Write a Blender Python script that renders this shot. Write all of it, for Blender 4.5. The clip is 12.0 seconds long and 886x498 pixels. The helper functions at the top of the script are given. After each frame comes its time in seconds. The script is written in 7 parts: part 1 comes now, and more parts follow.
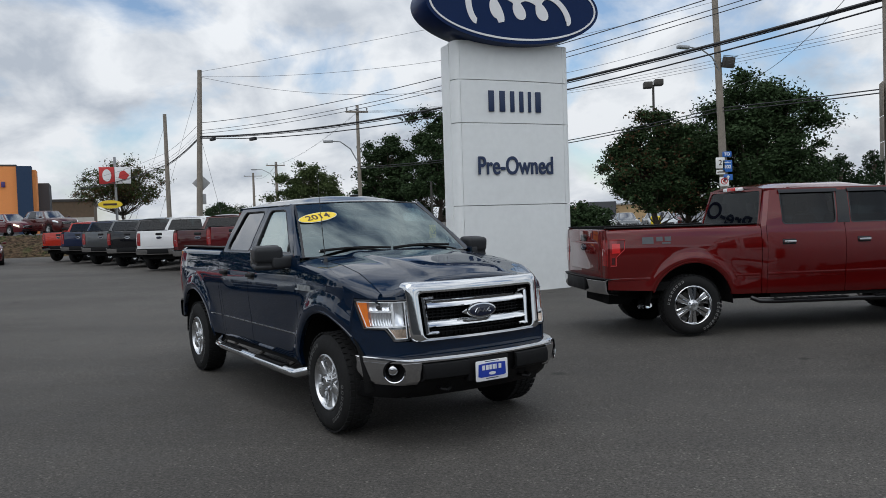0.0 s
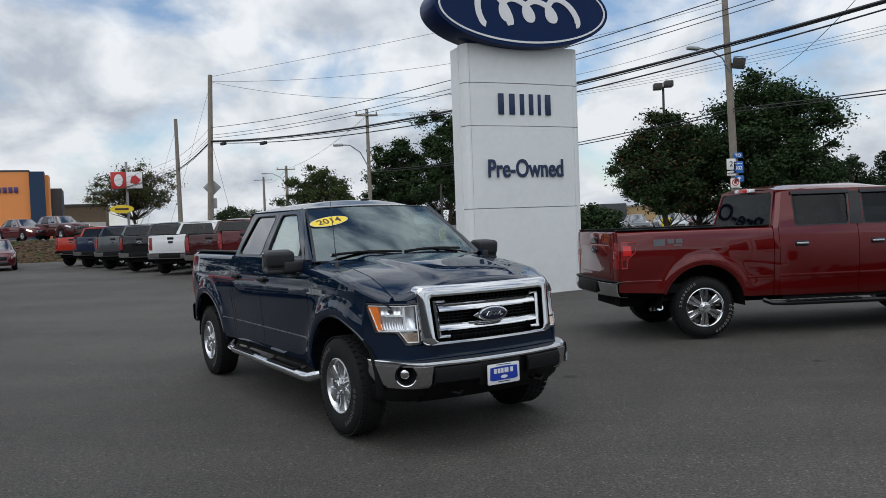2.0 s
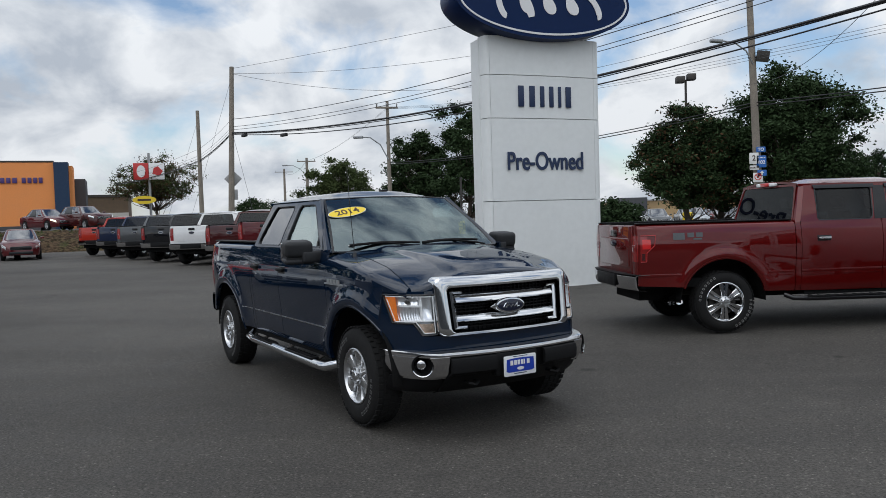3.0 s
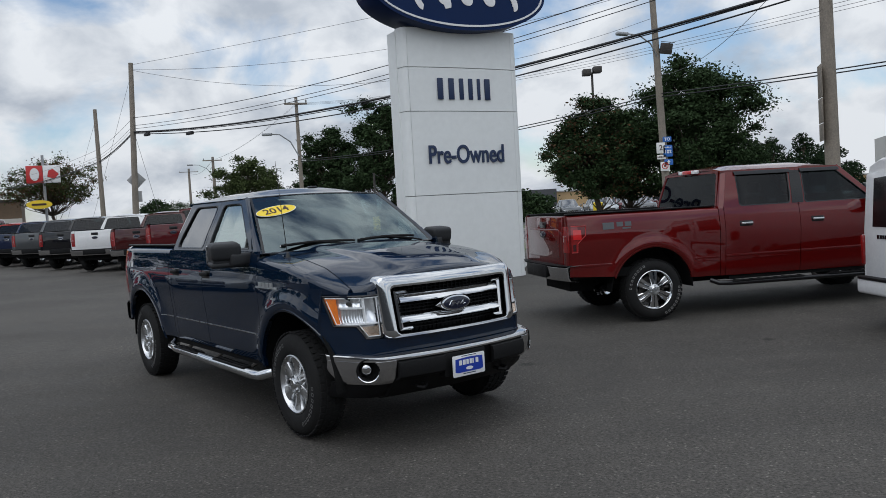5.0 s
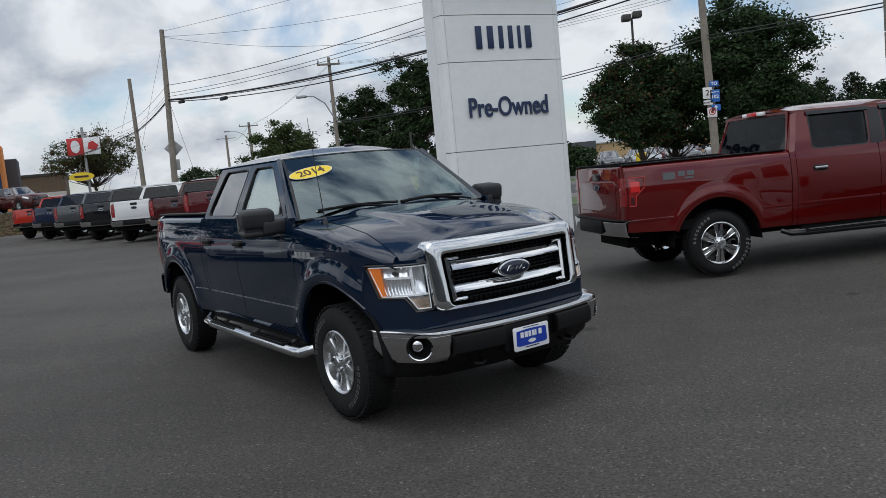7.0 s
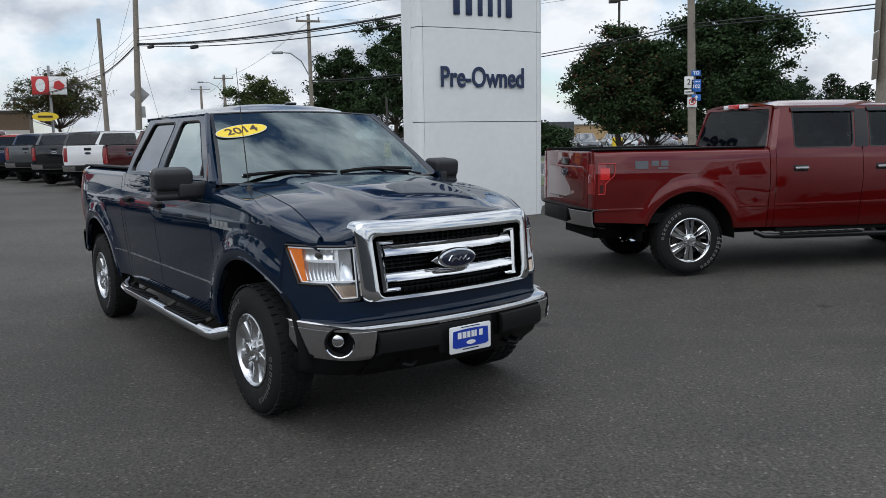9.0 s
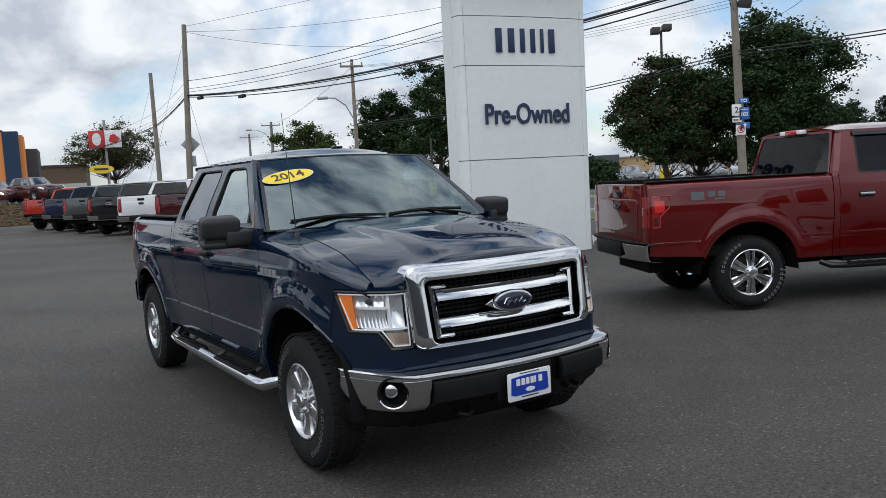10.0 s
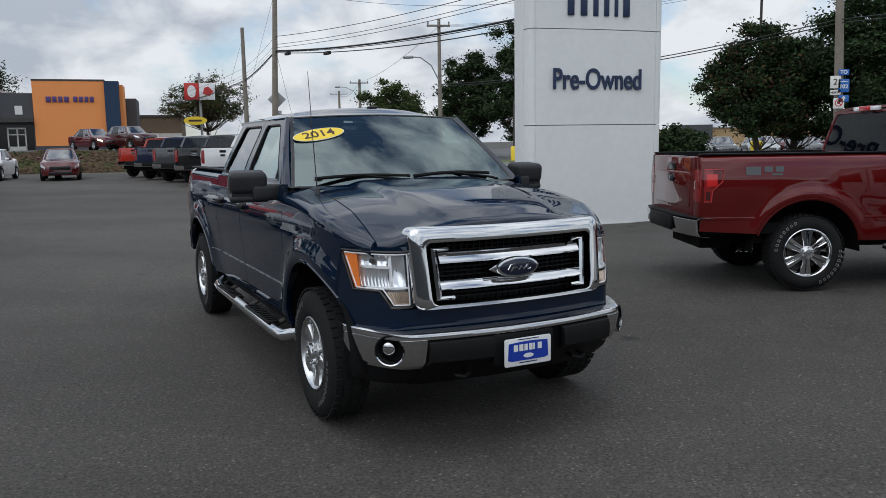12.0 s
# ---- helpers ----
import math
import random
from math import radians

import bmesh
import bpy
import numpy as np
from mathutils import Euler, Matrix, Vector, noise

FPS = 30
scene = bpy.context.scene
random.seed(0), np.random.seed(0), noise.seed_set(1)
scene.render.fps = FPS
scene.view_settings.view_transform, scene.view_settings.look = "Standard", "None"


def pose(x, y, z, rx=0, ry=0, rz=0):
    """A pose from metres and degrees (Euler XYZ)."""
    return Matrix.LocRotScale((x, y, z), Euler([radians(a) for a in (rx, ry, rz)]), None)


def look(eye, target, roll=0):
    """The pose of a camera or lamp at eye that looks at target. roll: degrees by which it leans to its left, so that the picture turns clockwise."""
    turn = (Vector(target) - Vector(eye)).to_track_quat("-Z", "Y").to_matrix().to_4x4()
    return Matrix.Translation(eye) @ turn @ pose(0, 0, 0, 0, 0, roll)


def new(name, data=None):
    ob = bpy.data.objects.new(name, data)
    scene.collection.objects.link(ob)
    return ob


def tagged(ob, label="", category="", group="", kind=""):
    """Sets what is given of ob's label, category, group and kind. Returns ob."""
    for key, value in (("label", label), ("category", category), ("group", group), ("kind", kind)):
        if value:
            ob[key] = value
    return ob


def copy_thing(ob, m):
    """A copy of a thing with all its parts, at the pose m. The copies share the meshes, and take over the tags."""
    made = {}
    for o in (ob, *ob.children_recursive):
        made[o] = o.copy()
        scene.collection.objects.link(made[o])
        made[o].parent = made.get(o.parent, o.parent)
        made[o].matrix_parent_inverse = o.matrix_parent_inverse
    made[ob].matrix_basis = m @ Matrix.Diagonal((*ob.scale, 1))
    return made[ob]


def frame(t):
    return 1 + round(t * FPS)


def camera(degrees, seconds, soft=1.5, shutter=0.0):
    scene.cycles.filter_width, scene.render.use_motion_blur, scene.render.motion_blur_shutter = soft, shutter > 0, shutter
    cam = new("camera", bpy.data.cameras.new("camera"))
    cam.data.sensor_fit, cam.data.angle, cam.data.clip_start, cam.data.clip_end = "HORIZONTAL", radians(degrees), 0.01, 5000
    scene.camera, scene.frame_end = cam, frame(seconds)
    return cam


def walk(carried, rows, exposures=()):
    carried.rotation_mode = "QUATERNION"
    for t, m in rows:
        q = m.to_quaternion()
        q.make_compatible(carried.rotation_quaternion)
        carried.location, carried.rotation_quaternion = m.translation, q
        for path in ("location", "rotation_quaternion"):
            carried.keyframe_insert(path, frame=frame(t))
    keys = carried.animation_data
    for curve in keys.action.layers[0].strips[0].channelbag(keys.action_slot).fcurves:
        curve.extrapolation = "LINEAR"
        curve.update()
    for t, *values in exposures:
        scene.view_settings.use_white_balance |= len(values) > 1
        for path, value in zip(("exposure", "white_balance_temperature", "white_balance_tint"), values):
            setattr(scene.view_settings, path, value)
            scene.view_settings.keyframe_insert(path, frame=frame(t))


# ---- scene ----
cam = camera(58.4, 12.0, soft=0.7)
PATH = [
    (0, (0.542, -0.078, 1.734), (0.381, 1.914, 1.66), -1.8),
    (0.5, (0.544, -0.07, 1.741), (0.39, 1.922, 1.651), -1.9),
    (1, (0.535, -0.088, 1.741), (0.378, 1.904, 1.655), -2.0),
    (1.5, (0.535, -0.087, 1.743), (0.363, 1.904, 1.67), -2.1),
    (2, (0.534, -0.086, 1.741), (0.348, 1.904, 1.675), -2.1),
    (2.5, (0.551, -0.099, 1.736), (0.339, 1.889, 1.674), -2.4),
    (3, (0.549, -0.086, 1.725), (0.314, 1.898, 1.643), -1.7),
    (3.2, (0.548, -0.078, 1.742), (0.337, 1.908, 1.637), -1.1),
    (4.8, (0.304, 0.124, 1.731), (0.198, 2.121, 1.71), -3.6),
    (5, (0.298, 0.19, 1.731), (0.282, 2.187, 1.628), -3.3),
    (5.5, (0.314, 0.328, 1.737), (0.319, 2.322, 1.587), -2.7),
    (6, (0.338, 0.488, 1.732), (0.285, 2.484, 1.629), -0.7),
    (6.5, (0.29, 0.674, 1.721), (0.233, 2.667, 1.574), -0.0),
    (7, (0.182, 0.846, 1.721), (0.06, 2.832, 1.52), -5.5),
    (7.2, (0.176, 0.949, 1.716), (0.016, 2.928, 1.473), -5.2),
    (8.8, (0.367, 1.494, 1.717), (0.284, 3.468, 1.408), -1.5),
    (9, (0.361, 1.546, 1.721), (0.31, 3.526, 1.442), -1.0),
    (9.5, (0.322, 1.657, 1.717), (0.225, 3.646, 1.531), -2.2),
    (10, (0.319, 1.731, 1.727), (0.152, 3.716, 1.547), -3.1),
    (10.5, (0.408, 1.754, 1.744), (-0.034, 3.702, 1.647), -2.9),
    (11, (0.566, 1.756, 1.727), (0.057, 3.685, 1.588), 1.7),
    (11.5, (0.698, 1.738, 1.727), (0.172, 3.657, 1.532), 1.5),
    (12, (0.763, 1.74, 1.72), (0.387, 3.686, 1.454), -0.9),
]
walk(cam, [(t, look(eye, target, roll)) for t, eye, target, roll in PATH], exposures=((0.0, -0.17, 6180, 9), (3.0, -0.17, 6180, 9), (5.0, -0.25, 6120, 9), (7.0, -0.23, 6150, 9), (9.0, -0.01, 6130, 9), (10.5, -0.06, 6160, 9), (11.2, -0.13, 6160, 9), (12.0, -0.20, 6140, 9)))

# ---- ground height, light and sky ----
def g(x, y):
    """Height of the lot: level under the camera, rising gently towards the road."""
    t = y - 9.0
    t = 0.5 * (t + math.sqrt(t * t + 0.6)) - 0.05
    return 0.33 * (1 - math.exp(-max(t, 0) / 12.0)) - 0.025


world = bpy.data.worlds.new("sky")
scene.world = world
world.use_nodes = True
wn, wl = world.node_tree.nodes, world.node_tree.links
wn.clear()
SUN_ELEV, SUN_AZ = radians(53), radians(200)
sky = wn.new("ShaderNodeTexSky")
sky.sky_type, sky.sun_disc, sky.sun_elevation, sky.sun_rotation = "NISHITA", False, SUN_ELEV, SUN_AZ
sky_bg = wn.new("ShaderNodeBackground")
sky_bg.inputs["Strength"].default_value = 0.14
wl.new(sky.outputs[0], sky_bg.inputs["Color"])
tc = wn.new("ShaderNodeTexCoord")
sep = wn.new("ShaderNodeSeparateXYZ")
wl.new(tc.outputs["Generated"], sep.inputs[0])
lift = wn.new("ShaderNodeMath")
lift.operation = "ADD"
lift.inputs[1].default_value = 0.70
absz = wn.new("ShaderNodeMath")
absz.operation = "ABSOLUTE"
wl.new(sep.outputs["Z"], absz.inputs[0])
wl.new(absz.outputs[0], lift.inputs[0])
flat = wn.new("ShaderNodeVectorMath")
flat.operation = "DIVIDE"
wl.new(tc.outputs["Generated"], flat.inputs[0])
comb = wn.new("ShaderNodeCombineXYZ")
for i in range(3):
    wl.new(lift.outputs[0], comb.inputs[i])
wl.new(comb.outputs[0], flat.inputs[1])


def wnoise(scale, detail, rough, off):
    m = wn.new("ShaderNodeMapping")
    m.inputs["Location"].default_value = off
    wl.new(flat.outputs[0], m.inputs["Vector"])
    n = wn.new("ShaderNodeTexNoise")
    n.inputs["Scale"].default_value, n.inputs["Detail"].default_value, n.inputs["Roughness"].default_value = scale, detail, rough
    n.inputs["Distortion"].default_value = 0.25
    wl.new(m.outputs[0], n.inputs["Vector"])
    return n


cover = wnoise(4.6, 9, 0.55, (3.1, 1.7, 0.4))
shade = wnoise(6.5, 8, 0.54, (7.3, 2.2, 5.0))
mask = wn.new("ShaderNodeValToRGB")
mask.color_ramp.elements[0].position, mask.color_ramp.elements[1].position = 0.335, 0.495
wl.new(cover.outputs["Fac"], mask.inputs[0])
tone = wn.new("ShaderNodeValToRGB")
tone.color_ramp.elements[0].position, tone.color_ramp.elements[0].color = 0.36, (0.56, 0.60, 0.66, 1)
tone.color_ramp.elements[1].position, tone.color_ramp.elements[1].color = 0.58, (1.02, 1.02, 1.02, 1)
wl.new(shade.outputs["Fac"], tone.inputs[0])
cloud_bg = wn.new("ShaderNodeBackground")
zen = wn.new("ShaderNodeMath")
zen.operation = "POWER"
zen.inputs[1].default_value = 1.6
wl.new(absz.outputs[0], zen.inputs[0])
zen2 = wn.new("ShaderNodeMath")
zen2.operation = "MULTIPLY_ADD"
zen2.inputs[1].default_value, zen2.inputs[2].default_value = 0.85, 0.90
wl.new(zen.outputs[0], zen2.inputs[0])
wl.new(zen2.outputs[0], cloud_bg.inputs["Strength"])
wl.new(tone.outputs[0], cloud_bg.inputs["Color"])
mixw = wn.new("ShaderNodeMixShader")
wl.new(mask.outputs[0], mixw.inputs[0])
wl.new(sky_bg.outputs[0], mixw.inputs[1])
wl.new(cloud_bg.outputs[0], mixw.inputs[2])
outw = wn.new("ShaderNodeOutputWorld")
wl.new(mixw.outputs[0], outw.inputs["Surface"])

sun = new("sun", bpy.data.lights.new("sun", "SUN"))
sun.data.energy, sun.data.angle, sun.data.color = 0.8, radians(70), (1.0, 0.97, 0.93)
sun.matrix_world = look((-5, -14, 20), (0, 0, 0))


# ---- materials ----
def nodes_of(name):
    m = bpy.data.materials.new(name)
    m.use_nodes = True
    return m, m.node_tree.nodes, m.node_tree.links, m.node_tree.nodes["Principled BSDF"]


def mat(name, color, rough=0.5, metal=0.0, vary=0.12, scale=6.0, bump=0.0, bump_scale=60.0, coat=0.0, spec=0.5, rand=0.0):
    """A surface with wear at two scales and fine relief."""
    m, n, l, b = nodes_of(name)
    b.inputs["Metallic"].default_value, b.inputs["Coat Weight"].default_value = metal, coat
    b.inputs["Coat Roughness"].default_value, b.inputs["Coat IOR"].default_value = 0.02, 1.6
    b.inputs["Specular IOR Level"].default_value = spec
    t = n.new("ShaderNodeTexCoord")
    a = n.new("ShaderNodeTexNoise")
    a.inputs["Scale"].default_value, a.inputs["Detail"].default_value = scale, 6
    l.new(t.outputs["Object"], a.inputs["Vector"])
    f = n.new("ShaderNodeTexNoise")
    f.inputs["Scale"].default_value, f.inputs["Detail"].default_value = scale * 11, 4
    l.new(t.outputs["Object"], f.inputs["Vector"])
    add = n.new("ShaderNodeMath")
    add.operation = "ADD"
    l.new(a.outputs["Fac"], add.inputs[0])
    l.new(f.outputs["Fac"], add.inputs[1])
    mr = n.new("ShaderNodeMapRange")
    mr.inputs[1].default_value, mr.inputs[2].default_value = 0.6, 1.4
    mr.inputs[3].default_value, mr.inputs[4].default_value = 1 - vary, 1 + vary
    l.new(add.outputs[0], mr.inputs[0])
    src = mr.outputs[0]
    if rand:
        oi = n.new("ShaderNodeObjectInfo")
        r2 = n.new("ShaderNodeMapRange")
        r2.inputs[3].default_value, r2.inputs[4].default_value = 1 - rand, 1 + rand
        l.new(oi.outputs["Random"], r2.inputs[0])
        mu = n.new("ShaderNodeMath")
        mu.operation = "MULTIPLY"
        l.new(src, mu.inputs[0])
        l.new(r2.outputs[0], mu.inputs[1])
        src = mu.outputs[0]
    mul = n.new("ShaderNodeVectorMath")
    mul.operation = "SCALE"
    mul.inputs[0].default_value = color
    l.new(src, mul.inputs["Scale"])
    l.new(mul.outputs[0], b.inputs["Base Color"])
    rr = n.new("ShaderNodeMapRange")
    rr.inputs[1].default_value, rr.inputs[2].default_value = 0.3, 0.7
    rr.inputs[3].default_value, rr.inputs[4].default_value = rough * 0.85, min(1.0, rough * 1.15)
    l.new(a.outputs["Fac"], rr.inputs[0])
    l.new(rr.outputs[0], b.inputs["Roughness"])
    if bump:
        bn = n.new("ShaderNodeTexNoise")
        bn.inputs["Scale"].default_value, bn.inputs["Detail"].default_value = bump_scale, 5
        l.new(t.outputs["Object"], bn.inputs["Vector"])
        bp = n.new("ShaderNodeBump")
        bp.inputs["Strength"].default_value, bp.inputs["Distance"].default_value = bump, 0.01
        l.new(bn.outputs["Fac"], bp.inputs["Height"])
        l.new(bp.outputs[0], b.inputs["Normal"])
    return m


def paint(name, color, metal=0.08):
    return mat(name, color, rough=0.40, metal=metal, vary=0.07, scale=2.5, coat=1.0, spec=0.0)


def glass(name, tint, rough=0.01, r0=0.06, sheen=(0.95, 0.97, 1)):
    m, n, l, b = nodes_of(name)
    n.remove(b)
    out = n["Material Output"]
    tr = n.new("ShaderNodeBsdfTransparent")
    tr.inputs[0].default_value = (*tint, 1)
    gl = n.new("ShaderNodeBsdfGlossy")
    gl.inputs["Roughness"].default_value = rough
    gl.inputs["Color"].default_value = (*sheen, 1)
    lw = n.new("ShaderNodeLayerWeight")
    lw.inputs["Blend"].default_value = 0.5
    pw = n.new("ShaderNodeMath")
    pw.operation = "POWER"
    pw.inputs[1].default_value = 5.0
    l.new(lw.outputs["Facing"], pw.inputs[0])
    fr = n.new("ShaderNodeMath")
    fr.operation = "MULTIPLY_ADD"
    fr.inputs[1].default_value, fr.inputs[2].default_value = 1 - r0, r0
    l.new(pw.outputs[0], fr.inputs[0])
    mx = n.new("ShaderNodeMixShader")
    l.new(fr.outputs[0], mx.inputs[0])
    l.new(tr.outputs[0], mx.inputs[1])
    l.new(gl.outputs[0], mx.inputs[2])
    l.new(mx.outputs[0], out.inputs["Surface"])
    return m


def asphalt_mat(name, base, patch=0.25):
    m, n, l, b = nodes_of(name)
    t = n.new("ShaderNodeTexCoord")

    def noise_tex(scale, detail=6, rough=0.6):
        a = n.new("ShaderNodeTexNoise")
        a.inputs["Scale"].default_value, a.inputs["Detail"].default_value, a.inputs["Roughness"].default_value = scale, detail, rough
        l.new(t.outputs["Object"], a.inputs["Vector"])
        return a

    def ramp(src, lo, hi, a, c):
        r = n.new("ShaderNodeMapRange")
        for i, v in enumerate((lo, hi, a, c)):
            r.inputs[i + 1].default_value = v
        l.new(src, r.inputs[0])
        return r.outputs[0]

    def times(a, c):
        x = n.new("ShaderNodeMath")
        x.operation = "MULTIPLY"
        l.new(a, x.inputs[0])
        l.new(c, x.inputs[1])
        return x.outputs[0]

    big, mid, fine = noise_tex(0.22, 5), noise_tex(1.9, 8, 0.7), noise_tex(48, 5, 0.8)
    vo = n.new("ShaderNodeTexVoronoi")
    vo.inputs["Scale"].default_value = 70
    l.new(t.outputs["Object"], vo.inputs["Vector"])
    speck = ramp(vo.outputs["Color"], 0.80, 1.0, 0.95, 2.7)
    v = times(ramp(big.outputs["Fac"], 0.3, 0.7, 1 - patch, 1 + patch), ramp(mid.outputs["Fac"], 0.25, 0.75, 0.74, 1.26))
    v = times(v, ramp(fine.outputs["Fac"], 0.32, 0.68, 0.22, 1.78))
    v = times(v, speck)
    # long worn lanes and small dark oil marks
    mp = n.new("ShaderNodeMapping")
    mp.inputs["Rotation"].default_value = (0, 0, radians(35))
    mp.inputs["Scale"].default_value = (0.06, 0.55, 1.0)
    l.new(t.outputs["Object"], mp.inputs["Vector"])
    lane = n.new("ShaderNodeTexNoise")
    lane.inputs["Scale"].default_value, lane.inputs["Detail"].default_value = 1.0, 4
    l.new(mp.outputs[0], lane.inputs["Vector"])
    v = times(v, ramp(lane.outputs["Fac"], 0.35, 0.65, 0.86, 1.14))
    oil = n.new("ShaderNodeTexVoronoi")
    oil.inputs["Scale"].default_value = 0.75
    oil.inputs["Randomness"].default_value = 1.0
    wob = n.new("ShaderNodeMixRGB")
    wob.inputs[0].default_value = 0.12
    l.new(t.outputs["Object"], wob.inputs[1])
    l.new(mid.outputs["Color"], wob.inputs[2])
    l.new(wob.outputs[0], oil.inputs["Vector"])
    v = times(v, ramp(oil.outputs["Distance"], 0.03, 0.075, 0.45, 1.0))
    sc = n.new("ShaderNodeVectorMath")
    sc.operation = "SCALE"
    sc.inputs[0].default_value = base
    l.new(v, sc.inputs["Scale"])
    l.new(sc.outputs[0], b.inputs["Base Color"])
    l.new(ramp(mid.outputs["Fac"], 0.3, 0.7, 0.72, 0.95), b.inputs["Roughness"])
    b.inputs["Specular IOR Level"].default_value = 0.35
    bp = n.new("ShaderNodeBump")
    bp.inputs["Strength"].default_value, bp.inputs["Distance"].default_value = 0.9, 0.008
    l.new(fine.outputs["Fac"], bp.inputs["Height"])
    l.new(bp.outputs[0], b.inputs["Normal"])
    return m


def leaf_mat(name, color):
    m, n, l, b = nodes_of(name)
    gm = n.new("ShaderNodeNewGeometry")
    r = n.new("ShaderNodeMapRange")
    r.inputs[3].default_value, r.inputs[4].default_value = 0.62, 1.35
    l.new(gm.outputs["Random Per Island"], r.inputs[0])
    sc = n.new("ShaderNodeVectorMath")
    sc.operation = "SCALE"
    sc.inputs[0].default_value = color
    l.new(r.outputs[0], sc.inputs["Scale"])
    l.new(sc.outputs[0], b.inputs["Base Color"])
    b.inputs["Roughness"].default_value = 0.75
    b.inputs["Specular IOR Level"].default_value = 0.06
    return m


def dirt_mat(name):
    """Bare brown earth with patches of dull grass."""
    m, n, l, b = nodes_of(name)
    t = n.new("ShaderNodeTexCoord")
    big = n.new("ShaderNodeTexNoise")
    big.inputs["Scale"].default_value, big.inputs["Detail"].default_value, big.inputs["Roughness"].default_value = 0.55, 9, 0.7
    l.new(t.outputs["Object"], big.inputs["Vector"])
    fine = n.new("ShaderNodeTexNoise")
    fine.inputs["Scale"].default_value, fine.inputs["Detail"].default_value = 5.5, 8
    l.new(t.outputs["Object"], fine.inputs["Vector"])
    r = n.new("ShaderNodeValToRGB")
    e = r.color_ramp.elements
    e[0].position, e[0].color = 0.40, (0.075, 0.048, 0.030, 1)
    e[1].position, e[1].color = 0.58, (0.060, 0.066, 0.026, 1)
    k = e.new(0.50)
    k.color = (0.095, 0.066, 0.040, 1)
    l.new(big.outputs["Fac"], r.inputs[0])
    mr = n.new("ShaderNodeMapRange")
    mr.inputs[1].default_value, mr.inputs[2].default_value, mr.inputs[3].default_value, mr.inputs[4].default_value = 0.35, 0.65, 0.25, 1.25
    l.new(fine.outputs["Fac"], mr.inputs[0])
    sc = n.new("ShaderNodeVectorMath")
    sc.operation = "SCALE"
    l.new(r.outputs[0], sc.inputs[0])
    l.new(mr.outputs[0], sc.inputs["Scale"])
    l.new(sc.outputs[0], b.inputs["Base Color"])
    b.inputs["Roughness"].default_value, b.inputs["Specular IOR Level"].default_value = 0.95, 0.1
    bp = n.new("ShaderNodeBump")
    bp.inputs["Strength"].default_value, bp.inputs["Distance"].default_value = 1.0, 0.15
    l.new(fine.outputs["Fac"], bp.inputs["Height"])
    l.new(bp.outputs[0], b.inputs["Normal"])
    return m


def glow(name, color, strength):
    m, n, l, b = nodes_of(name)
    b.inputs["Base Color"].default_value = (*color, 1)
    b.inputs["Emission Color"].default_value = (*color, 1)
    b.inputs["Emission Strength"].default_value = strength
    return m


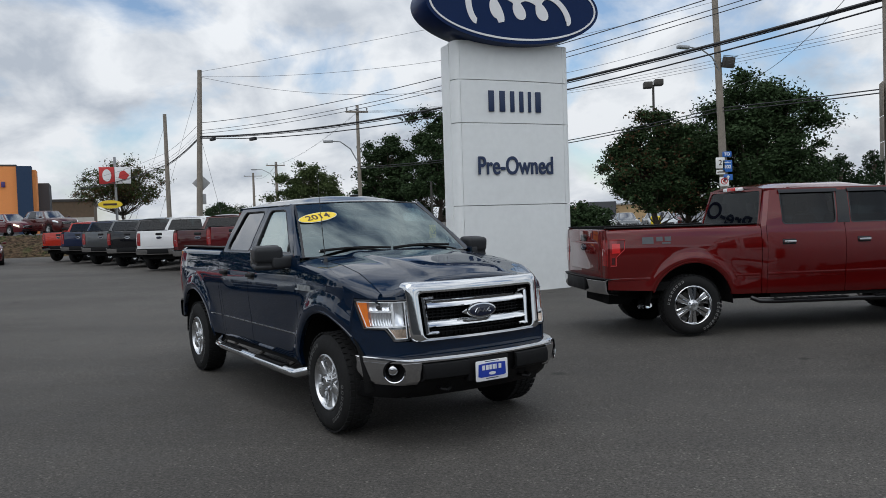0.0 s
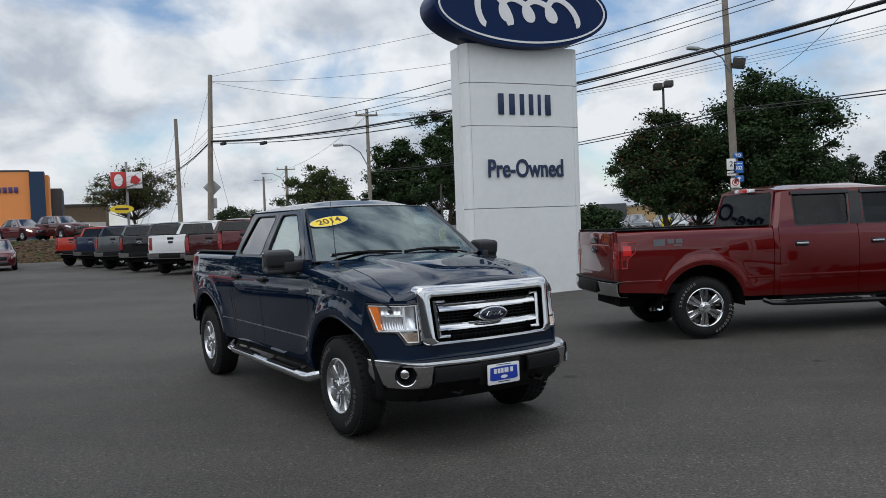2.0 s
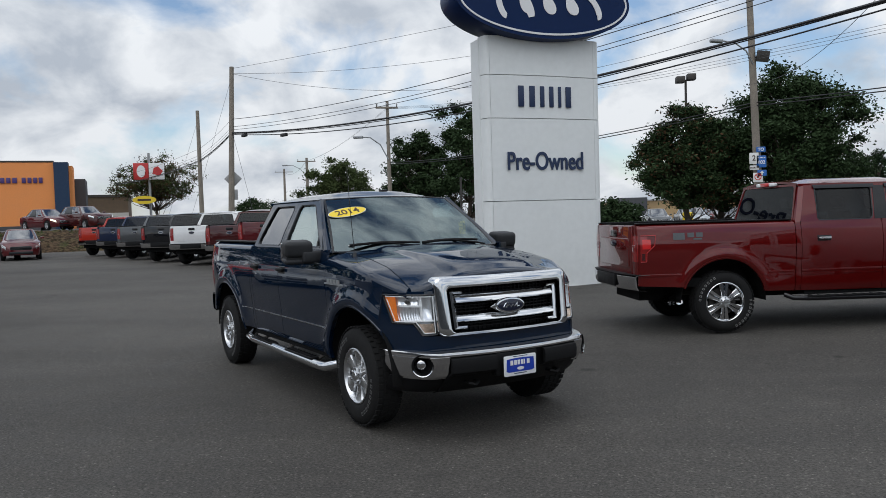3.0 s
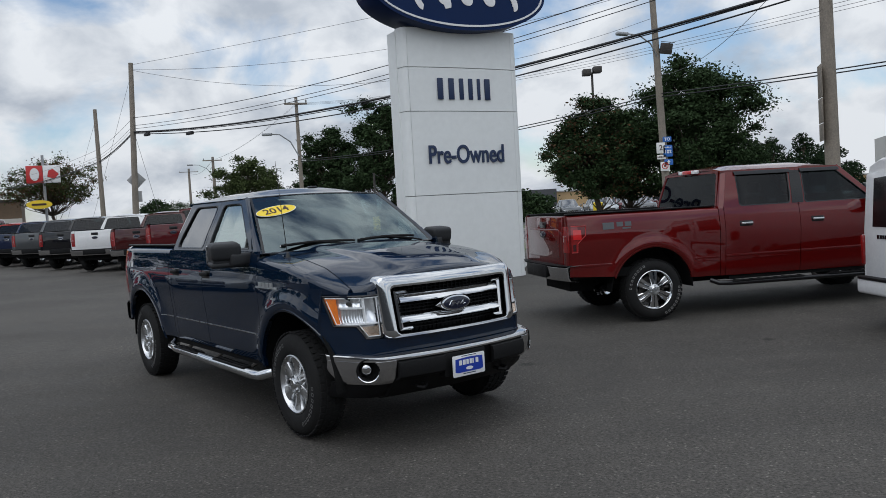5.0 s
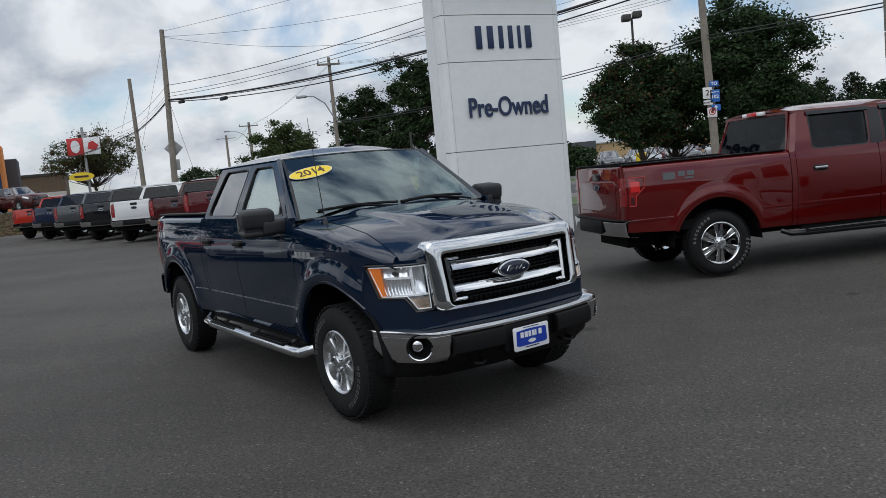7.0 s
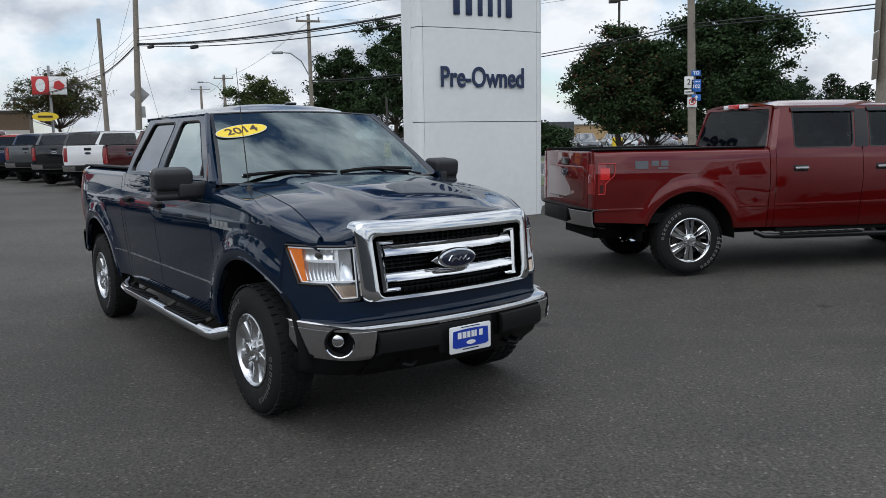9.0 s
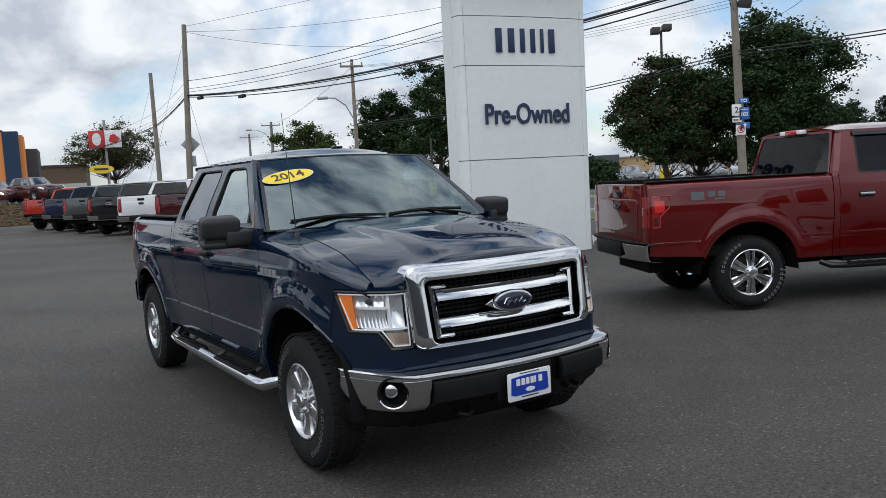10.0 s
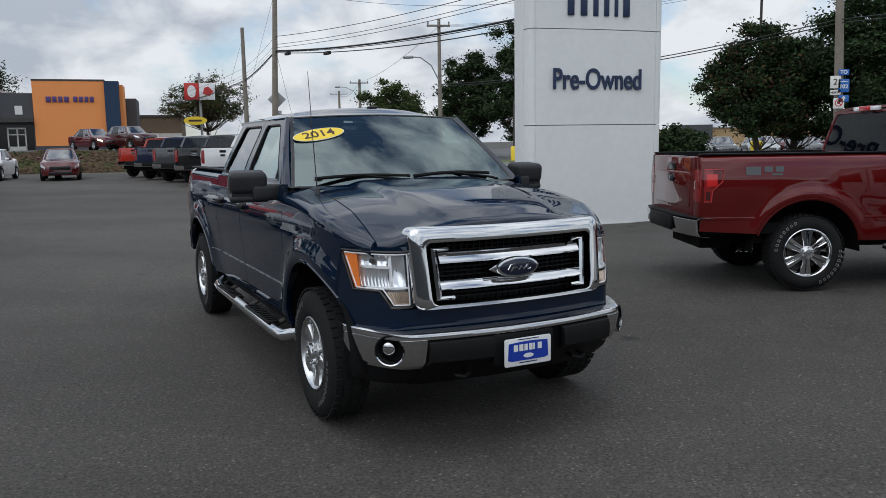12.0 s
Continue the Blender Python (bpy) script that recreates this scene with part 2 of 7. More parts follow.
M = dict(
    lit_lamp=glow("lit_headlamp", (1.0, 0.86, 0.62), 1.6),
    asphalt=asphalt_mat("asphalt", (0.067, 0.0615, 0.0545)),
    road=asphalt_mat("road_asphalt", (0.075, 0.075, 0.075), 0.15),
    far_lot=asphalt_mat("far_lot_asphalt", (0.10, 0.10, 0.10), 0.15),
    grass=mat("grass", (0.075, 0.10, 0.035), 0.9, vary=0.5, scale=1.2, bump=0.6, bump_scale=30),
    dirt=dirt_mat("dirt_bank"),
    navy=paint("navy_paint", (0.0018, 0.0100, 0.028), 0.12),
    red=paint("ruby_paint", (0.112, 0.0044, 0.0042), 0.27),
    white_paint=paint("white_paint", (0.75, 0.75, 0.75), 0.0),
    maroon=paint("maroon_paint", (0.055, 0.010, 0.010)),
    bright_red=paint("bright_red_paint", (0.42, 0.035, 0.02), 0.0),
    dark_blue=paint("dark_blue_paint", (0.010, 0.018, 0.05)),
    steel_grey=paint("grey_paint", (0.09, 0.095, 0.10), 0.5),
    black_paint=paint("black_paint", (0.010, 0.010, 0.012), 0.1),
    silver=paint("silver_paint", (0.42, 0.44, 0.45), 0.6),
    wine=paint("wine_red_paint", (0.0884, 0.0082, 0.0109)),
    chrome=mat("chrome", (0.66, 0.67, 0.68), 0.07, 1.0, vary=0.04, scale=3),
    satin=mat("satin_metal", (0.62, 0.63, 0.64), 0.28, 1.0, vary=0.08, scale=8),
    bumper_chrome=mat("bumper_chrome", (0.62, 0.62, 0.63), 0.10, 1.0, vary=0.05, scale=3),
    plastic=mat("black_plastic", (0.008, 0.008, 0.0085), 0.55, vary=0.2, scale=5, bump=0.12, bump_scale=300, spec=0.15),
    mirror_plastic=mat("grained_mirror_plastic", (0.022, 0.023, 0.025), 0.5, vary=0.15, scale=5, bump=0.12, bump_scale=300, spec=0.3),
    trim=mat("gloss_black_trim", (0.010, 0.010, 0.011), 0.22, vary=0.1, scale=4),
    rubber=mat("tyre_rubber", (0.013, 0.013, 0.013), 0.85, vary=0.3, scale=9, bump=0.25, bump_scale=90, spec=0.25),
    dark=mat("dark_underbody", (0.010, 0.010, 0.010), 0.9, vary=0.3, spec=0.1),
    interior=mat("dark_interior", (0.035, 0.034, 0.034), 0.8, vary=0.2, bump=0.1),
    screen=glass("windscreen_glass", (0.22, 0.30, 0.29), r0=0.18, sheen=(0.80, 0.94, 0.95)),
    side_clear=glass("side_window_glass", (0.74, 0.82, 0.79), r0=0.42, sheen=(0.86, 0.98, 0.97)),
    tint=glass("tinted_glass", (0.16, 0.18, 0.18), r0=0.24),
    smoked=glass("smoked_glass", (0.10, 0.115, 0.12), r0=0.03),
    clear=glass("clear_lens", (0.95, 0.96, 0.97), r0=0.05),
    reflector=mat("lamp_reflector", (0.95, 0.95, 0.95), 0.25, 0.20, vary=0.12, scale=20, bump=0.5, bump_scale=45),
    amber=mat("amber_lens", (0.98, 0.25, 0.035), 0.2, vary=0.1, scale=30, coat=0.6),
    bright_red_lens=mat("bright_red_lens", (0.62, 0.02, 0.02), 0.15, vary=0.1, scale=30, coat=0.8),
    dark_red_lens=mat("dark_red_lens", (0.06, 0.006, 0.008), 0.15, vary=0.1, scale=30, coat=0.8),
    lamp_chrome=mat("lamp_chrome", (0.88, 0.89, 0.90), 0.16, 0.72, vary=0.08, scale=20),
    signal=mat("signal_lens", (0.70, 0.56, 0.44), 0.22, 0.85, vary=0.2, scale=25),
    red_lens=mat("red_lens", (0.24, 0.008, 0.008), 0.18, vary=0.12, scale=30, coat=0.8),
    white_sheet=mat("white_sign_panel", (0.78, 0.80, 0.79), 0.45, vary=0.05, scale=0.7, bump=0.02, bump_scale=8),
    white=mat("white_vinyl", (0.78, 0.78, 0.78), 0.45, vary=0.03),
    badge_blue=mat("badge_blue", (0.006, 0.010, 0.030), 0.25, vary=0.05, coat=0.5),
    sign_blue=mat("sign_blue", (0.0035, 0.018, 0.075), 0.35, vary=0.06, scale=1.5, coat=0.05, spec=0.12),
    letter_blue=mat("letter_blue", (0.011, 0.027, 0.080), 0.45, vary=0.08),
    plate_blue=mat("plate_blue", (0.008, 0.040, 0.36), 0.4, vary=0.08),
    yellow=mat("yellow_vinyl", (0.85, 0.62, 0.03), 0.4, vary=0.04),
    brown_ink=mat("dark_ink", (0.06, 0.03, 0.02), 0.5),
    wood_pole=mat("weathered_pole_wood", (0.23, 0.20, 0.165), 0.85, vary=0.35, scale=2.2, bump=0.5, bump_scale=20),
    grey_metal=mat("galvanised_metal", (0.34, 0.35, 0.36), 0.5, 0.6, vary=0.12),
    dark_metal=mat("dark_metal", (0.06, 0.055, 0.05), 0.6, 0.3, vary=0.15),
    cable=mat("cable_sheath", (0.02, 0.02, 0.022), 0.6),
    wire=mat("wire", (0.09, 0.09, 0.10), 0.5, 0.3),
    bark=mat("bark", (0.075, 0.055, 0.04), 0.9, vary=0.4, scale=3, bump=0.8, bump_scale=14),
    leaf=leaf_mat("maple_leaves", (0.034, 0.056, 0.024)),
    leaf_light=leaf_mat("light_leaves", (0.060, 0.080, 0.030)),
    leaf_birch=leaf_mat("birch_leaves", (0.042, 0.055, 0.026)),
    leaf_brown=leaf_mat("browning_leaves", (0.095, 0.055, 0.030)),
    leaf_conifer=leaf_mat("conifer_needles", (0.022, 0.038, 0.018)),
    orange=mat("orange_stucco", (0.84, 0.31, 0.095), 0.85, vary=0.05, scale=0.8, bump=0.1, bump_scale=40),
    red_wall=mat("red_wall", (0.36, 0.030, 0.032), 0.8, vary=0.07, scale=0.8, bump=0.1, bump_scale=40),
    grey_wall=mat("charcoal_wall", (0.070, 0.072, 0.078), 0.8, vary=0.1, scale=1.0, bump=0.1),
    blue_wall=mat("dark_blue_wall", (0.012, 0.036, 0.085), 0.7, vary=0.08),
    brick_wall=mat("brown_brick", (0.12, 0.085, 0.055), 0.9, vary=0.3, scale=3, bump=0.3),
    tan_wall=mat("tan_wall", (0.42, 0.29, 0.15), 0.85, vary=0.1, scale=0.5),
    # dark grey for the added out-of-view walls that dim reflections
    unseen_wall=mat("unseen_grey_wall", (0.075, 0.077, 0.08), 0.6, vary=0.1, scale=0.4),
    tyre_white=mat("tyre_lettering", (0.30, 0.30, 0.29), 0.6, vary=0.3, scale=15),
    tyre_faint=mat("worn_tyre_lettering", (0.10, 0.10, 0.098), 0.6, vary=0.4, scale=15),
    light_wall=mat("pale_wall", (0.55, 0.54, 0.50), 0.8, vary=0.06, scale=0.5),
    concrete=mat("concrete", (0.33, 0.32, 0.30), 0.9, vary=0.18, scale=2, bump=0.3),
    sign_red=mat("sign_red", (0.50, 0.03, 0.03), 0.5, vary=0.05),
    purple=mat("purple_letter", (0.07, 0.04, 0.17), 0.4),
    road_blue=mat("road_sign_blue", (0.02, 0.12, 0.42), 0.4, vary=0.05),
    road_white=mat("road_sign_white", (0.72, 0.72, 0.70), 0.5, vary=0.05),
    sign_back=mat("sign_back_aluminium", (0.36, 0.36, 0.36), 0.5, 0.5, vary=0.1),
)


# ---- mesh helpers ----
def finish(bm, name, material, parent=None, label="", sharp=38, smooth=True, mats=None):
    bmesh.ops.recalc_face_normals(bm, faces=bm.faces)
    if smooth:
        for f in bm.faces:
            f.smooth = True
        for e in bm.edges:
            e.smooth = len(e.link_faces) == 2 and e.calc_face_angle(0) < radians(sharp)
    me = bpy.data.meshes.new(name)
    bm.to_mesh(me)
    bm.free()
    for m in (mats or [material]):
        me.materials.append(m)
    ob = new(name, me)
    if parent is not None:
        ob.parent = parent
    if label:
        tagged(ob, label)
    return ob


def part(name, bm, material, parent, label="", sharp=38, smooth=True):
    return finish(bm, name, material, parent, label, sharp, smooth)


def empty(name, m=None, label="", category="", group="", kind=""):
    ob = new(name)
    ob.empty_display_size = 0.2
    if m is not None:
        ob.matrix_basis = m
    return tagged(ob, label, category, group, kind)


def box(bm, x0, x1, y0, y1, z0, z1, bevel=0.0, seg=2, m=None):
    r = bmesh.ops.create_cube(bm, size=1, matrix=Matrix.Translation(((x0 + x1) / 2, (y0 + y1) / 2, (z0 + z1) / 2)) @ Matrix.Diagonal((abs(x1 - x0), abs(y1 - y0), abs(z1 - z0), 1)))
    vs = r["verts"]
    if bevel:
        es = list({e for v in vs for e in v.link_edges})
        q = bmesh.ops.bevel(bm, geom=es, offset=bevel, segments=seg, affect="EDGES", profile=0.5)
        vs = list({v for f in q["faces"] for v in f.verts} | {v for v in vs if v.is_valid})
        seen, stack = set(vs), list(vs)
        while stack:
            for e in stack.pop().link_edges:
                for v in e.verts:
                    if v not in seen:
                        seen.add(v)
                        stack.append(v)
        vs = list(seen)
    if m is not None:
        bmesh.ops.transform(bm, matrix=m, verts=vs)
    return bm


def grid(bm, rows, close_u=False, close_v=False):
    """Quads over rows of points."""
    vv = [[bm.verts.new(p) for p in r] for r in rows]
    nu, nv = len(vv), len(vv[0])
    for i in range(nu if close_u else nu - 1):
        for j in range(nv if close_v else nv - 1):
            a, b, c, d = vv[i][j], vv[(i + 1) % nu][j], vv[(i + 1) % nu][(j + 1) % nv], vv[i][(j + 1) % nv]
            if len({a, b, c, d}) == 4:
                try:
                    bm.faces.new((a, b, c, d))
                except ValueError:
                    pass
    return vv


def slab(bm, rows, vec):
    """A grid with thickness: the sheet, its copy moved by vec, and the rim."""
    f = vec if callable(vec) else (lambda p: Vector(p) + Vector(vec))
    a = grid(bm, rows)
    b = grid(bm, [[f(Vector(p)) for p in r] for r in rows])
    ra = a[0] + [r[-1] for r in a[1:]] + a[-1][-2::-1] + [r[0] for r in a[-2:0:-1]]
    rb = b[0] + [r[-1] for r in b[1:]] + b[-1][-2::-1] + [r[0] for r in b[-2:0:-1]]
    for i in range(len(ra)):
        j = (i + 1) % len(ra)
        try:
            bm.faces.new((ra[i], ra[j], rb[j], rb[i]))
        except ValueError:
            pass
    return bm


def tube(bm, pts, r, seg=8, caps=True):
    """A round bar along points; r a number or one per point."""
    pts = [Vector(p) for p in pts]
    rs = r if isinstance(r, (list, tuple)) else [r] * len(pts)
    rings = []
    up = None
    for i, p in enumerate(pts):
        t = (pts[min(i + 1, len(pts) - 1)] - pts[max(i - 1, 0)]).normalized()
        if up is None:
            up = Vector((0, 0, 1)) if abs(t.z) < 0.9 else Vector((1, 0, 0))
        s = t.cross(up).normalized()
        up = s.cross(t).normalized()
        rings.append([p + (s * math.cos(a) + up * math.sin(a)) * rs[i] for a in (2 * math.pi * k / seg for k in range(seg))])
    vv = grid(bm, rings, close_v=True)
    if caps:
        bm.faces.new(vv[0])
        bm.faces.new(vv[-1][::-1])
    return bm


def lathe(bm, prof, seg=32, axis="y", centre=(0, 0, 0), close=False):
    """Turns (radius, along) pairs round an axis."""
    rows = []
    for r, h in prof:
        row = []
        for k in range(seg):
            a = 2 * math.pi * k / seg
            c, s = r * math.cos(a), r * math.sin(a)
            p = {"y": (c, h, s), "z": (c, s, h), "x": (h, c, s)}[axis]
            row.append(Vector(p) + Vector(centre))
        rows.append(row)
    return grid(bm, rows, close_u=close, close_v=True)


def prism(bm, poly, a, b, plane="xz", bevel=0.0):
    """A flat polygon given depth along the third axis."""
    def put(p, h):
        return {"xz": (p[0], h, p[1]), "yz": (h, p[0], p[1]), "xy": (p[0], p[1], h)}[plane]
    va = [bm.verts.new(put(p, a)) for p in poly]
    vb = [bm.verts.new(put(p, b)) for p in poly]
    n = len(poly)
    fa, fb = bm.faces.new(va), bm.faces.new(vb[::-1])
    fs = [bm.faces.new((va[i], vb[i], vb[(i + 1) % n], va[(i + 1) % n])) for i in range(n)]
    if bevel:
        bmesh.ops.recalc_face_normals(bm, faces=[fa, fb, *fs])
        bmesh.ops.bevel(bm, geom=list({e for f in (fa, fb) for e in f.edges}), offset=bevel, segments=2, affect="EDGES", profile=0.5)
    return bm


def ellipse(cx, cz, a, b, n=40, rot=0.0):
    c, s = math.cos(rot), math.sin(rot)
    return [(cx + a * math.cos(t) * c - b * math.sin(t) * s, cz + a * math.cos(t) * s + b * math.sin(t) * c) for t in (2 * math.pi * k / n for k in range(n))]


def rounded(x0, x1, z0, z1, r, n=5):
    out = []
    for cx, cz, a0 in ((x1 - r, z1 - r, 0), (x0 + r, z1 - r, 90), (x0 + r, z0 + r, 180), (x1 - r, z0 + r, 270)):
        out += [(cx + r * math.cos(radians(a0 + 90 * k / n)), cz + r * math.sin(radians(a0 + 90 * k / n))) for k in range(n + 1)]
    return out


def lettering(name, text, size, material, parent, m, depth=0.01, label="", bold=0.0, align="CENTER", squeeze=1.0):
    cu = bpy.data.curves.new(name, "FONT")
    cu.body, cu.size, cu.extrude, cu.align_x, cu.align_y = text, size, depth / 2, align, "CENTER"
    cu.offset = bold
    tmp = bpy.data.objects.new("tmp", cu)
    scene.collection.objects.link(tmp)
    bpy.context.view_layer.update()
    me = bpy.data.meshes.new_from_object(tmp.evaluated_get(bpy.context.evaluated_depsgraph_get()))
    bpy.data.objects.remove(tmp)
    me.name = name
    me.materials.clear()
    me.materials.append(material)
    ob = new(name, me)
    ob.parent = parent
    ob.matrix_basis = m @ Matrix.Diagonal((squeeze, 1, 1, 1))
    if label:
        tagged(ob, label)
    return ob


def smooth01(t):
    t = max(0.0, min(1.0, t))
    return t * t * (3 - 2 * t)


def lerp(a, b, t):
    return a + (b - a) * t


def pl(x, *pts):
    """Straight lines through (x, value) points."""
    if x <= pts[0][0]:
        return pts[0][1]
    for (a, u), (b, v) in zip(pts, pts[1:]):
        if x <= b:
            return lerp(u, v, (x - a) / (b - a))
    return pts[-1][1]


# ---- pickup trucks ----
ARCH_R, HUB_Z = 0.585, 0.41
AXLES = [0.0, -3.68]


def half(x, z, tail):
    """Half width of a pickup's body."""
    w = pl(z, (0.45, 0.905), (0.60, 0.945), (0.80, 0.958), (0.98, 0.978), (1.10, 0.986), (1.22, 0.984), (1.36, 0.966), (1.46, 0.945), (1.52, 0.92))
    if x > 0.12:
        w -= 0.14 * ((x - 0.12) / 0.48) ** 2
    if x < tail + 0.4:
        w -= 0.035 * ((tail + 0.4 - x) / 0.4) ** 2
    for xc in AXLES:
        d = math.hypot(x - xc, z - HUB_Z) - ARCH_R
        if z < 1.3:
            w += 0.036 * math.exp(-((d - 0.05) / 0.085) ** 2) * (1 if d < 0.05 else smooth01((0.2 - d) / 0.15) * 0.35 + 0.65)
    return w


def low_edge(x, tail):
    z = pl(x, (tail, 0.66), (-4.2, 0.60), (-4.0, 0.55), (-3.0, 0.52), (-0.5, 0.50), (0.4, 0.55))
    for xc in AXLES:
        dx = abs(x - xc)
        if dx < ARCH_R:
            z = max(z, HUB_Z + math.sqrt(ARCH_R ** 2 - dx * dx))
    return z


def hood_edge(x):
    return pl(x, (-0.56, 1.425), (0.0, 1.375), (0.3, 1.32), (0.5, 1.245), (0.68, 1.16))


def stations(a, b, n=12):
    xs = [lerp(a, b, k / n) for k in range(n + 1)]
    for xc in AXLES:
        for k in range(25):
            x = xc + ARCH_R * 1.002 * math.cos(math.pi * k / 24)
            if min(a, b) + 0.01 < x < max(a, b) - 0.01:
                xs.append(x)
    xs = sorted(set(round(x, 4) for x in xs))
    out = [xs[0]]
    for x in xs[1:]:
        if x - out[-1] > 0.012:
            out.append(x)
    if xs[-1] - out[-1] > 1e-6:
        out[-1] = xs[-1]
    return out


def side_panel(bm, s, x0, x1, tail, top, roll=None, low=None):
    """A body side sheet between two stations; roll: (height, half width) to which its top turns in."""
    rows = []
    for x in stations(x0, x1):
        zb = low(x) if low else low_edge(x, tail)
        zt = top(x) if callable(top) else top
        row = [(x, s * half(x, lerp(zb, zt, k / 16), tail), lerp(zb, zt, k / 16)) for k in range(17)]
        if roll:
            zr, yr = roll(x)
            y0 = half(x, zt, tail)
            dy, dz = y0 - yr, zr - zt
            slope = 0.20 if dz < 0.1 else 0.0
            for k in range(1, 9):
                a = k / 8
                q = ((y0, zt), (y0 - 0.01 * dy, zt + 0.62 * dz), (yr + 0.50 * dy, zr - slope * 0.50 * dy), (yr, zr))
                w = ((1 - a) ** 3, 3 * a * (1 - a) ** 2, 3 * a * a * (1 - a), a ** 3)
                row.append((x, s * sum(u * p[0] for u, p in zip(w, q)), sum(u * p[1] for u, p in zip(w, q))))
        rows.append(row)
    return slab(bm, rows, lambda p: Vector((p.x, p.y - s * 0.022, p.z - (0.015 if roll and p.z > 1.0 and abs(p.y) < 0.86 else 0))))


def front_x(y, z, off=0.0):
    y = abs(y)
    x = 0.865 - 0.075 * (y / 0.7) ** 2
    if y > 0.70:
        x -= 0.34 * ((y - 0.70) / 0.25) ** 1.7
    return x - 0.05 * max(0.0, (z - 0.85) / 0.4) + off


def patch(bm, y0, y1, zlo, zhi, off=0.0, ny=12, nz=6, thick=0.02):
    rows = []
    for i in range(ny + 1):
        y = lerp(y0, y1, i / ny)
        a = zlo(abs(y)) if callable(zlo) else zlo
        b = zhi(abs(y)) if callable(zhi) else zhi
        rows.append([(front_x(y, lerp(a, b, j / nz), off), y, lerp(a, b, j / nz)) for j in range(nz + 1)])
    return slab(bm, rows, (-thick, 0, 0))


def ring_on_front(bm, outer, inner, o0, o1, back=0.03):
    """A frame between two outlines of equal count, rounded to the front."""
    def mid(t):
        return [(lerp(a[0], b[0], t), lerp(a[1], b[1], t)) for a, b in zip(outer, inner)]
    loops = [(outer, -back), (outer, lerp(o0, o1, 0.35)), (mid(0.05), lerp(o0, o1, 0.62)), (mid(0.14), lerp(o0, o1, 0.78)), (mid(0.50), lerp(o0, o1, 0.90)), (mid(0.86), o1), (mid(0.95), o1 * 0.93), (inner, o1 * 0.6), (inner, -back)]
    grid(bm, [[(front_x(p[0], p[1], o), p[0], p[1]) for p in pts] for pts, o in loops], close_v=True)
    return bm


def quad_outline(tl, tr, br, bl, r=0.05, n=6, m=10):
    """A four-cornered outline with rounded corners; even counts, so that two of them pair up."""
    cs = [Vector(tl), Vector(tr), Vector(br), Vector(bl)]
    out = []
    for i in range(4):
        p, c, q = cs[i - 1], cs[i], cs[(i + 1) % 4]
        a, b = c + (p - c).normalized() * r, c + (q - c).normalized() * r
        for k in range(n + 1):
            t = k / n
            out.append(tuple((1 - t) ** 2 * a + 2 * t * (1 - t) * c + t * t * b))
        nb = q + (c - q).normalized() * r
        for k in range(1, m):
            out.append(tuple(b.lerp(nb, k / m)))
    return out


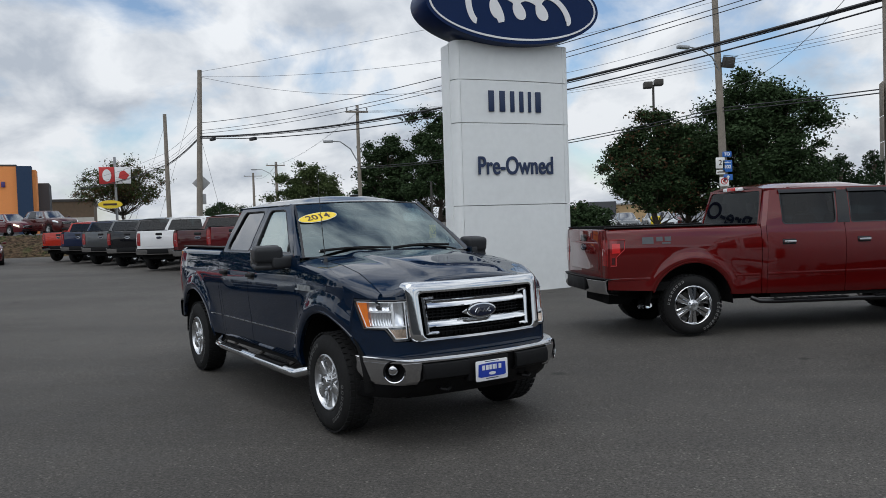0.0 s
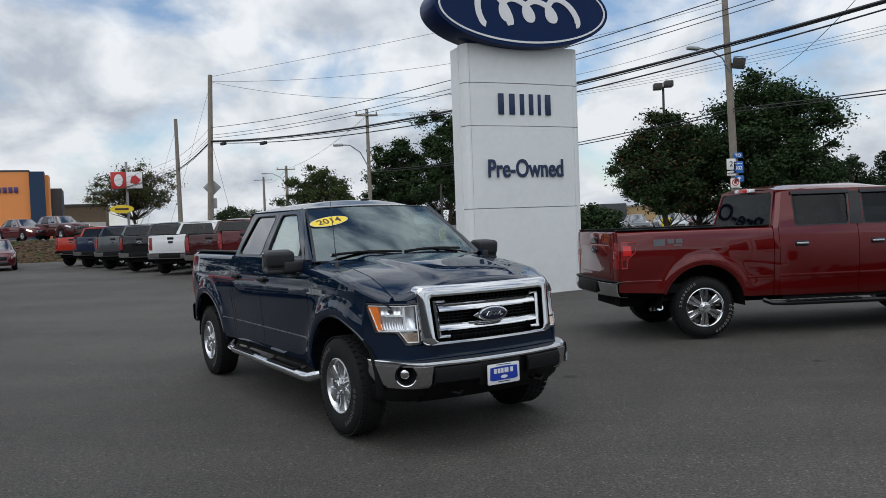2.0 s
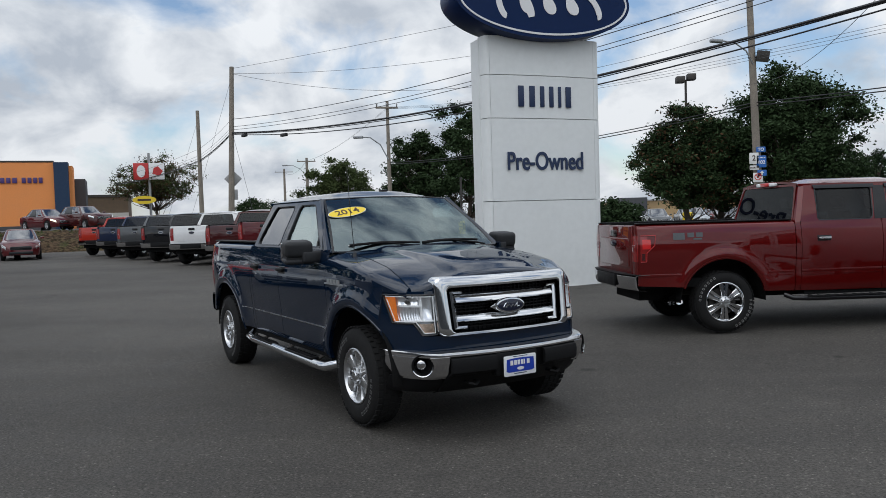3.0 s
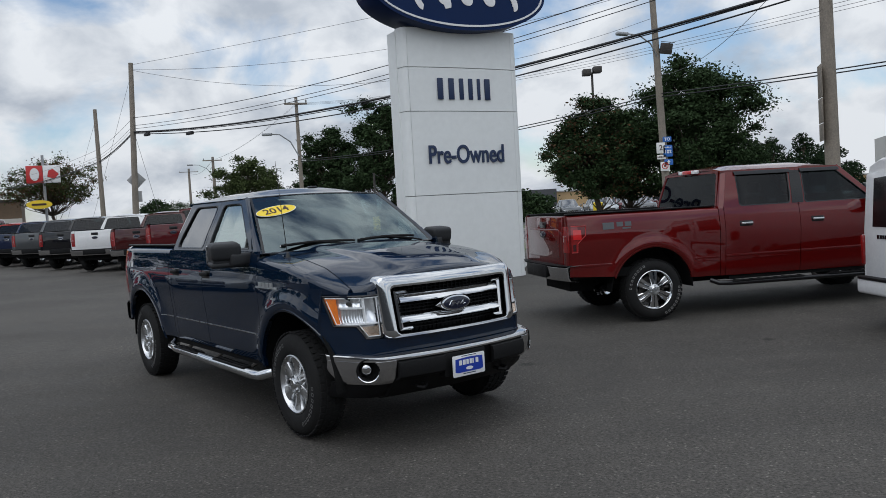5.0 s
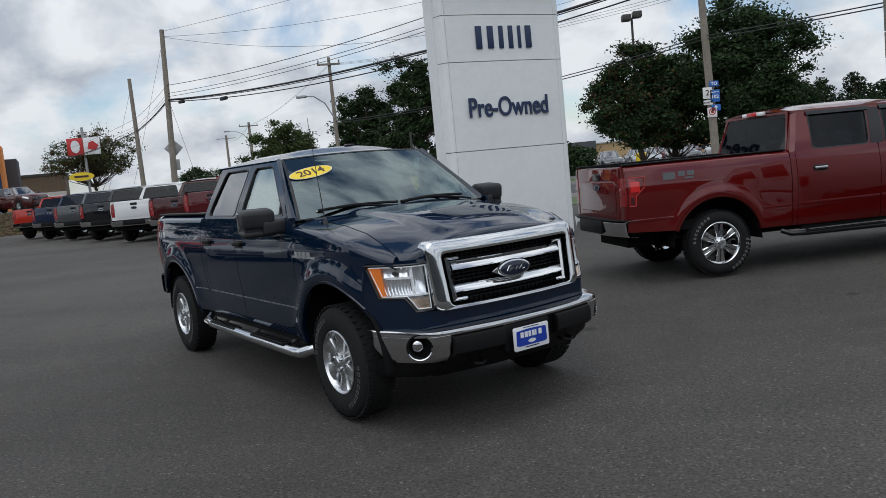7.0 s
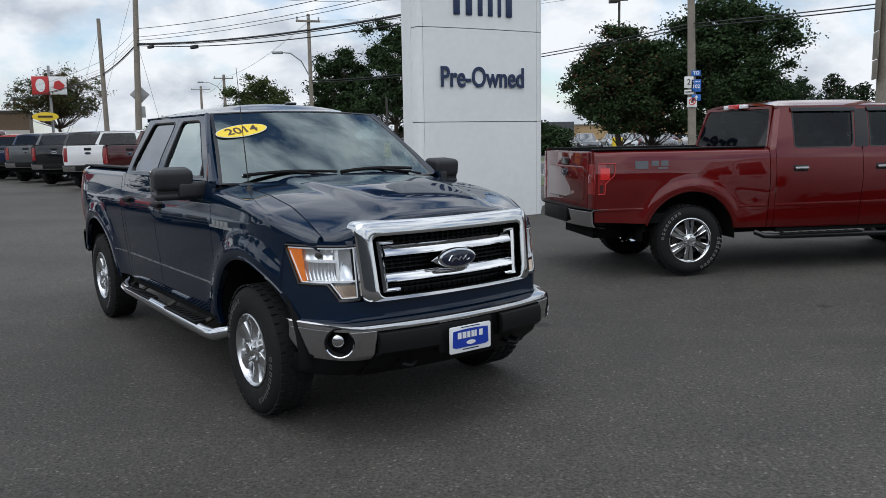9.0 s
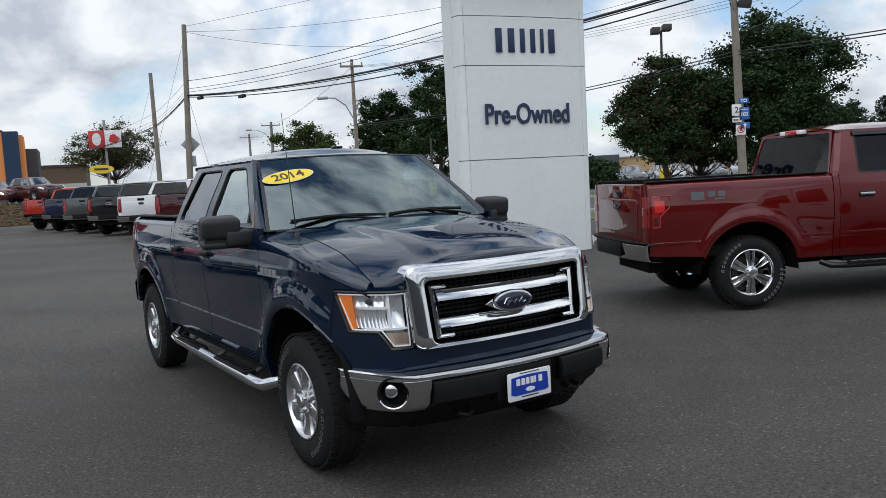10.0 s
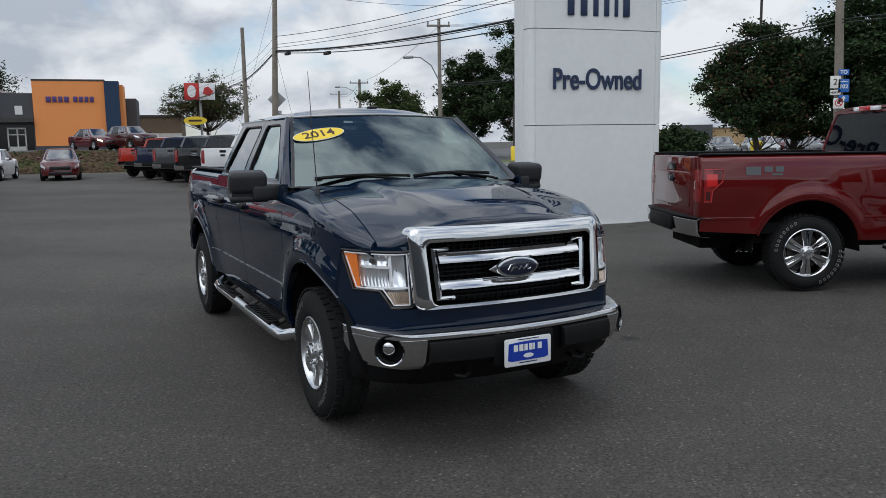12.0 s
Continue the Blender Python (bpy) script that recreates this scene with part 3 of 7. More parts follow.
def wheel(parent, x, s, y_face, rim_r=0.235, style="six", white_letters=True, detail=True):
    """Tyre and alloy rim as one turning wheel; s: side."""
    w = new("wheel")
    w.parent = parent
    w.matrix_basis = pose(x, s * y_face, HUB_Z) @ (Matrix() if s > 0 else pose(0, 0, 0, 0, 0, 180))
    R, B = 0.412, 0.262
    seg = 48 if detail else 28
    bm = bmesh.new()
    prof = [(rim_r - 0.004, -B + 0.02), (rim_r + 0.03, -B), (R - 0.085, -B - 0.006), (R - 0.022, -B + 0.02), (R, -B + 0.055), (R, -0.055), (R - 0.022, -0.018),
            (R - 0.07, 0.004), (rim_r + 0.035, 0.002), (rim_r + 0.008, -0.012), (rim_r - 0.006, -0.028)]
    lathe(bm, prof, seg)
    part("tyre", bm, M["rubber"], w)
    if detail:
        bm = bmesh.new()
        for k in range(44):
            for row, yy in enumerate((-0.215, -0.155, -0.095, -0.04)):
                a = 2 * math.pi * (k + 0.5 * (row % 2)) / 44
                box(bm, -0.021, 0.021, yy - 0.02, yy + 0.02, R - 0.006, R + 0.005, m=pose(0, 0, 0, 0, math.degrees(a), 0))
        tagged(part("tread", bm, M["rubber"], w), kind="stuff")
    if white_letters and detail:
        rng = random.Random(5)
        for start, n in ((205, 9), (25, 8)):
            bm = bmesh.new()
            for k in range(n):
                a = start + k * 8.4
                h = rng.choice((0.028, 0.030, 0.032))
                mm = pose(0, 0, 0, 0, a, 0)
                rr = rim_r + 0.095
                for q in ((-0.013, -0.009, 0, h), (0.009, 0.013, 0, h), (-0.013, 0.013, h - 0.004, h), (-0.013, 0.013, 0, 0.004)):
                    box(bm, q[0], q[1], 0.001, 0.0065, rr + q[2] - h / 2, rr + q[3] - h / 2, m=mm)
            part("raised_lettering", bm, M["tyre_white" if style != "six" else "tyre_faint"], w, "white outlined bars of raised lettering")
            tagged(w.children[-1], "white outlined bars of raised lettering", kind="stuff")
    rim = bmesh.new()
    lathe(rim, [(rim_r, -B + 0.03), (rim_r, -0.03), (rim_r + 0.007, -0.006), (rim_r - 0.002, -0.002), (rim_r - 0.018, -0.018), (rim_r - 0.025, -0.06), (rim_r - 0.03, -B + 0.03)], seg)
    n = 6
    for k in range(n):
        a = 360 * k / n
        mm = pose(0, 0, 0, 0, a, 0)
        if style == "six":
            rows = []
            for t in range(9):
                z = lerp(0.045, rim_r - 0.012, t / 8)
                hw = pl(t / 8, (0, 0.052), (0.35, 0.044), (0.7, 0.056), (1, 0.088))
                yy = -0.022 - 0.012 * math.sin(math.pi * t / 8)
                rows.append([(-hw, yy - 0.018, z), (-hw * 0.82, yy, z), (-hw * 0.2, yy + 0.006, z), (hw * 0.2, yy + 0.006, z), (hw * 0.82, yy, z), (hw, yy - 0.018, z)])
            rows = [[mm @ Vector(p) for p in r] for r in rows]
            slab(rim, rows, (0, -0.03, 0))
        else:
            for d in (-0.021, 0.021):
                rows = []
                for t in range(6):
                    z = lerp(0.05, rim_r - 0.01, t / 5)
                    c = d * lerp(0.9, 1.75, t / 5)
                    hw = lerp(0.018, 0.034, t / 5)
                    yy = -0.015 - 0.014 * t / 5
                    rows.append([(c - hw, yy - 0.012, z), (c - hw * 0.6, yy, z), (c + hw * 0.6, yy, z), (c + hw, yy - 0.012, z)])
                slab(rim, [[mm @ Vector(p) for p in r] for r in rows], (0, -0.03, 0))
    part("rim", rim, M["satin"] if style == "six" else M["chrome"], w, "bright alloy wheel rim")
    bm = bmesh.new()
    lathe(bm, [(0.002, 0.012), (0.035, 0.010), (0.043, 0.0), (0.075, -0.012), (0.078, -0.03)], 24)
    part("hub_cap", bm, M["satin"], w)
    if detail:
        for k in range(6):
            bm = bmesh.new()
            a = 2 * math.pi * (k + 0.5) / 6
            c = (0.062 * math.cos(a), 0, 0.062 * math.sin(a))
            lathe(bm, [(0.001, 0.012), (0.009, 0.010), (0.011, -0.02)], 6, centre=c)
            part("lug_nut", bm, M["chrome"], w)
    bm = bmesh.new()
    lathe(bm, [(0.002, -0.10), (0.19, -0.10), (0.19, -0.13), (0.002, -0.13)], 28)
    part("brake_disc", bm, M["dark_metal"], w)
    return w


def door_ring(bm, s, outer, inner, yg):
    """A window frame round an opening in the sloping side of a cab."""
    def up(pts, dy):
        return [(p[0], s * (yg(p[1]) + dy), p[1]) for p in pts]
    grid(bm, [up(outer, -0.03), up(outer, 0), up(inner, 0), up(inner, -0.03)], close_v=True, close_u=True)
    return bm


def fill(bm, pts):
    """A sheet across an outline."""
    vs = [bm.verts.new(p) for p in pts]
    f = bm.faces.new(vs)
    bmesh.ops.triangulate(bm, faces=[f])
    return bm


def screen_at(v, t, RZ=1.925, tw=0.735):
    """A point of the windscreen: v across (-1 to 1), t up (0 to 1)."""
    b = 0.018 * math.sin(math.pi * t)
    return Vector((lerp(-0.385 - 0.205 * v * v, -1.155 - 0.06 * v * v, t) + b, lerp(0.895, tw - 0.033, t) * v, lerp(1.425, RZ + 0.02 - 0.022 * v * v, t) + b * 0.67))


def pickup(m, colour, label, group="", tail=-4.42, rim="six", letters=True, detail=True, visors=False, front=True, screen="screen", RZ=1.925, ra=-3.68, bs=-1.80, pil=0.05, rh=-2.52, rw=-2.565, cx=0.0, side="side_clear", back="tint", tw=0.735, bw=0.0, fh=0.11, rwt=0.175):
    """A four-door pickup with its short box; origin on the ground under the front axle, x ahead."""
    tr = empty("pickup_truck", m, label, "pickup truck", group)
    P = M[colour]
    Wd = 0.86
    AXLES[1] = ra
    # body sides
    for s in (-1, 1):
        bm = bmesh.new()
        side_panel(bm, s, -0.55, 0.645, tail, lambda x: hood_edge(x) - 0.075, lambda x: (hood_edge(x), min(0.79, half(x, 1.2, tail) - 0.03)), low=lambda x: max(low_edge(x, tail), 1.14 if x > 0.415 else 0))
        part("fender", bm, P, tr)
        for a, b, nm in ((bs + 0.004, -0.556, "front_door"), ((cx - 2.665), bs - 0.004, "rear_door")):
            bm = bmesh.new()
            side_panel(bm, s, a, b, tail, 1.455)
            door = part(nm, bm, P, tr)
            hx = bs + fh if nm == "front_door" else rh
            bm = bmesh.new()
            box(bm, hx - 0.09, hx + 0.09, s * 1.003 - 0.014, s * 1.003 + 0.014, 1.215, 1.25, 0.010)
            part("handle", bm, M["chrome" if visors else "plastic"], door, "chrome door handle" if visors else "black door handle")
            bm = bmesh.new()
            box(bm, hx - 0.10, hx + 0.10, s * 0.975 - 0.011, s * 0.975 + 0.011, 1.19, 1.27, 0.008)
            part("handle_recess", bm, M["trim"], door)
        bm = bmesh.new()
        side_panel(bm, s, (cx - 2.745), (cx - 2.672), tail, 1.455)
        part("cab_corner", bm, P, tr)
        bm = bmesh.new()
        side_panel(bm, s, tail, (cx - 2.755), tail, 1.415, lambda x: (1.49, 0.815))
        bed = part("bed_side", bm, P, tr)
        bm = bmesh.new()
        box(bm, tail, (cx - 2.765), s * 0.84 - 0.055, s * 0.84 + 0.055, 1.486, 1.505, 0.008)
        part("bed_rail_cap", bm, M["plastic"], bed, "black plastic bed rail cap")
        bm = bmesh.new()
        box(bm, tail + 0.02, (cx - 2.78), s * 0.72 - 0.02, s * 0.72 + 0.02, 0.92, 1.49)
        part("bed_inner_wall", bm, M["dark"], bed)
        # wheel housings
        for xc in AXLES:
            bm = bmesh.new()
            rows = [[(xc + (ARCH_R + 0.012) * math.cos(a), s * y, HUB_Z + (ARCH_R + 0.012) * math.sin(a)) for y in (0.52, 0.70, 0.93)] for a in (math.pi * k / 20 for k in range(21))]
            slab(bm, rows, lambda p: Vector(p) + Vector((0, 0, 0.02)))
            fill(bm, [(xc + 0.6 * math.cos(math.pi * k / 20), s * 0.52, HUB_Z + 0.6 * math.sin(math.pi * k / 20)) for k in range(21)])
            part("wheel_housing", bm, M["dark"], tr)
            if detail:
                bm = bmesh.new()
                rows = []
                for k in range(29):
                    a = math.pi * (k / 28)
                    row = []
                    for rr, dy in ((ARCH_R - 0.004, -0.03), (ARCH_R - 0.004, 0.006), (ARCH_R + 0.014, 0.009), (ARCH_R + 0.022, -0.01)):
                        x, z = xc + rr * math.cos(a), HUB_Z + rr * math.sin(a)
                        row.append((x, s * (half(x, z, tail) + dy), z))
                    if row[0][2] > low_edge(xc + ARCH_R * 1.3 * (1 if a < math.pi / 2 else -1), tail) - 0.05 and (xc < -1 or row[0][0] < 0.43):
                        rows.append(row)
                grid(bm, rows)
                part("arch_lip", bm, P, tr)
        wheel(tr, 0, s, Wd + 0.12, 0.228 if rim == "six" else 0.262, rim, letters, detail)
        wheel(tr, ra, s, Wd + 0.12, 0.228 if rim == "six" else 0.262, rim, letters, detail)
        # step bar
        bm = bmesh.new()
        yb = s * 0.985
        tube(bm, [((cx - 2.88), s * 0.90, 0.47), ((cx - 2.80), yb, 0.43), ((cx - 2.6), s * 1.0, 0.42), (-0.75, s * 1.0, 0.40), (-0.60, yb, 0.40), (-0.52, s * 0.90, 0.43)], 0.034 if visors else 0.042, 12)
        sb = part("step_bar", bm, M["trim" if visors else "chrome"], tr, "black side step" if visors else "polished tubular side step")
        for a, b in (((cx - 2.62), -1.95), (-1.55, -0.85)):
            bm = bmesh.new()
            box(bm, a, b, s * 0.99 - 0.045, s * 0.99 + 0.045, 0.432, 0.455, 0.01)
            for k in range(9):
                xx = lerp(a + 0.06, b - 0.06, k / 8)
                box(bm, xx - 0.012, xx + 0.012, s * 0.99 - 0.035, s * 0.99 + 0.035, 0.452, 0.462)
            part("step_pad", bm, M["plastic"], sb, "black ribbed step pad")
        for xx in ((cx - 2.5), -1.7, -0.9):
            bm = bmesh.new()
            tube(bm, [(xx, s * 0.72, 0.52), (xx, s * 0.95, 0.42)], 0.018, 6)
            part("step_bracket", bm, M["dark_metal"], sb)
        if detail:
            # narrow bright strip low on the doors
            for a, b in ((ra + 0.60, (cx - 2.77)), ((cx - 2.66), bs - 0.01), (bs + 0.01, -0.57)):
                bm = bmesh.new()
                rows = [[(x, s * (half(x, z, tail) + 0.005), z) for z in (0.744, 0.748, 0.752)] for x in stations(a, b, 8)]
                slab(bm, rows, (0, -s * 0.006, 0))
                part("side_strip", bm, M["satin"] if not visors else P, tr)
            for k, (a, b) in enumerate(((-0.50, -0.22),)):
                bm = bmesh.new()
                for q in range(4):
                    x0 = a + 0.07 * q
                    rows = [[(x, s * (half(x, z, tail) + 0.008), z) for z in (1.165, 1.185, 1.205)] for x in (x0, x0 + 0.03, x0 + 0.055)]
                    slab(bm, rows, (0, -s * 0.01, 0))
                rows = [[(x, s * (half(x, z, tail) + 0.005), z) for z in (1.155, 1.165, 1.172)] for x in (a - 0.06, -0.36, b + 0.06)]
                slab(bm, rows, (0, -s * 0.01, 0))
                part("fender_badge", bm, M["silver"], tr, "chrome badge of plain raised bars")
    # underbody
    bm = bmesh.new()
    box(bm, tail + 0.15, 0.55, -0.50, 0.50, 0.42, 0.80)
    box(bm, -3.05, -0.62, -0.90, 0.90, 0.46, 0.62)
    box(bm, tail + 0.05, -4.20, -0.88, 0.88, 0.62, 0.74)
    tube(bm, [(ra, -0.75, HUB_Z), (ra, 0.75, HUB_Z)], 0.05)
    tube(bm, [(0, -0.75, HUB_Z), (0, 0.75, HUB_Z)], 0.04)
    part("chassis", bm, M["dark"], tr)
    # bonnet
    bm = bmesh.new()
    rows = []
    for i in range(37):
        y = lerp(-0.785, 0.785, i / 36)
        v = abs(y) / 0.785
        xr, xf = -0.40 - 0.14 * v * v, front_x(y, 1.25, -0.005)
        row = []
        for j in range(23):
            u = j / 22
            x = lerp(xr, xf, u)
            zc = pl(x, (-0.42, 1.455), (0.2, 1.405), (0.55, 1.345), (0.83, 1.275))
            ze = hood_edge(x) + 0.004
            z = lerp(zc, ze, v ** 2.4)
            z += 0.022 * smooth01((lerp(0.52, 0.44, u) - abs(y)) / 0.07) * smooth01((1 - u) / 0.15)
            row.append((x, y, z))
        x, _, z = row[-1]
        row += [(x + 0.012, y, z - 0.012), (x + 0.016, y, z - 0.05)]
        rows.append(row)
    slab(bm, rows, (0, 0, -0.02))
    hood = part("bonnet", bm, P, tr)
    bm = bmesh.new()
    rows = [[(-0.40 - 0.14 * (abs(y) / 0.8) ** 2 + dx, y, z) for dx, z in ((0.01, 1.425), (-0.05, 1.432), (-0.14, 1.438))] for y in (lerp(-0.84, 0.84, k / 16) for k in range(17))]
    slab(bm, rows, (0, 0, -0.03))
    part("cowl", bm, M["plastic"], tr, "black plastic cowl below the windscreen")
    # cab
    yg = lambda z: pl(z, (1.44, 0.945), (1.60, lerp(0.885, 0.915, bw * 9)), (RZ, tw))
    o1 = quad_outline((-1.22, RZ), (-0.62, 1.455), (bs + 0.003, 1.455), (bs + 0.06, RZ), 0.03)
    i1 = quad_outline((-1.265, (RZ - 0.043)), (-0.755, 1.472), (bs + 0.10, 1.472), (bs + 0.135, (RZ - 0.043)), 0.05)
    o2 = quad_outline((bs + 0.055, RZ), (bs - 0.002, 1.455), ((cx - 2.672), 1.455), ((cx - 2.53), RZ), 0.03)
    i2 = quad_outline((bs + 0.05 - pil, (RZ - 0.043)), (bs - pil, 1.472), (rw, 1.472), (rw + rwt, (RZ - 0.043)), 0.06)
    zup = lambda pts: [(p[0], p[1]) for p in pts]
    for s in (-1, 1):
        for nm, o, i, gl in (("front_window_frame", o1, i1, side), ("rear_window_frame", o2, i2, back)):
            bm = bmesh.new()
            door_ring(bm, s, o, i, yg)
            fr = part(nm, bm, P, tr)
            bm = bmesh.new()
            fill(bm, [(p[0], s * (yg(p[1]) - 0.016), p[1]) for p in i])
            part("side_glass", bm, M[gl], fr)
            bm = bmesh.new()
            c = (sum(p[0] for p in i) / len(i), sum(p[1] for p in i) / len(i))
            ii = [(lerp(p[0], c[0], 0.035), lerp(p[1], c[1], 0.05)) for p in i]
            grid(bm, [[(p[0], s * (yg(p[1]) + d), p[1]) for p in q] for q, d in ((i, -0.02), (i, 0.004), (ii, 0.0), (ii, -0.02))], close_v=True)
            part("window_seal", bm, M["trim"], fr)
            if visors:
                bm = bmesh.new()
                top = [p for p in i if p[1] > RZ - 0.065]
                x0, x1 = min(p[0] for p in top), max(p[0] for p in top)
                slab(bm, [[(x, s * (yg(z) + d), z) for z, d in ((RZ - 0.022, 0.008), (RZ - 0.045, 0.020), (RZ - 0.070, 0.024))] for x in (lerp(x0 - 0.03, x1 + 0.05, k / 6) for k in range(7))], (0, -s * 0.004, 0))
                part("rain_visor", bm, M["trim"], fr, "smoked window visor")
        if visors:
            bm = bmesh.new()
            rows = [[(lerp(bs - pil + 0.02, bs - pil + 0.07, t), s * (yg(lerp(1.475, RZ - 0.045, t)) + 0.004), lerp(1.475, RZ - 0.045, t)), (lerp(bs + 0.085, bs + 0.12, t), s * (yg(lerp(1.475, RZ - 0.045, t)) + 0.004), lerp(1.475, RZ - 0.045, t))] for t in (k / 6 for k in range(7))]
            slab(bm, rows, (0, -s * 0.008, 0))
            part("middle_pillar", bm, M["trim"], tr, "gloss black pillar between the side windows")
        else:
            bm = bmesh.new()
            tube(bm, [(-0.865, s * (yg(1.475) - 0.010), 1.475), (-0.93, s * (yg(1.70) - 0.010), 1.70)], 0.011, 6)
            part("window_divider", bm, M["trim"], tr)
        # pillar between screen and door, rear pillar
        bm = bmesh.new()
        rows = []
        for k in range(9):
            t = k / 8
            a = Vector((lerp(-0.588, -1.205, t), s * lerp(0.893, tw - 0.035, t), lerp(1.425, RZ, t)))
            b = Vector((lerp(-0.635, -1.218, t), s * lerp(0.952, tw, t), lerp(1.45, (RZ + 0.003), t)))
            rows.append([a, a.lerp(b, 0.5) + Vector((0.012, s * 0.012, 0.008)), b])
        slab(bm, rows, (-0.03, 0, -0.02))
        part("windscreen_pillar", bm, P, tr)
        bm = bmesh.new()
        rows = [[(lerp((cx - 2.672), (cx - 2.532), t), s * yg(lerp(1.455, RZ, t)), lerp(1.455, RZ, t)), (lerp((cx - 2.735), (cx - 2.60), t), s * (yg(lerp(1.455, RZ, t)) - 0.02), lerp(1.455, RZ, t)), (lerp((cx - 2.755), (cx - 2.62), t), s * (yg(lerp(1.455, RZ, t)) - 0.09), lerp(1.455, RZ, t))] for t in (k / 6 for k in range(7))]
        slab(bm, rows, (0.02, -s * 0.02, 0))
        part("rear_pillar", bm, P, tr)
    bm = bmesh.new()
    rows = []
    for i in range(25):
        v = lerp(-1, 1, i / 24)
        y = (tw + 0.007) * v
        row = []
        for j in range(17):
            u = j / 16
            x = lerp(-1.15 - 0.07 * v * v, (cx - 2.62), u)
            rise = (0.22 + 0.78 * smooth01(u / 0.28)) * (1 - 0.45 * smooth01((u - 0.75) / 0.25))
            z = RZ + (0.092 * (1 - abs(v) ** 2.6)) * rise
            row.append((x, y, z))
        rows.append(row)
    slab(bm, rows, (0, 0, -0.03))
    part("roof", bm, P, tr)
    scr = []
    for i in range(17):
        v = lerp(-1, 1, i / 16)
        scr.append([screen_at(v, k / 8, RZ, tw) for k in range(9)])
    bm = bmesh.new()
    grid(bm, scr)
    wsc = part("windscreen", bm, M[screen], tr)
    bm = bmesh.new()
    edge = [r[0] for r in scr] + scr[-1][1:] + [r[-1] for r in scr[-2::-1]] + scr[0][-2:0:-1]
    c = Vector((-0.8, 0, 1.69))
    grid(bm, [[Vector(p) + Vector((0.004, 0, 0.004)) for p in edge], [Vector(p).lerp(c, 0.03) + Vector((0.004, 0, 0.004)) for p in edge]], close_v=True)
    part("windscreen_border", bm, M["trim"], wsc, "black ceramic border of the windscreen")
    # back of the cab
    bk = lambda y, z: (lerp((cx - 2.752), (cx - 2.625), (z - 1.455) / (RZ - 1.455)), y, z)
    oo = quad_outline((-0.66 - bw, RZ), (0.66 + bw, RZ), (0.86 + bw / 3, 1.40), (-0.86 - bw / 3, 1.40), 0.03)
    ii = quad_outline((-0.62 - bw, (RZ - 0.03)), (0.62 + bw, (RZ - 0.03)), (0.765 + 0.8 * bw, 1.485), (-0.765 - 0.8 * bw, 1.485), 0.06)
    bm = bmesh.new()
    grid(bm, [[bk(*p) for p in oo], [bk(*p) for p in ii], [(q[0] + 0.03, q[1], q[2]) for q in (bk(*p) for p in ii)]], close_v=True)
    box(bm, (cx - 2.75), (cx - 2.72), -0.90, 0.90, 0.62, 1.42)
    cb = part("cab_back", bm, P, tr)
    bm = bmesh.new()
    fill(bm, [(bk(*p)[0] + 0.012, *bk(*p)[1:]) for p in ii])
    part("rear_window", bm, M[back], cb)
    if visors:
        for s in (-1, 1):
            for x0, x1 in ((tail + 0.06, ra - 0.60), (ra + 0.62, (cx - 2.78)), ((cx - 2.66), bs - 0.01), (bs + 0.01, -0.57)):
                bm = bmesh.new()
                rows = [[(x, s * (half(x, z, tail) + d), z) for z, d in ((0.775, 0.001), (0.795, 0.007), (0.815, 0.001))] for x in stations(x0, x1, 8)]
                slab(bm, rows, (0, -s * 0.006, 0))
                part("body_crease", bm, P, tr)
    if detail:
        bm = bmesh.new()
        box(bm, (cx - 2.69), (cx - 2.61), -0.12, 0.12, (RZ - 0.012), (RZ + 0.042), 0.008)
        hb = part("high_brake_lamp", bm, M["bright_red_lens"], cb)
        for s in (-1, 1):
            bm = bmesh.new()
            box(bm, (cx - 2.685), (cx - 2.61), s * 0.185 - 0.06, s * 0.185 + 0.06, (RZ - 0.012), (RZ + 0.038), 0.008)
            part("cargo_lamp", bm, M["reflector"], hb)
    # cabin
    bm = bmesh.new()
    box(bm, (cx - 2.70), -0.60, -0.85, 0.85, 0.62, 0.72)
    box(bm, -0.98, -0.55, -0.80, 0.80, 1.10, 1.40, 0.08, 3)
    part("dashboard", bm, M["interior"], tr)
    for sy in (-0.42, 0.42):
        for sx in (-1.62, (cx - 2.45)):
            bm = bmesh.new()
            box(bm, sx, sx + 0.5, sy - 0.25, sy + 0.25, 0.80, 1.0, 0.05)
            box(bm, -0.07, 0.07, sy - 0.24, sy + 0.24, 0, 0.62, 0.05, m=pose(sx, 0, 0.98, 0, -10, 0))
            box(bm, -0.05, 0.05, sy - 0.13, sy + 0.13, 0.66, 0.83, 0.04, m=pose(sx - 0.02, 0, 0.98, 0, -8, 0))
            part("seat", bm, M["interior"], tr)
    bm = bmesh.new()
    sw = [Vector((0, 0.19 * math.cos(a), 0.19 * math.sin(a))) for a in (2 * math.pi * k / 24 for k in range(25))]
    tube(bm, [pose(-1.08, 0.42, 1.27, 0, 25, 0) @ p for p in sw], 0.015, 6)
    box(bm, -1.1, -1.05, 0.30, 0.54, 1.24, 1.30, 0.01)
    part("steering_wheel", bm, M["plastic"], tr)
    # box bed
    bm = bmesh.new()
    box(bm, tail + 0.04, (cx - 2.77), -0.71, 0.71, 0.90, 0.93)
    box(bm, (cx - 2.80), (cx - 2.77), -0.74, 0.74, 0.90, 1.47)
    for k in range(9):
        yy = -0.6 + 0.15 * k
        box(bm, tail + 0.06, (cx - 2.80), yy - 0.03, yy + 0.03, 0.93, 0.942)
    part("bed_floor", bm, M["dark"], tr)
    bm = bmesh.new()
    box(bm, tail - 0.03, tail + 0.035, -0.765, 0.765, 0.80, 1.475, 0.02, 3)
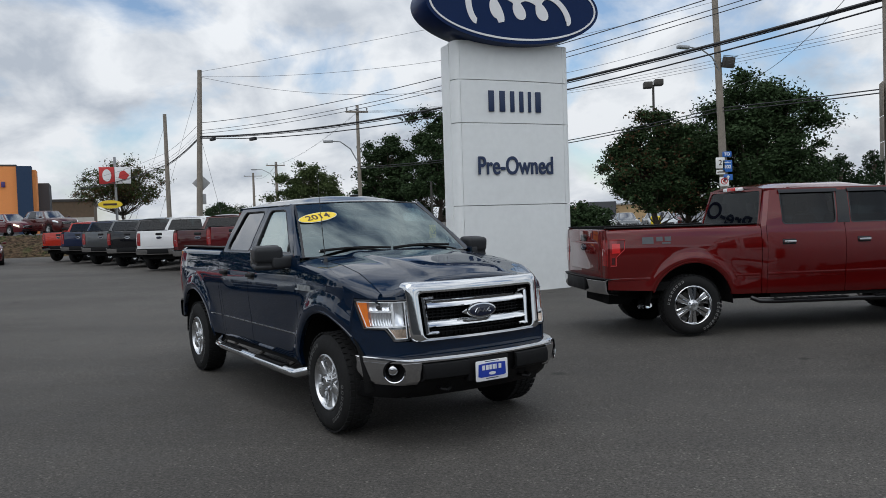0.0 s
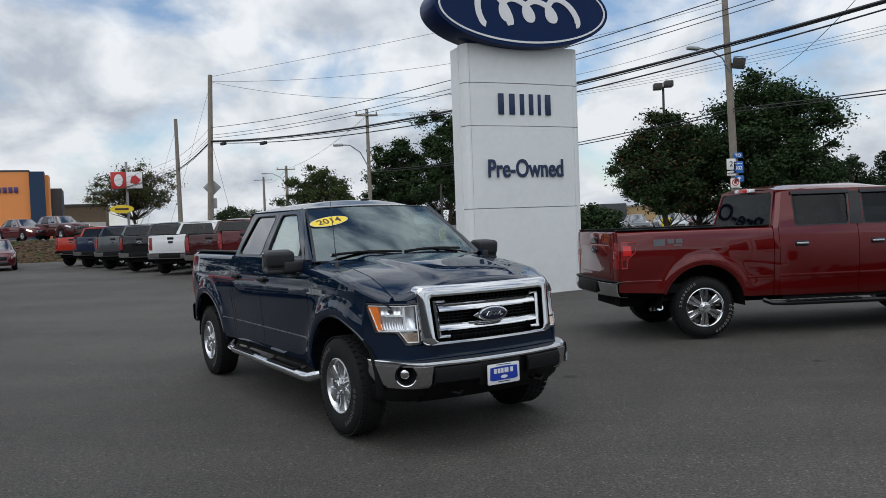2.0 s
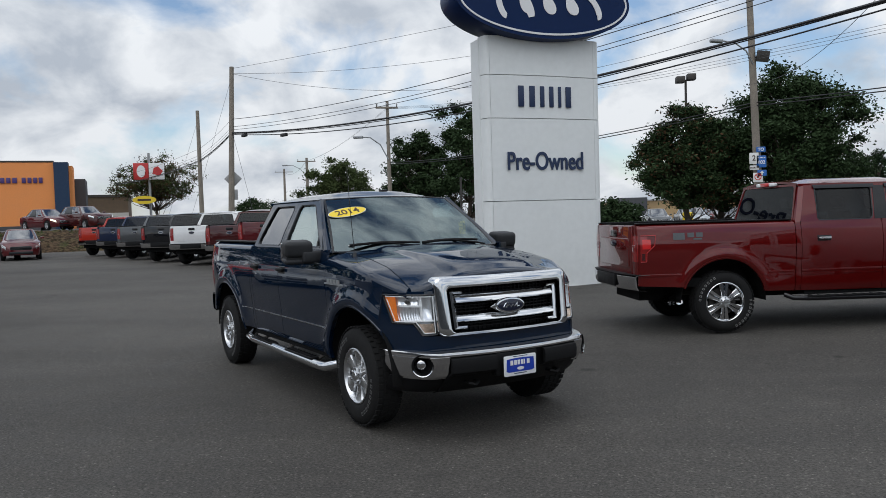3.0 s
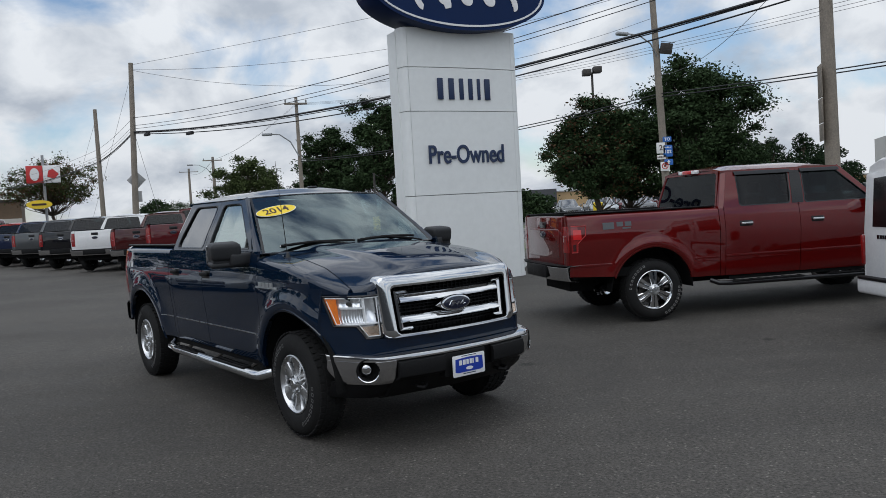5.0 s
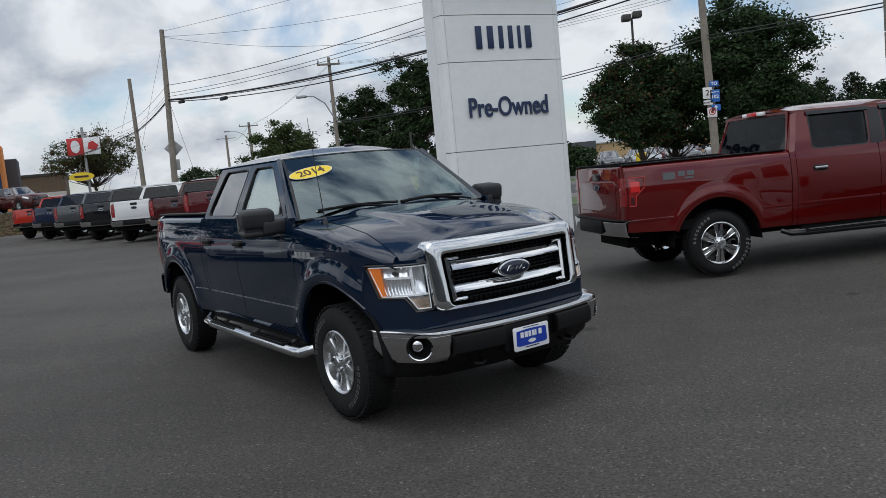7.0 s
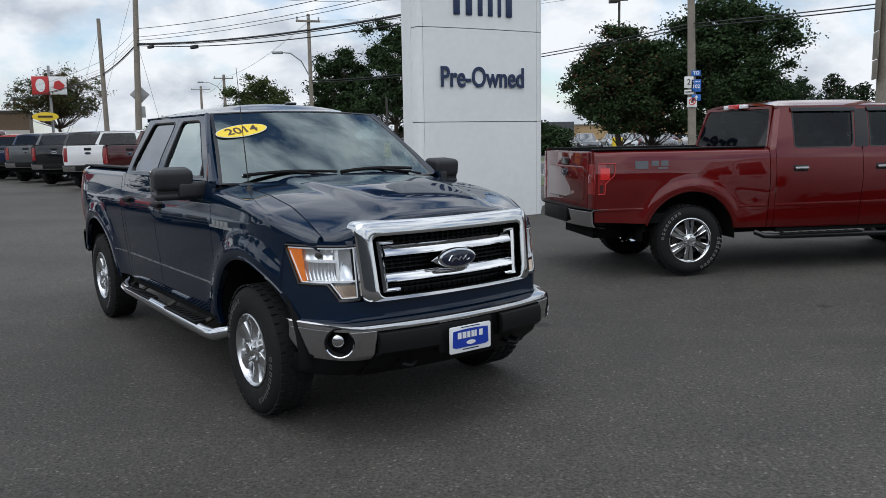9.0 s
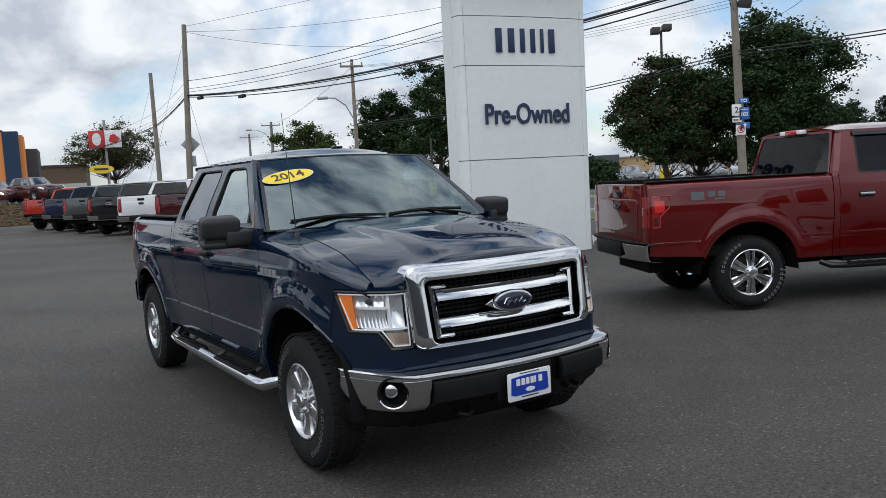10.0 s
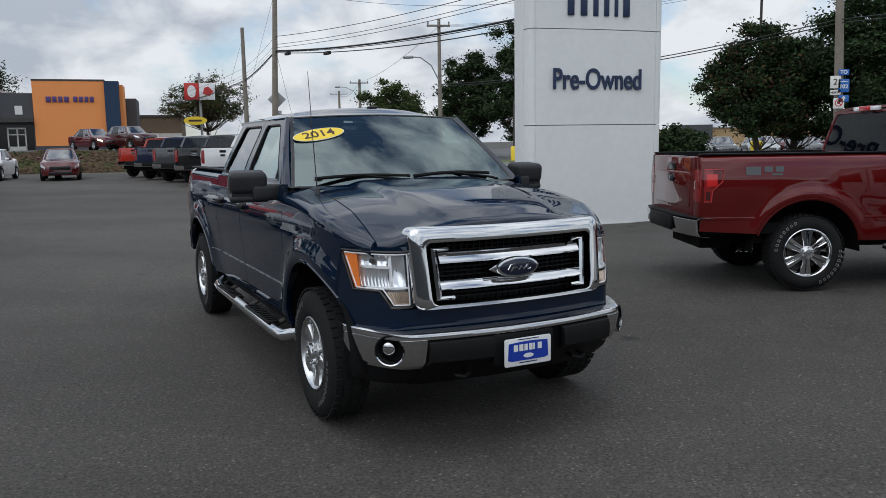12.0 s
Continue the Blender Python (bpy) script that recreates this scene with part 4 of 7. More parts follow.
    tg = part("tailgate", bm, P, tr)
    bm = bmesh.new()
    prism(bm, rounded(-0.66, 0.66, 0.90, 1.30, 0.05), tail - 0.036, tail - 0.028, "yz", 0.003)
    part("tailgate_panel", bm, P, tg)
    bm = bmesh.new()
    prism(bm, rounded(-0.13, 0.13, 1.31, 1.40, 0.02), tail - 0.042, tail - 0.025, "yz", 0.004)
    part("tailgate_handle", bm, M["trim"], tg)
    bm = bmesh.new()
    prism(bm, ellipse(0, 1.22, 0.115, 0.048, 28), tail - 0.048, tail - 0.03, "yz", 0.004)
    part("badge", bm, M["badge_blue"], tg, "plain blue oval badge with a bright rim")
    bm = bmesh.new()
    grid(bm, [[(tail - 0.05, p[0], p[1]) for p in ellipse(0, 1.22, 0.115, 0.048, 28)], [(tail - 0.05, p[0], p[1]) for p in ellipse(0, 1.22, 0.094, 0.034, 28)]], close_v=True)
    part("badge_rim", bm, M["chrome"], tg)
    for s in (-1, 1):
        bm = bmesh.new()
        rows = []
        for k in range(9):
            z = lerp(0.80, 1.465, k / 8)
            yo = half(tail + 0.02, z, tail) - 0.004
            rows.append([(tail + 0.02, s * yo, z), (tail - 0.004, s * (yo - 0.010), z), (tail - 0.018, s * (yo - 0.035), z), (tail - 0.024, s * (yo - 0.08), z), (tail - 0.024, s * 0.768, z)])
        slab(bm, rows, (0.02, -s * 0.008, 0))
        part("bed_corner", bm, P, tr)
        z0, z1, fwd = (0.985, 1.335, 0.23) if visors else (0.93, 1.40, 0.13)
        bm = bmesh.new()
        rows = []
        for k in range(7):
            z = lerp(z0, z1, k / 6)
            yo = half(tail + 0.1, z, tail) + 0.004
            reach = pl(z, (1.10, 0.10), (1.20, 0.215), (1.33, 0.23)) if visors else fwd
            rows.append([(tail + reach, s * yo, z), (tail + 0.05, s * (yo - 0.005), z), (tail - 0.005, s * (yo - 0.03), z), (tail - 0.03, s * (yo - 0.08), z), (tail - 0.03, s * 0.772, z)])
        slab(bm, rows, (0.025, -s * 0.012, 0))
        tl = part("tail_lamp", bm, M["red_lens"], tr, "red tail lamp wrapping round the corner")
        bm = bmesh.new()
        yo = half(tail + 0.1, 1.15, tail) + 0.006
        box(bm, tail - 0.036, tail - 0.024, s * 0.85 - 0.045, s * 0.85 + 0.045, z0 + 0.13, z0 + 0.23, 0.006)
        part("reversing_lens", bm, M["clear"], tl)
        if visors:
            bm = bmesh.new()
            rows = [[(x, s * (half(x, z, tail) + 0.009), z) for z in (z0 + 0.02, z0 + 0.06, z0 + 0.11)] for x in (tail + 0.045, tail + 0.06, tail + 0.085)]
            slab(bm, rows, (0, -s * 0.008, 0))
            part("dark_lens", bm, M["dark_red_lens"], tl)
            bm = bmesh.new()
            slab(bm, [[(x, s * (half(x, z, tail) + 0.010), z) for z in (z0 + 0.17, z0 + 0.23, z0 + 0.30)] for x in (tail + 0.05, tail + 0.10, tail + 0.16)], (0, -s * 0.008, 0))
            part("bright_lens", bm, M["bright_red_lens"], tl)
            bm = bmesh.new()
            tube(bm, [(x, s * (half(x, z, tail) + 0.006), z) for x, z in ((tail + 0.03, z1), (tail + fwd, z1), (tail + fwd - 0.015, z1 - 0.13), (tail + 0.11, z1 - 0.23), (tail + 0.105, z0), (tail + 0.03, z0))], 0.006, 5)
            part("lamp_outline", bm, M["sign_red"], tl)
    bm = bmesh.new()
    rows = []
    for k in range(17):
        y = lerp(-0.95, 0.95, k / 16)
        xb = tail - 0.16 + 0.10 * (abs(y) / 0.95) ** 3
        rows.append([(xb + 0.20, y, 0.81), (xb + 0.03, y, 0.805), (xb, y, 0.785), (xb + 0.012, y, 0.65), (xb + 0.04, y, 0.605), (xb + 0.16, y, 0.595)])
    slab(bm, rows, (0.02, 0, -0.004))
    rb = part("rear_bumper", bm, M["bumper_chrome"], tr, "chrome rear step bumper")
    bm = bmesh.new()
    rows = []
    for k in range(17):
        y = lerp(-0.94, 0.94, k / 16)
        xb = tail - 0.15 + 0.10 * (abs(y) / 0.95) ** 3
        rows.append([(xb, y, 0.812), (xb + 0.08, y, 0.818), (tail + 0.02, y, 0.818)])
    slab(bm, rows, (0, 0, -0.008))
    box(bm, tail - 0.172, tail - 0.14, -0.42, 0.42, 0.63, 0.80, 0.01)
    part("bumper_top_pad", bm, M["plastic"], rb)
    bm = bmesh.new()
    tube(bm, [(ra + 0.5, -0.50, 0.52), (ra - 0.45, -0.60, 0.52), (ra - 0.60, -0.70, 0.49)], 0.035, 10)
    ex = part("exhaust_pipe", bm, M["dark_metal"], tr)
    bm = bmesh.new()
    ends = [(ra - 0.58, -0.685, 0.492), (ra - 0.76, -0.80, 0.462)]
    tube(bm, ends, 0.052, 16, caps=False)
    tube(bm, ends[::-1], 0.044, 16, caps=False)
    part("exhaust_tip", bm, M["chrome"], ex, "round chrome exhaust tip")
    # mirrors
    for s in (-1, 1):
        bm = bmesh.new()
        box(bm, -0.10, 0.09, -0.128, 0.128, -0.045, 0.105, 0.04, 4, m=pose(-0.80, s * 1.142, 1.44, 0, 6, s * 8))
        box(bm, -0.095, 0.08, -0.135, 0.135, -0.105, -0.055, 0.022, 3, m=pose(-0.80, s * 1.135, 1.44, 0, 6, s * 8))
        box(bm, -0.08, 0.07, -0.115, 0.115, -0.07, -0.03, 0.0, 1, m=pose(-0.80, s * 1.14, 1.44, 0, 6, s * 8))
        mi = part("door_mirror", bm, M["mirror_plastic"], tr, "black plastic door mirror")
        bm = bmesh.new()
        box(bm, -0.07, 0.07, -0.12, 0.12, -0.055, 0.055, 0.025, 3, m=pose(-0.765, s * 1.01, 1.395, 0, 0, 0))
        part("mirror_arm", bm, M["mirror_plastic"], mi)
        bm = bmesh.new()
        box(bm, -0.006, 0.006, -0.12, 0.12, -0.08, 0.08, 0.004, m=pose(-0.91, s * 1.135, 1.445, 0, 6, s * 8))
        part("mirror_glass", bm, M["chrome"], mi)
    if not front:
        return tr
    # front end
    bm = bmesh.new()
    def under(y):
        x = front_x(y, 0.75) + 0.005
        return 0.66 if x > ARCH_R else max(0.66, HUB_Z + math.sqrt(max(0.0, (ARCH_R + 0.004) ** 2 - x * x)))
    patch(bm, -0.957, 0.957, under, lambda y: max(under(y) + 0.004, pl(y, (0.60, 0.800), (0.745, 0.804), (0.79, 0.908), (0.96, 0.908))), 0.0, 96, 6)
    part("front_valance", bm, P, tr)
    bm = bmesh.new()
    oo = quad_outline((-0.650, 1.254), (0.650, 1.254), (0.636, 0.796), (-0.636, 0.796), 0.06)
    ii = quad_outline((-0.558, 1.166), (0.558, 1.166), (0.538, 0.824), (-0.538, 0.824), 0.045)
    ring_on_front(bm, oo, ii, 0.004, 0.055, 0.06)
    gr = part("grille_surround", bm, M["chrome"], tr, "wide chrome grille surround")
    bm = bmesh.new()
    grid(bm, [[(front_x(y, z, -0.075), y, z) for z in (0.80, 1.0, 1.18)] for y in (lerp(-0.58, 0.58, k / 12) for k in range(13))])
    for k in range(1, 28):
        y = lerp(-0.555, 0.555, k / 28)
        box(bm, front_x(y, 1.0, -0.085), front_x(y, 1.0, -0.05), y - 0.003, y + 0.003, 0.82, 1.165)
    for k in range(1, 14):
        z = lerp(0.825, 1.16, k / 14)
        grid(bm, [[(front_x(y, z, o), y, zz) for o, zz in ((-0.08, z + 0.004), (-0.042, z + 0.004), (-0.042, z - 0.004), (-0.08, z - 0.004))] for y in (lerp(-0.555, 0.555, q / 10) for q in range(11))])
    part("grille_mesh", bm, M["plastic"], gr, "black honeycomb grille insert")
    for z, hh in ((1.078, 0.032), (0.925, 0.027)):
        bm = bmesh.new()
        rows = []
        for k in range(21):
            y = lerp(-0.478, 0.478, k / 20)
            rows.append([(front_x(y, z, o), y, z + dz) for o, dz in ((-0.04, hh), (-0.006, hh), (0.002, hh * 0.86), (0.034, -hh * 0.62), (0.028, -hh * 0.9), (0.006, -hh), (-0.04, -hh))])
        vv = grid(bm, rows)
        bm.faces.new(vv[0])
        bm.faces.new(vv[-1])
        part("grille_bar", bm, M["chrome"], gr)
    for s in (-1, 1):
        bm = bmesh.new()
        pts = [(0.42, 1.128), (0.508, 1.128), (0.490, 0.856), (0.40, 0.856)]
        path = [(s * y, z) for y, z in pts]
        sec = [(-0.018, -0.03), (-0.016, 0.022), (0.0, 0.032), (0.016, 0.022), (0.018, -0.03)]
        rows = []
        for i, (y, z) in enumerate(path):
            if i in (0, 3):
                rows.append([(front_x(y, z, o), y, z + 0.62 * d) for d, o in (sec if i == 0 else [(-a, b) for a, b in sec])])
            else:
                rows.append([(front_x(y, z, o), y + s * d, z + 0.62 * (d if i == 1 else -d)) for d, o in sec])
        grid(bm, rows)
        part("grille_bracket", bm, M["chrome"], gr, "silver bracket at the grille end")
    bm = bmesh.new()
    prism(bm, ellipse(0, 1.0, 0.142, 0.062, 36), front_x(0, 1.0, 0.0), front_x(0, 1.0, 0.050), "yz", 0.012)
    prism(bm, [(-0.19, 0.995), (-0.11, 1.035), (0.11, 1.035), (0.165, 1.0), (0.11, 0.96), (-0.11, 0.96)], front_x(0, 1.0, -0.02), front_x(0, 1.0, 0.03), "yz", 0.008)
    em = part("grille_badge", bm, M["chrome"], gr, "oval badge with a chrome rim and plain script stroke")
    bm = bmesh.new()
    prism(bm, ellipse(0, 1.0, 0.124, 0.048, 36), front_x(0, 1.0, 0.03), front_x(0, 1.0, 0.056), "yz", 0.003)
    part("badge_face", bm, M["badge_blue"], em)
    bm = bmesh.new()
    fx = front_x(0, 1.0, 0.058)
    sc = [(-0.075, -0.012), (-0.055, 0.018), (-0.03, 0.022), (-0.052, -0.02), (-0.02, 0.004), (0.0, -0.014), (0.018, 0.006), (0.032, -0.014), (0.05, 0.004), (0.066, 0.026), (0.058, -0.016), (0.08, -0.010)]
    tube(bm, [(fx, y, 1.0 + z) for y, z in sc], 0.0042, 5)
    part("badge_script", bm, M["chrome"], em)
    y_out = lambda z: lerp(0.880, 0.912, (z - 0.905) / 0.212)
    y_low = lambda z: lerp(0.742, 0.784, (z - 0.818) / 0.087)

    def region(bm, s, z0, z1, ya, yb, off, ny=10, nz=8, relief=None, thick=0.0):
        """A sheet on the front of the truck between two heights and two edges."""
        rows = []
        for j in range(nz + 1):
            z = lerp(z0, z1, j / nz)
            row = []
            for i in range(ny + 1):
                y = lerp(ya(z) if callable(ya) else ya, yb(z) if callable(yb) else yb, i / ny)
                row.append((front_x(y, z, off + (relief(i / ny, j / nz) if relief else 0.0)), s * y, z))
            rows.append(row)
        return slab(bm, rows, (-thick, 0, 0)) if thick else grid(bm, rows)

    def outline(inset):
        k = inset
        e = [(0.640 + k, 1.117 - k), (0.912 - k, 1.117 - k), (0.880 - k, 0.905 + k), (0.784 - k, 0.905 + k), (0.742 - k, 0.820 + k), (0.640 + k, 0.818 + k)]
        out = []
        for (p, q), (c, d) in zip(e, e[1:] + e[:1]):
            out += [(lerp(p, c, i / 8), lerp(q, d, i / 8)) for i in range(8)]
        return out + out[:1]
    for s in (-1, 1):
        bm = bmesh.new()
        region(bm, s, 0.885, 1.121, lambda z: y_out(max(z, 0.905)) + 0.007, 0.968, 0.0, 8, 10, thick=0.02)
        region(bm, s, 1.122, 1.15, 0.625, 0.968, 0.0, 16, 3, thick=0.02)
        part("lamp_corner_panel", bm, P, tr)
        bm = bmesh.new()
        region(bm, s, 0.818, 0.905, 0.640, y_low, -0.055, thick=0.03)
        region(bm, s, 0.905, 1.117, 0.640, y_out, -0.055, thick=0.03)
        hl = part("headlight", bm, M["satin"], tr, "clear headlight unit with an amber corner")
        bm = bmesh.new()
        tube(bm, [(front_x(y, z, -0.002), s * y, z) for y, z in outline(-0.004)], 0.0085, 6)
        part("lamp_seal", bm, M["trim"], hl)
        bm = bmesh.new()
        tube(bm, [(front_x(y, z, -0.004), s * y, z) for y, z in outline(0.009)], 0.0045, 6)
        part("lamp_bezel", bm, M["reflector"], hl, "bright inner rim")
        # low-beam reflector: flutes below, smooth hood above
        bm = bmesh.new()
        region(bm, s, 0.922, 1.035, 0.735, lambda z: y_out(z) - lerp(0.024, 0.050, (z - 0.905) / 0.212), -0.034, 96, 10, lambda u, v: 0.007 * abs(math.sin(math.pi * u * 9)) - 0.016 * math.sin(math.pi * v))
        region(bm, s, 1.035, 1.105, 0.735, lambda z: y_out(z) - lerp(0.024, 0.050, (z - 0.905) / 0.212), -0.034, 40, 10, lambda u, v: -0.022 * math.sin(math.pi * v) + 0.006 * abs(math.sin(math.pi * u * 4)))
        part("reflector", bm, M["lamp_chrome"], hl, "bright fluted reflector")
        bm = bmesh.new()
        region(bm, s, 0.925, 1.105, 0.655, 0.735, -0.026, 16, 16, lambda u, v: -0.030 * math.sin(math.pi * u) * math.sin(math.pi * v))
        part("reflector_bowl", bm, M["lamp_chrome"], hl)
        bm = bmesh.new()
        region(bm, s, 1.028, 1.042, 0.735, lambda z: y_out(z) - 0.056, -0.012, 12, 2, thick=0.02)
        region(bm, s, 0.915, 0.926, 0.652, lambda z: y_out(z) - 0.05, -0.010, 12, 2, thick=0.02)
        region(bm, s, 0.925, 1.105, 0.729, 0.738, -0.014, 2, 6, thick=0.02)
        part("reflector_divider", bm, M["reflector"], hl)
        bm = bmesh.new()
        lathe(bm, [(0.002, 0.016), (0.010, 0.014), (0.014, 0.0), (0.013, -0.03)], 14, "x", (front_x(0.80, 1.06, -0.03), s * 0.80, 1.065))
        part("bulb_shield", bm, M["dark_metal"], hl)
        bm = bmesh.new()
        region(bm, s, 0.828, 0.900, 0.650, lambda z: y_low(z) - 0.010, -0.014, 72, 6, lambda u, v: 0.004 * abs(math.sin(math.pi * u * 11)))
        part("signal_lamp", bm, M["signal"], hl, "ribbed turn signal lamp")
        bm = bmesh.new()
        region(bm, s, 0.914, 1.108, lambda z: y_out(z) - lerp(0.024, 0.050, (z - 0.905) / 0.212), lambda z: y_out(z) - 0.008, -0.008, 8, 8, lambda u, v: 0.002 * math.sin(14 * v), thick=0.02)
        part("amber_reflector", bm, M["amber"], hl, "amber corner reflector")
        bm = bmesh.new()
        region(bm, s, 0.818, 0.905, 0.640, y_low, 0.004)
        region(bm, s, 0.905, 1.117, 0.640, y_out, 0.004)
        part("lens", bm, M["clear"], hl)
    # front bumper
    bx = lambda y: 1.0 - 0.085 * (abs(y) / 0.7) ** 2 - (0.50 * ((abs(y) - 0.68) / 0.30) ** 2 if abs(y) > 0.68 else 0)

    def band(bm, y0, y1, sec, n=16, thick=0.02):
        rows = [[(bx(y) + o, y, z) for z, o in sec] for y in (lerp(y0, y1, k / n) for k in range(n + 1))]
        return slab(bm, rows, (-thick, 0, 0))
    bm = bmesh.new()
    band(bm, -0.932, 0.932, [(0.686, -0.09), (0.690, -0.02), (0.684, 0.0), (0.664, 0.008), (0.652, 0.006)], 48)
    fb = part("front_bumper", bm, M["bumper_chrome"], tr, "chrome front bumper with black centre pads")
    for s in (-1, 1):
        bm = bmesh.new()
        sec = [(lerp(0.652, 0.48, q / 30), pl(lerp(0.652, 0.48, q / 30), (0.48, -0.055), (0.50, -0.034), (0.54, -0.014), (0.60, 0.004), (0.652, 0.012))) for q in range(31)]
        rows = []
        for k in range(61):
            row = []
            for z, o in sec:
                y = lerp(0.615, 0.932 - 0.05 * max(0.0, (0.60 - z) / 0.12) ** 1.6, k / 60)
                row.append((bx(y) + o, s * y, z))
            rows.append(row)
        slab(bm, rows, (-0.02, 0, 0))
        fog_c = Vector((bx(0.785) + 0.006, s * 0.785, 0.59))
        bmesh.ops.delete(bm, geom=[f for f in bm.faces if (f.calc_center_median() - fog_c).length < 0.078], context="FACES")
        part("bumper_end", bm, M["bumper_chrome"], fb)
        bm = bmesh.new()
        band(bm, s * 0.235, s * 0.61, [(0.645, -0.01), (0.636, 0.03), (0.60, 0.042), (0.53, 0.036), (0.505, 0.0), (0.50, -0.06)], 14, 0.03)
        part("bumper_pad", bm, M["plastic"], fb, "black bumper pad")
        fm_ = pose(bx(0.785) - 0.010, s * 0.785, 0.59, 0, 0, s * 37)

        def turned(bm):
            bmesh.ops.transform(bm, matrix=fm_, verts=bm.verts)
            return bm
        bm = bmesh.new()
        lathe(bm, [(0.089, 0.006), (0.086, 0.014), (0.078, 0.012), (0.070, -0.06), (0.002, -0.065)], 24, "x")
        part("fog_recess", turned(bm), M["plastic"], fb)
        bm = bmesh.new()
        lathe(bm, [(0.002, -0.004), (0.022, -0.006), (0.040, -0.014), (0.046, -0.022), (0.049, -0.05)], 24, "x", (0, s * 0.018, 0.006))
        part("fog_lamp", turned(bm), M["bumper_chrome"], fb, "round fog lamp")
        bm = bmesh.new()
        tube(bm, [(0.011, 0.083 * math.cos(a), 0.083 * math.sin(a)) for a in (radians(205 + 150 * k / 14) for k in range(15))], 0.0075, 6)
        part("fog_trim", turned(bm), M["chrome"], fb)
    bm = bmesh.new()
    band(bm, -0.62, 0.62, [(0.652, -0.01), (0.60, -0.02), (0.50, -0.03), (0.44, -0.09), (0.36, -0.16), (0.34, -0.24)], 20, 0.03)
    box(bm, bx(0) - 0.06, bx(0) + 0.012, -0.235, 0.165, 0.47, 0.645, 0.01)
    part("bumper_centre", bm, M["plastic"], fb)
    bm = bmesh.new()
    band(bm, -0.90, 0.90, [(0.49, -0.08), (0.42, -0.12), (0.36, -0.20)], 20, 0.03)
    part("chin_spoiler", bm, M["plastic"], fb)
    for s in (-1, 1):
        bm = bmesh.new()
        tube(bm, [(0.8, s * 0.36, 0.44), (0.94, s * 0.36, 0.43), (0.96, s * 0.40, 0.42), (0.94, s * 0.44, 0.43), (0.8, s * 0.44, 0.44)], 0.013, 6)
        part("tow_hook", bm, M["plastic"], fb)
    return tr


# ---- ground ----
def axis_steps(a, b, fine0, fine1, fine, coarse):
    out, x = [], a
    while x < b:
        out.append(x)
        x += fine if fine0 <= x < fine1 else coarse
    return out + [b]


ROAD_P, ROAD_D, ROAD_N = Vector((9.9, 20.0)), Vector((-0.722, 0.692)), Vector((0.692, 0.722))


def road_off(x, y):
    return (Vector((x, y)) - ROAD_P).dot(ROAD_N)


bm = bmesh.new()
xs = [-2500, -800, -300, -140] + axis_steps(-90, 90, -60, 60, 2.0, 6.0) + [140, 300, 800, 2500]
ys = [-900, -200, -60] + axis_steps(-30, 130, 0, 60, 1.0, 6.0) + [180, 300, 600, 1200, 3500]
grid(bm, [[(x, y, g(x, y)) for y in ys] for x in xs])
tagged(finish(bm, "ground", M["asphalt"], smooth=True), "worn dark grey asphalt car lot", "asphalt lot", kind="structure")


def strip_along_road(name, o0, o1, t0, t1, lift, material, label, category, thick=0.0, n=60):
    bm = bmesh.new()
    rows = []
    for k in range(n + 1):
        t = lerp(t0, t1, k / n)
        row = []
        for j in range(5):
            o = lerp(o0, o1, j / 4)
            p = ROAD_P + ROAD_D * t + ROAD_N * o
            row.append((p.x, p.y, g(p.x, p.y) + lift))
        rows.append(row)
    if thick:
        slab(bm, rows, (0, 0, -thick))
    else:
        grid(bm, rows)
    return tagged(finish(bm, name, material, smooth=not thick), label, category, kind="structure")


strip_along_road("verge", -0.8, 2.2, -60, 160, 0.02, M["grass"], "strip of dry roadside grass", "grass verge", 0.1)
strip_along_road("road", 2.6, 12.0, -80, 260, 0.008, M["road"], "grey asphalt main road", "road")
strip_along_road("kerb", 2.2, 2.5, -80, 200, 0.13, M["concrete"], "pale concrete kerb along the road", "kerb", 0.2)
strip_along_road("far_kerb", 12.1, 12.4, -80, 200, 0.13, M["concrete"], "pale concrete kerb along the road", "kerb", 0.2)
strip_along_road("far_verge", 12.4, 17.5, -80, 200, 0.12, M["grass"], "wide grass verge beyond the road", "grass verge", 0.2)
strip_along_road("far_lot", 17.6, 140.0, -140, 120, 0.02, M["far_lot"], "pale asphalt parking lot of a far store", "parking lot")

# low earth bank below the restaurants
bm = bmesh.new()
rows = []
for k in range(221):
    t = k / 220
    bx0, by0 = lerp(-20.5, -66, t), lerp(46.5, 28, t)
    row = []
    for o in [0.22 * q for q in range(26)] + [60]:
        z = pl(o, (0, 0.20), (0.5, 0.55), (1.4, 1.0), (2.4, 1.38), (3.6, 1.5), (5.5, 1.52), (60, 1.6))
        wob = (0.20 * noise.noise((bx0 * 0.9, o * 1.3, 2.0)) + 0.13 * noise.noise((bx0 * 2.7, o * 3.1, 5.0)) + 0.07 * noise.noise((bx0 * 7, o * 7, 1.0))) * (1 if 0 < o < 4 else 0)
        row.append((bx0 - 0.35 * o + wob, by0 + 0.94 * o + wob, z + wob))
    rows.append(row)
grid(bm, rows)
tagged(finish(bm, "earth_bank", M["dirt"], smooth=True), "bare brown earth bank with dry weeds", "earth bank", kind="structure")
rows = []
bm = bmesh.new()
for k in range(41):
    t = k / 40
    bx0, by0 = lerp(-20.5, -66, t), lerp(46.5, 28, t)
    rows.append([(bx0 - 0.35 * o, by0 + 0.94 * o, 1.56 + 0.0015 * o) for o in (4.5, 9, 20, 45)])
slab(bm, rows, (0, 0, -0.1))
tagged(finish(bm, "upper_lot", M["far_lot"], smooth=False), "raised grey asphalt lot of the restaurants", "parking lot", kind="structure")

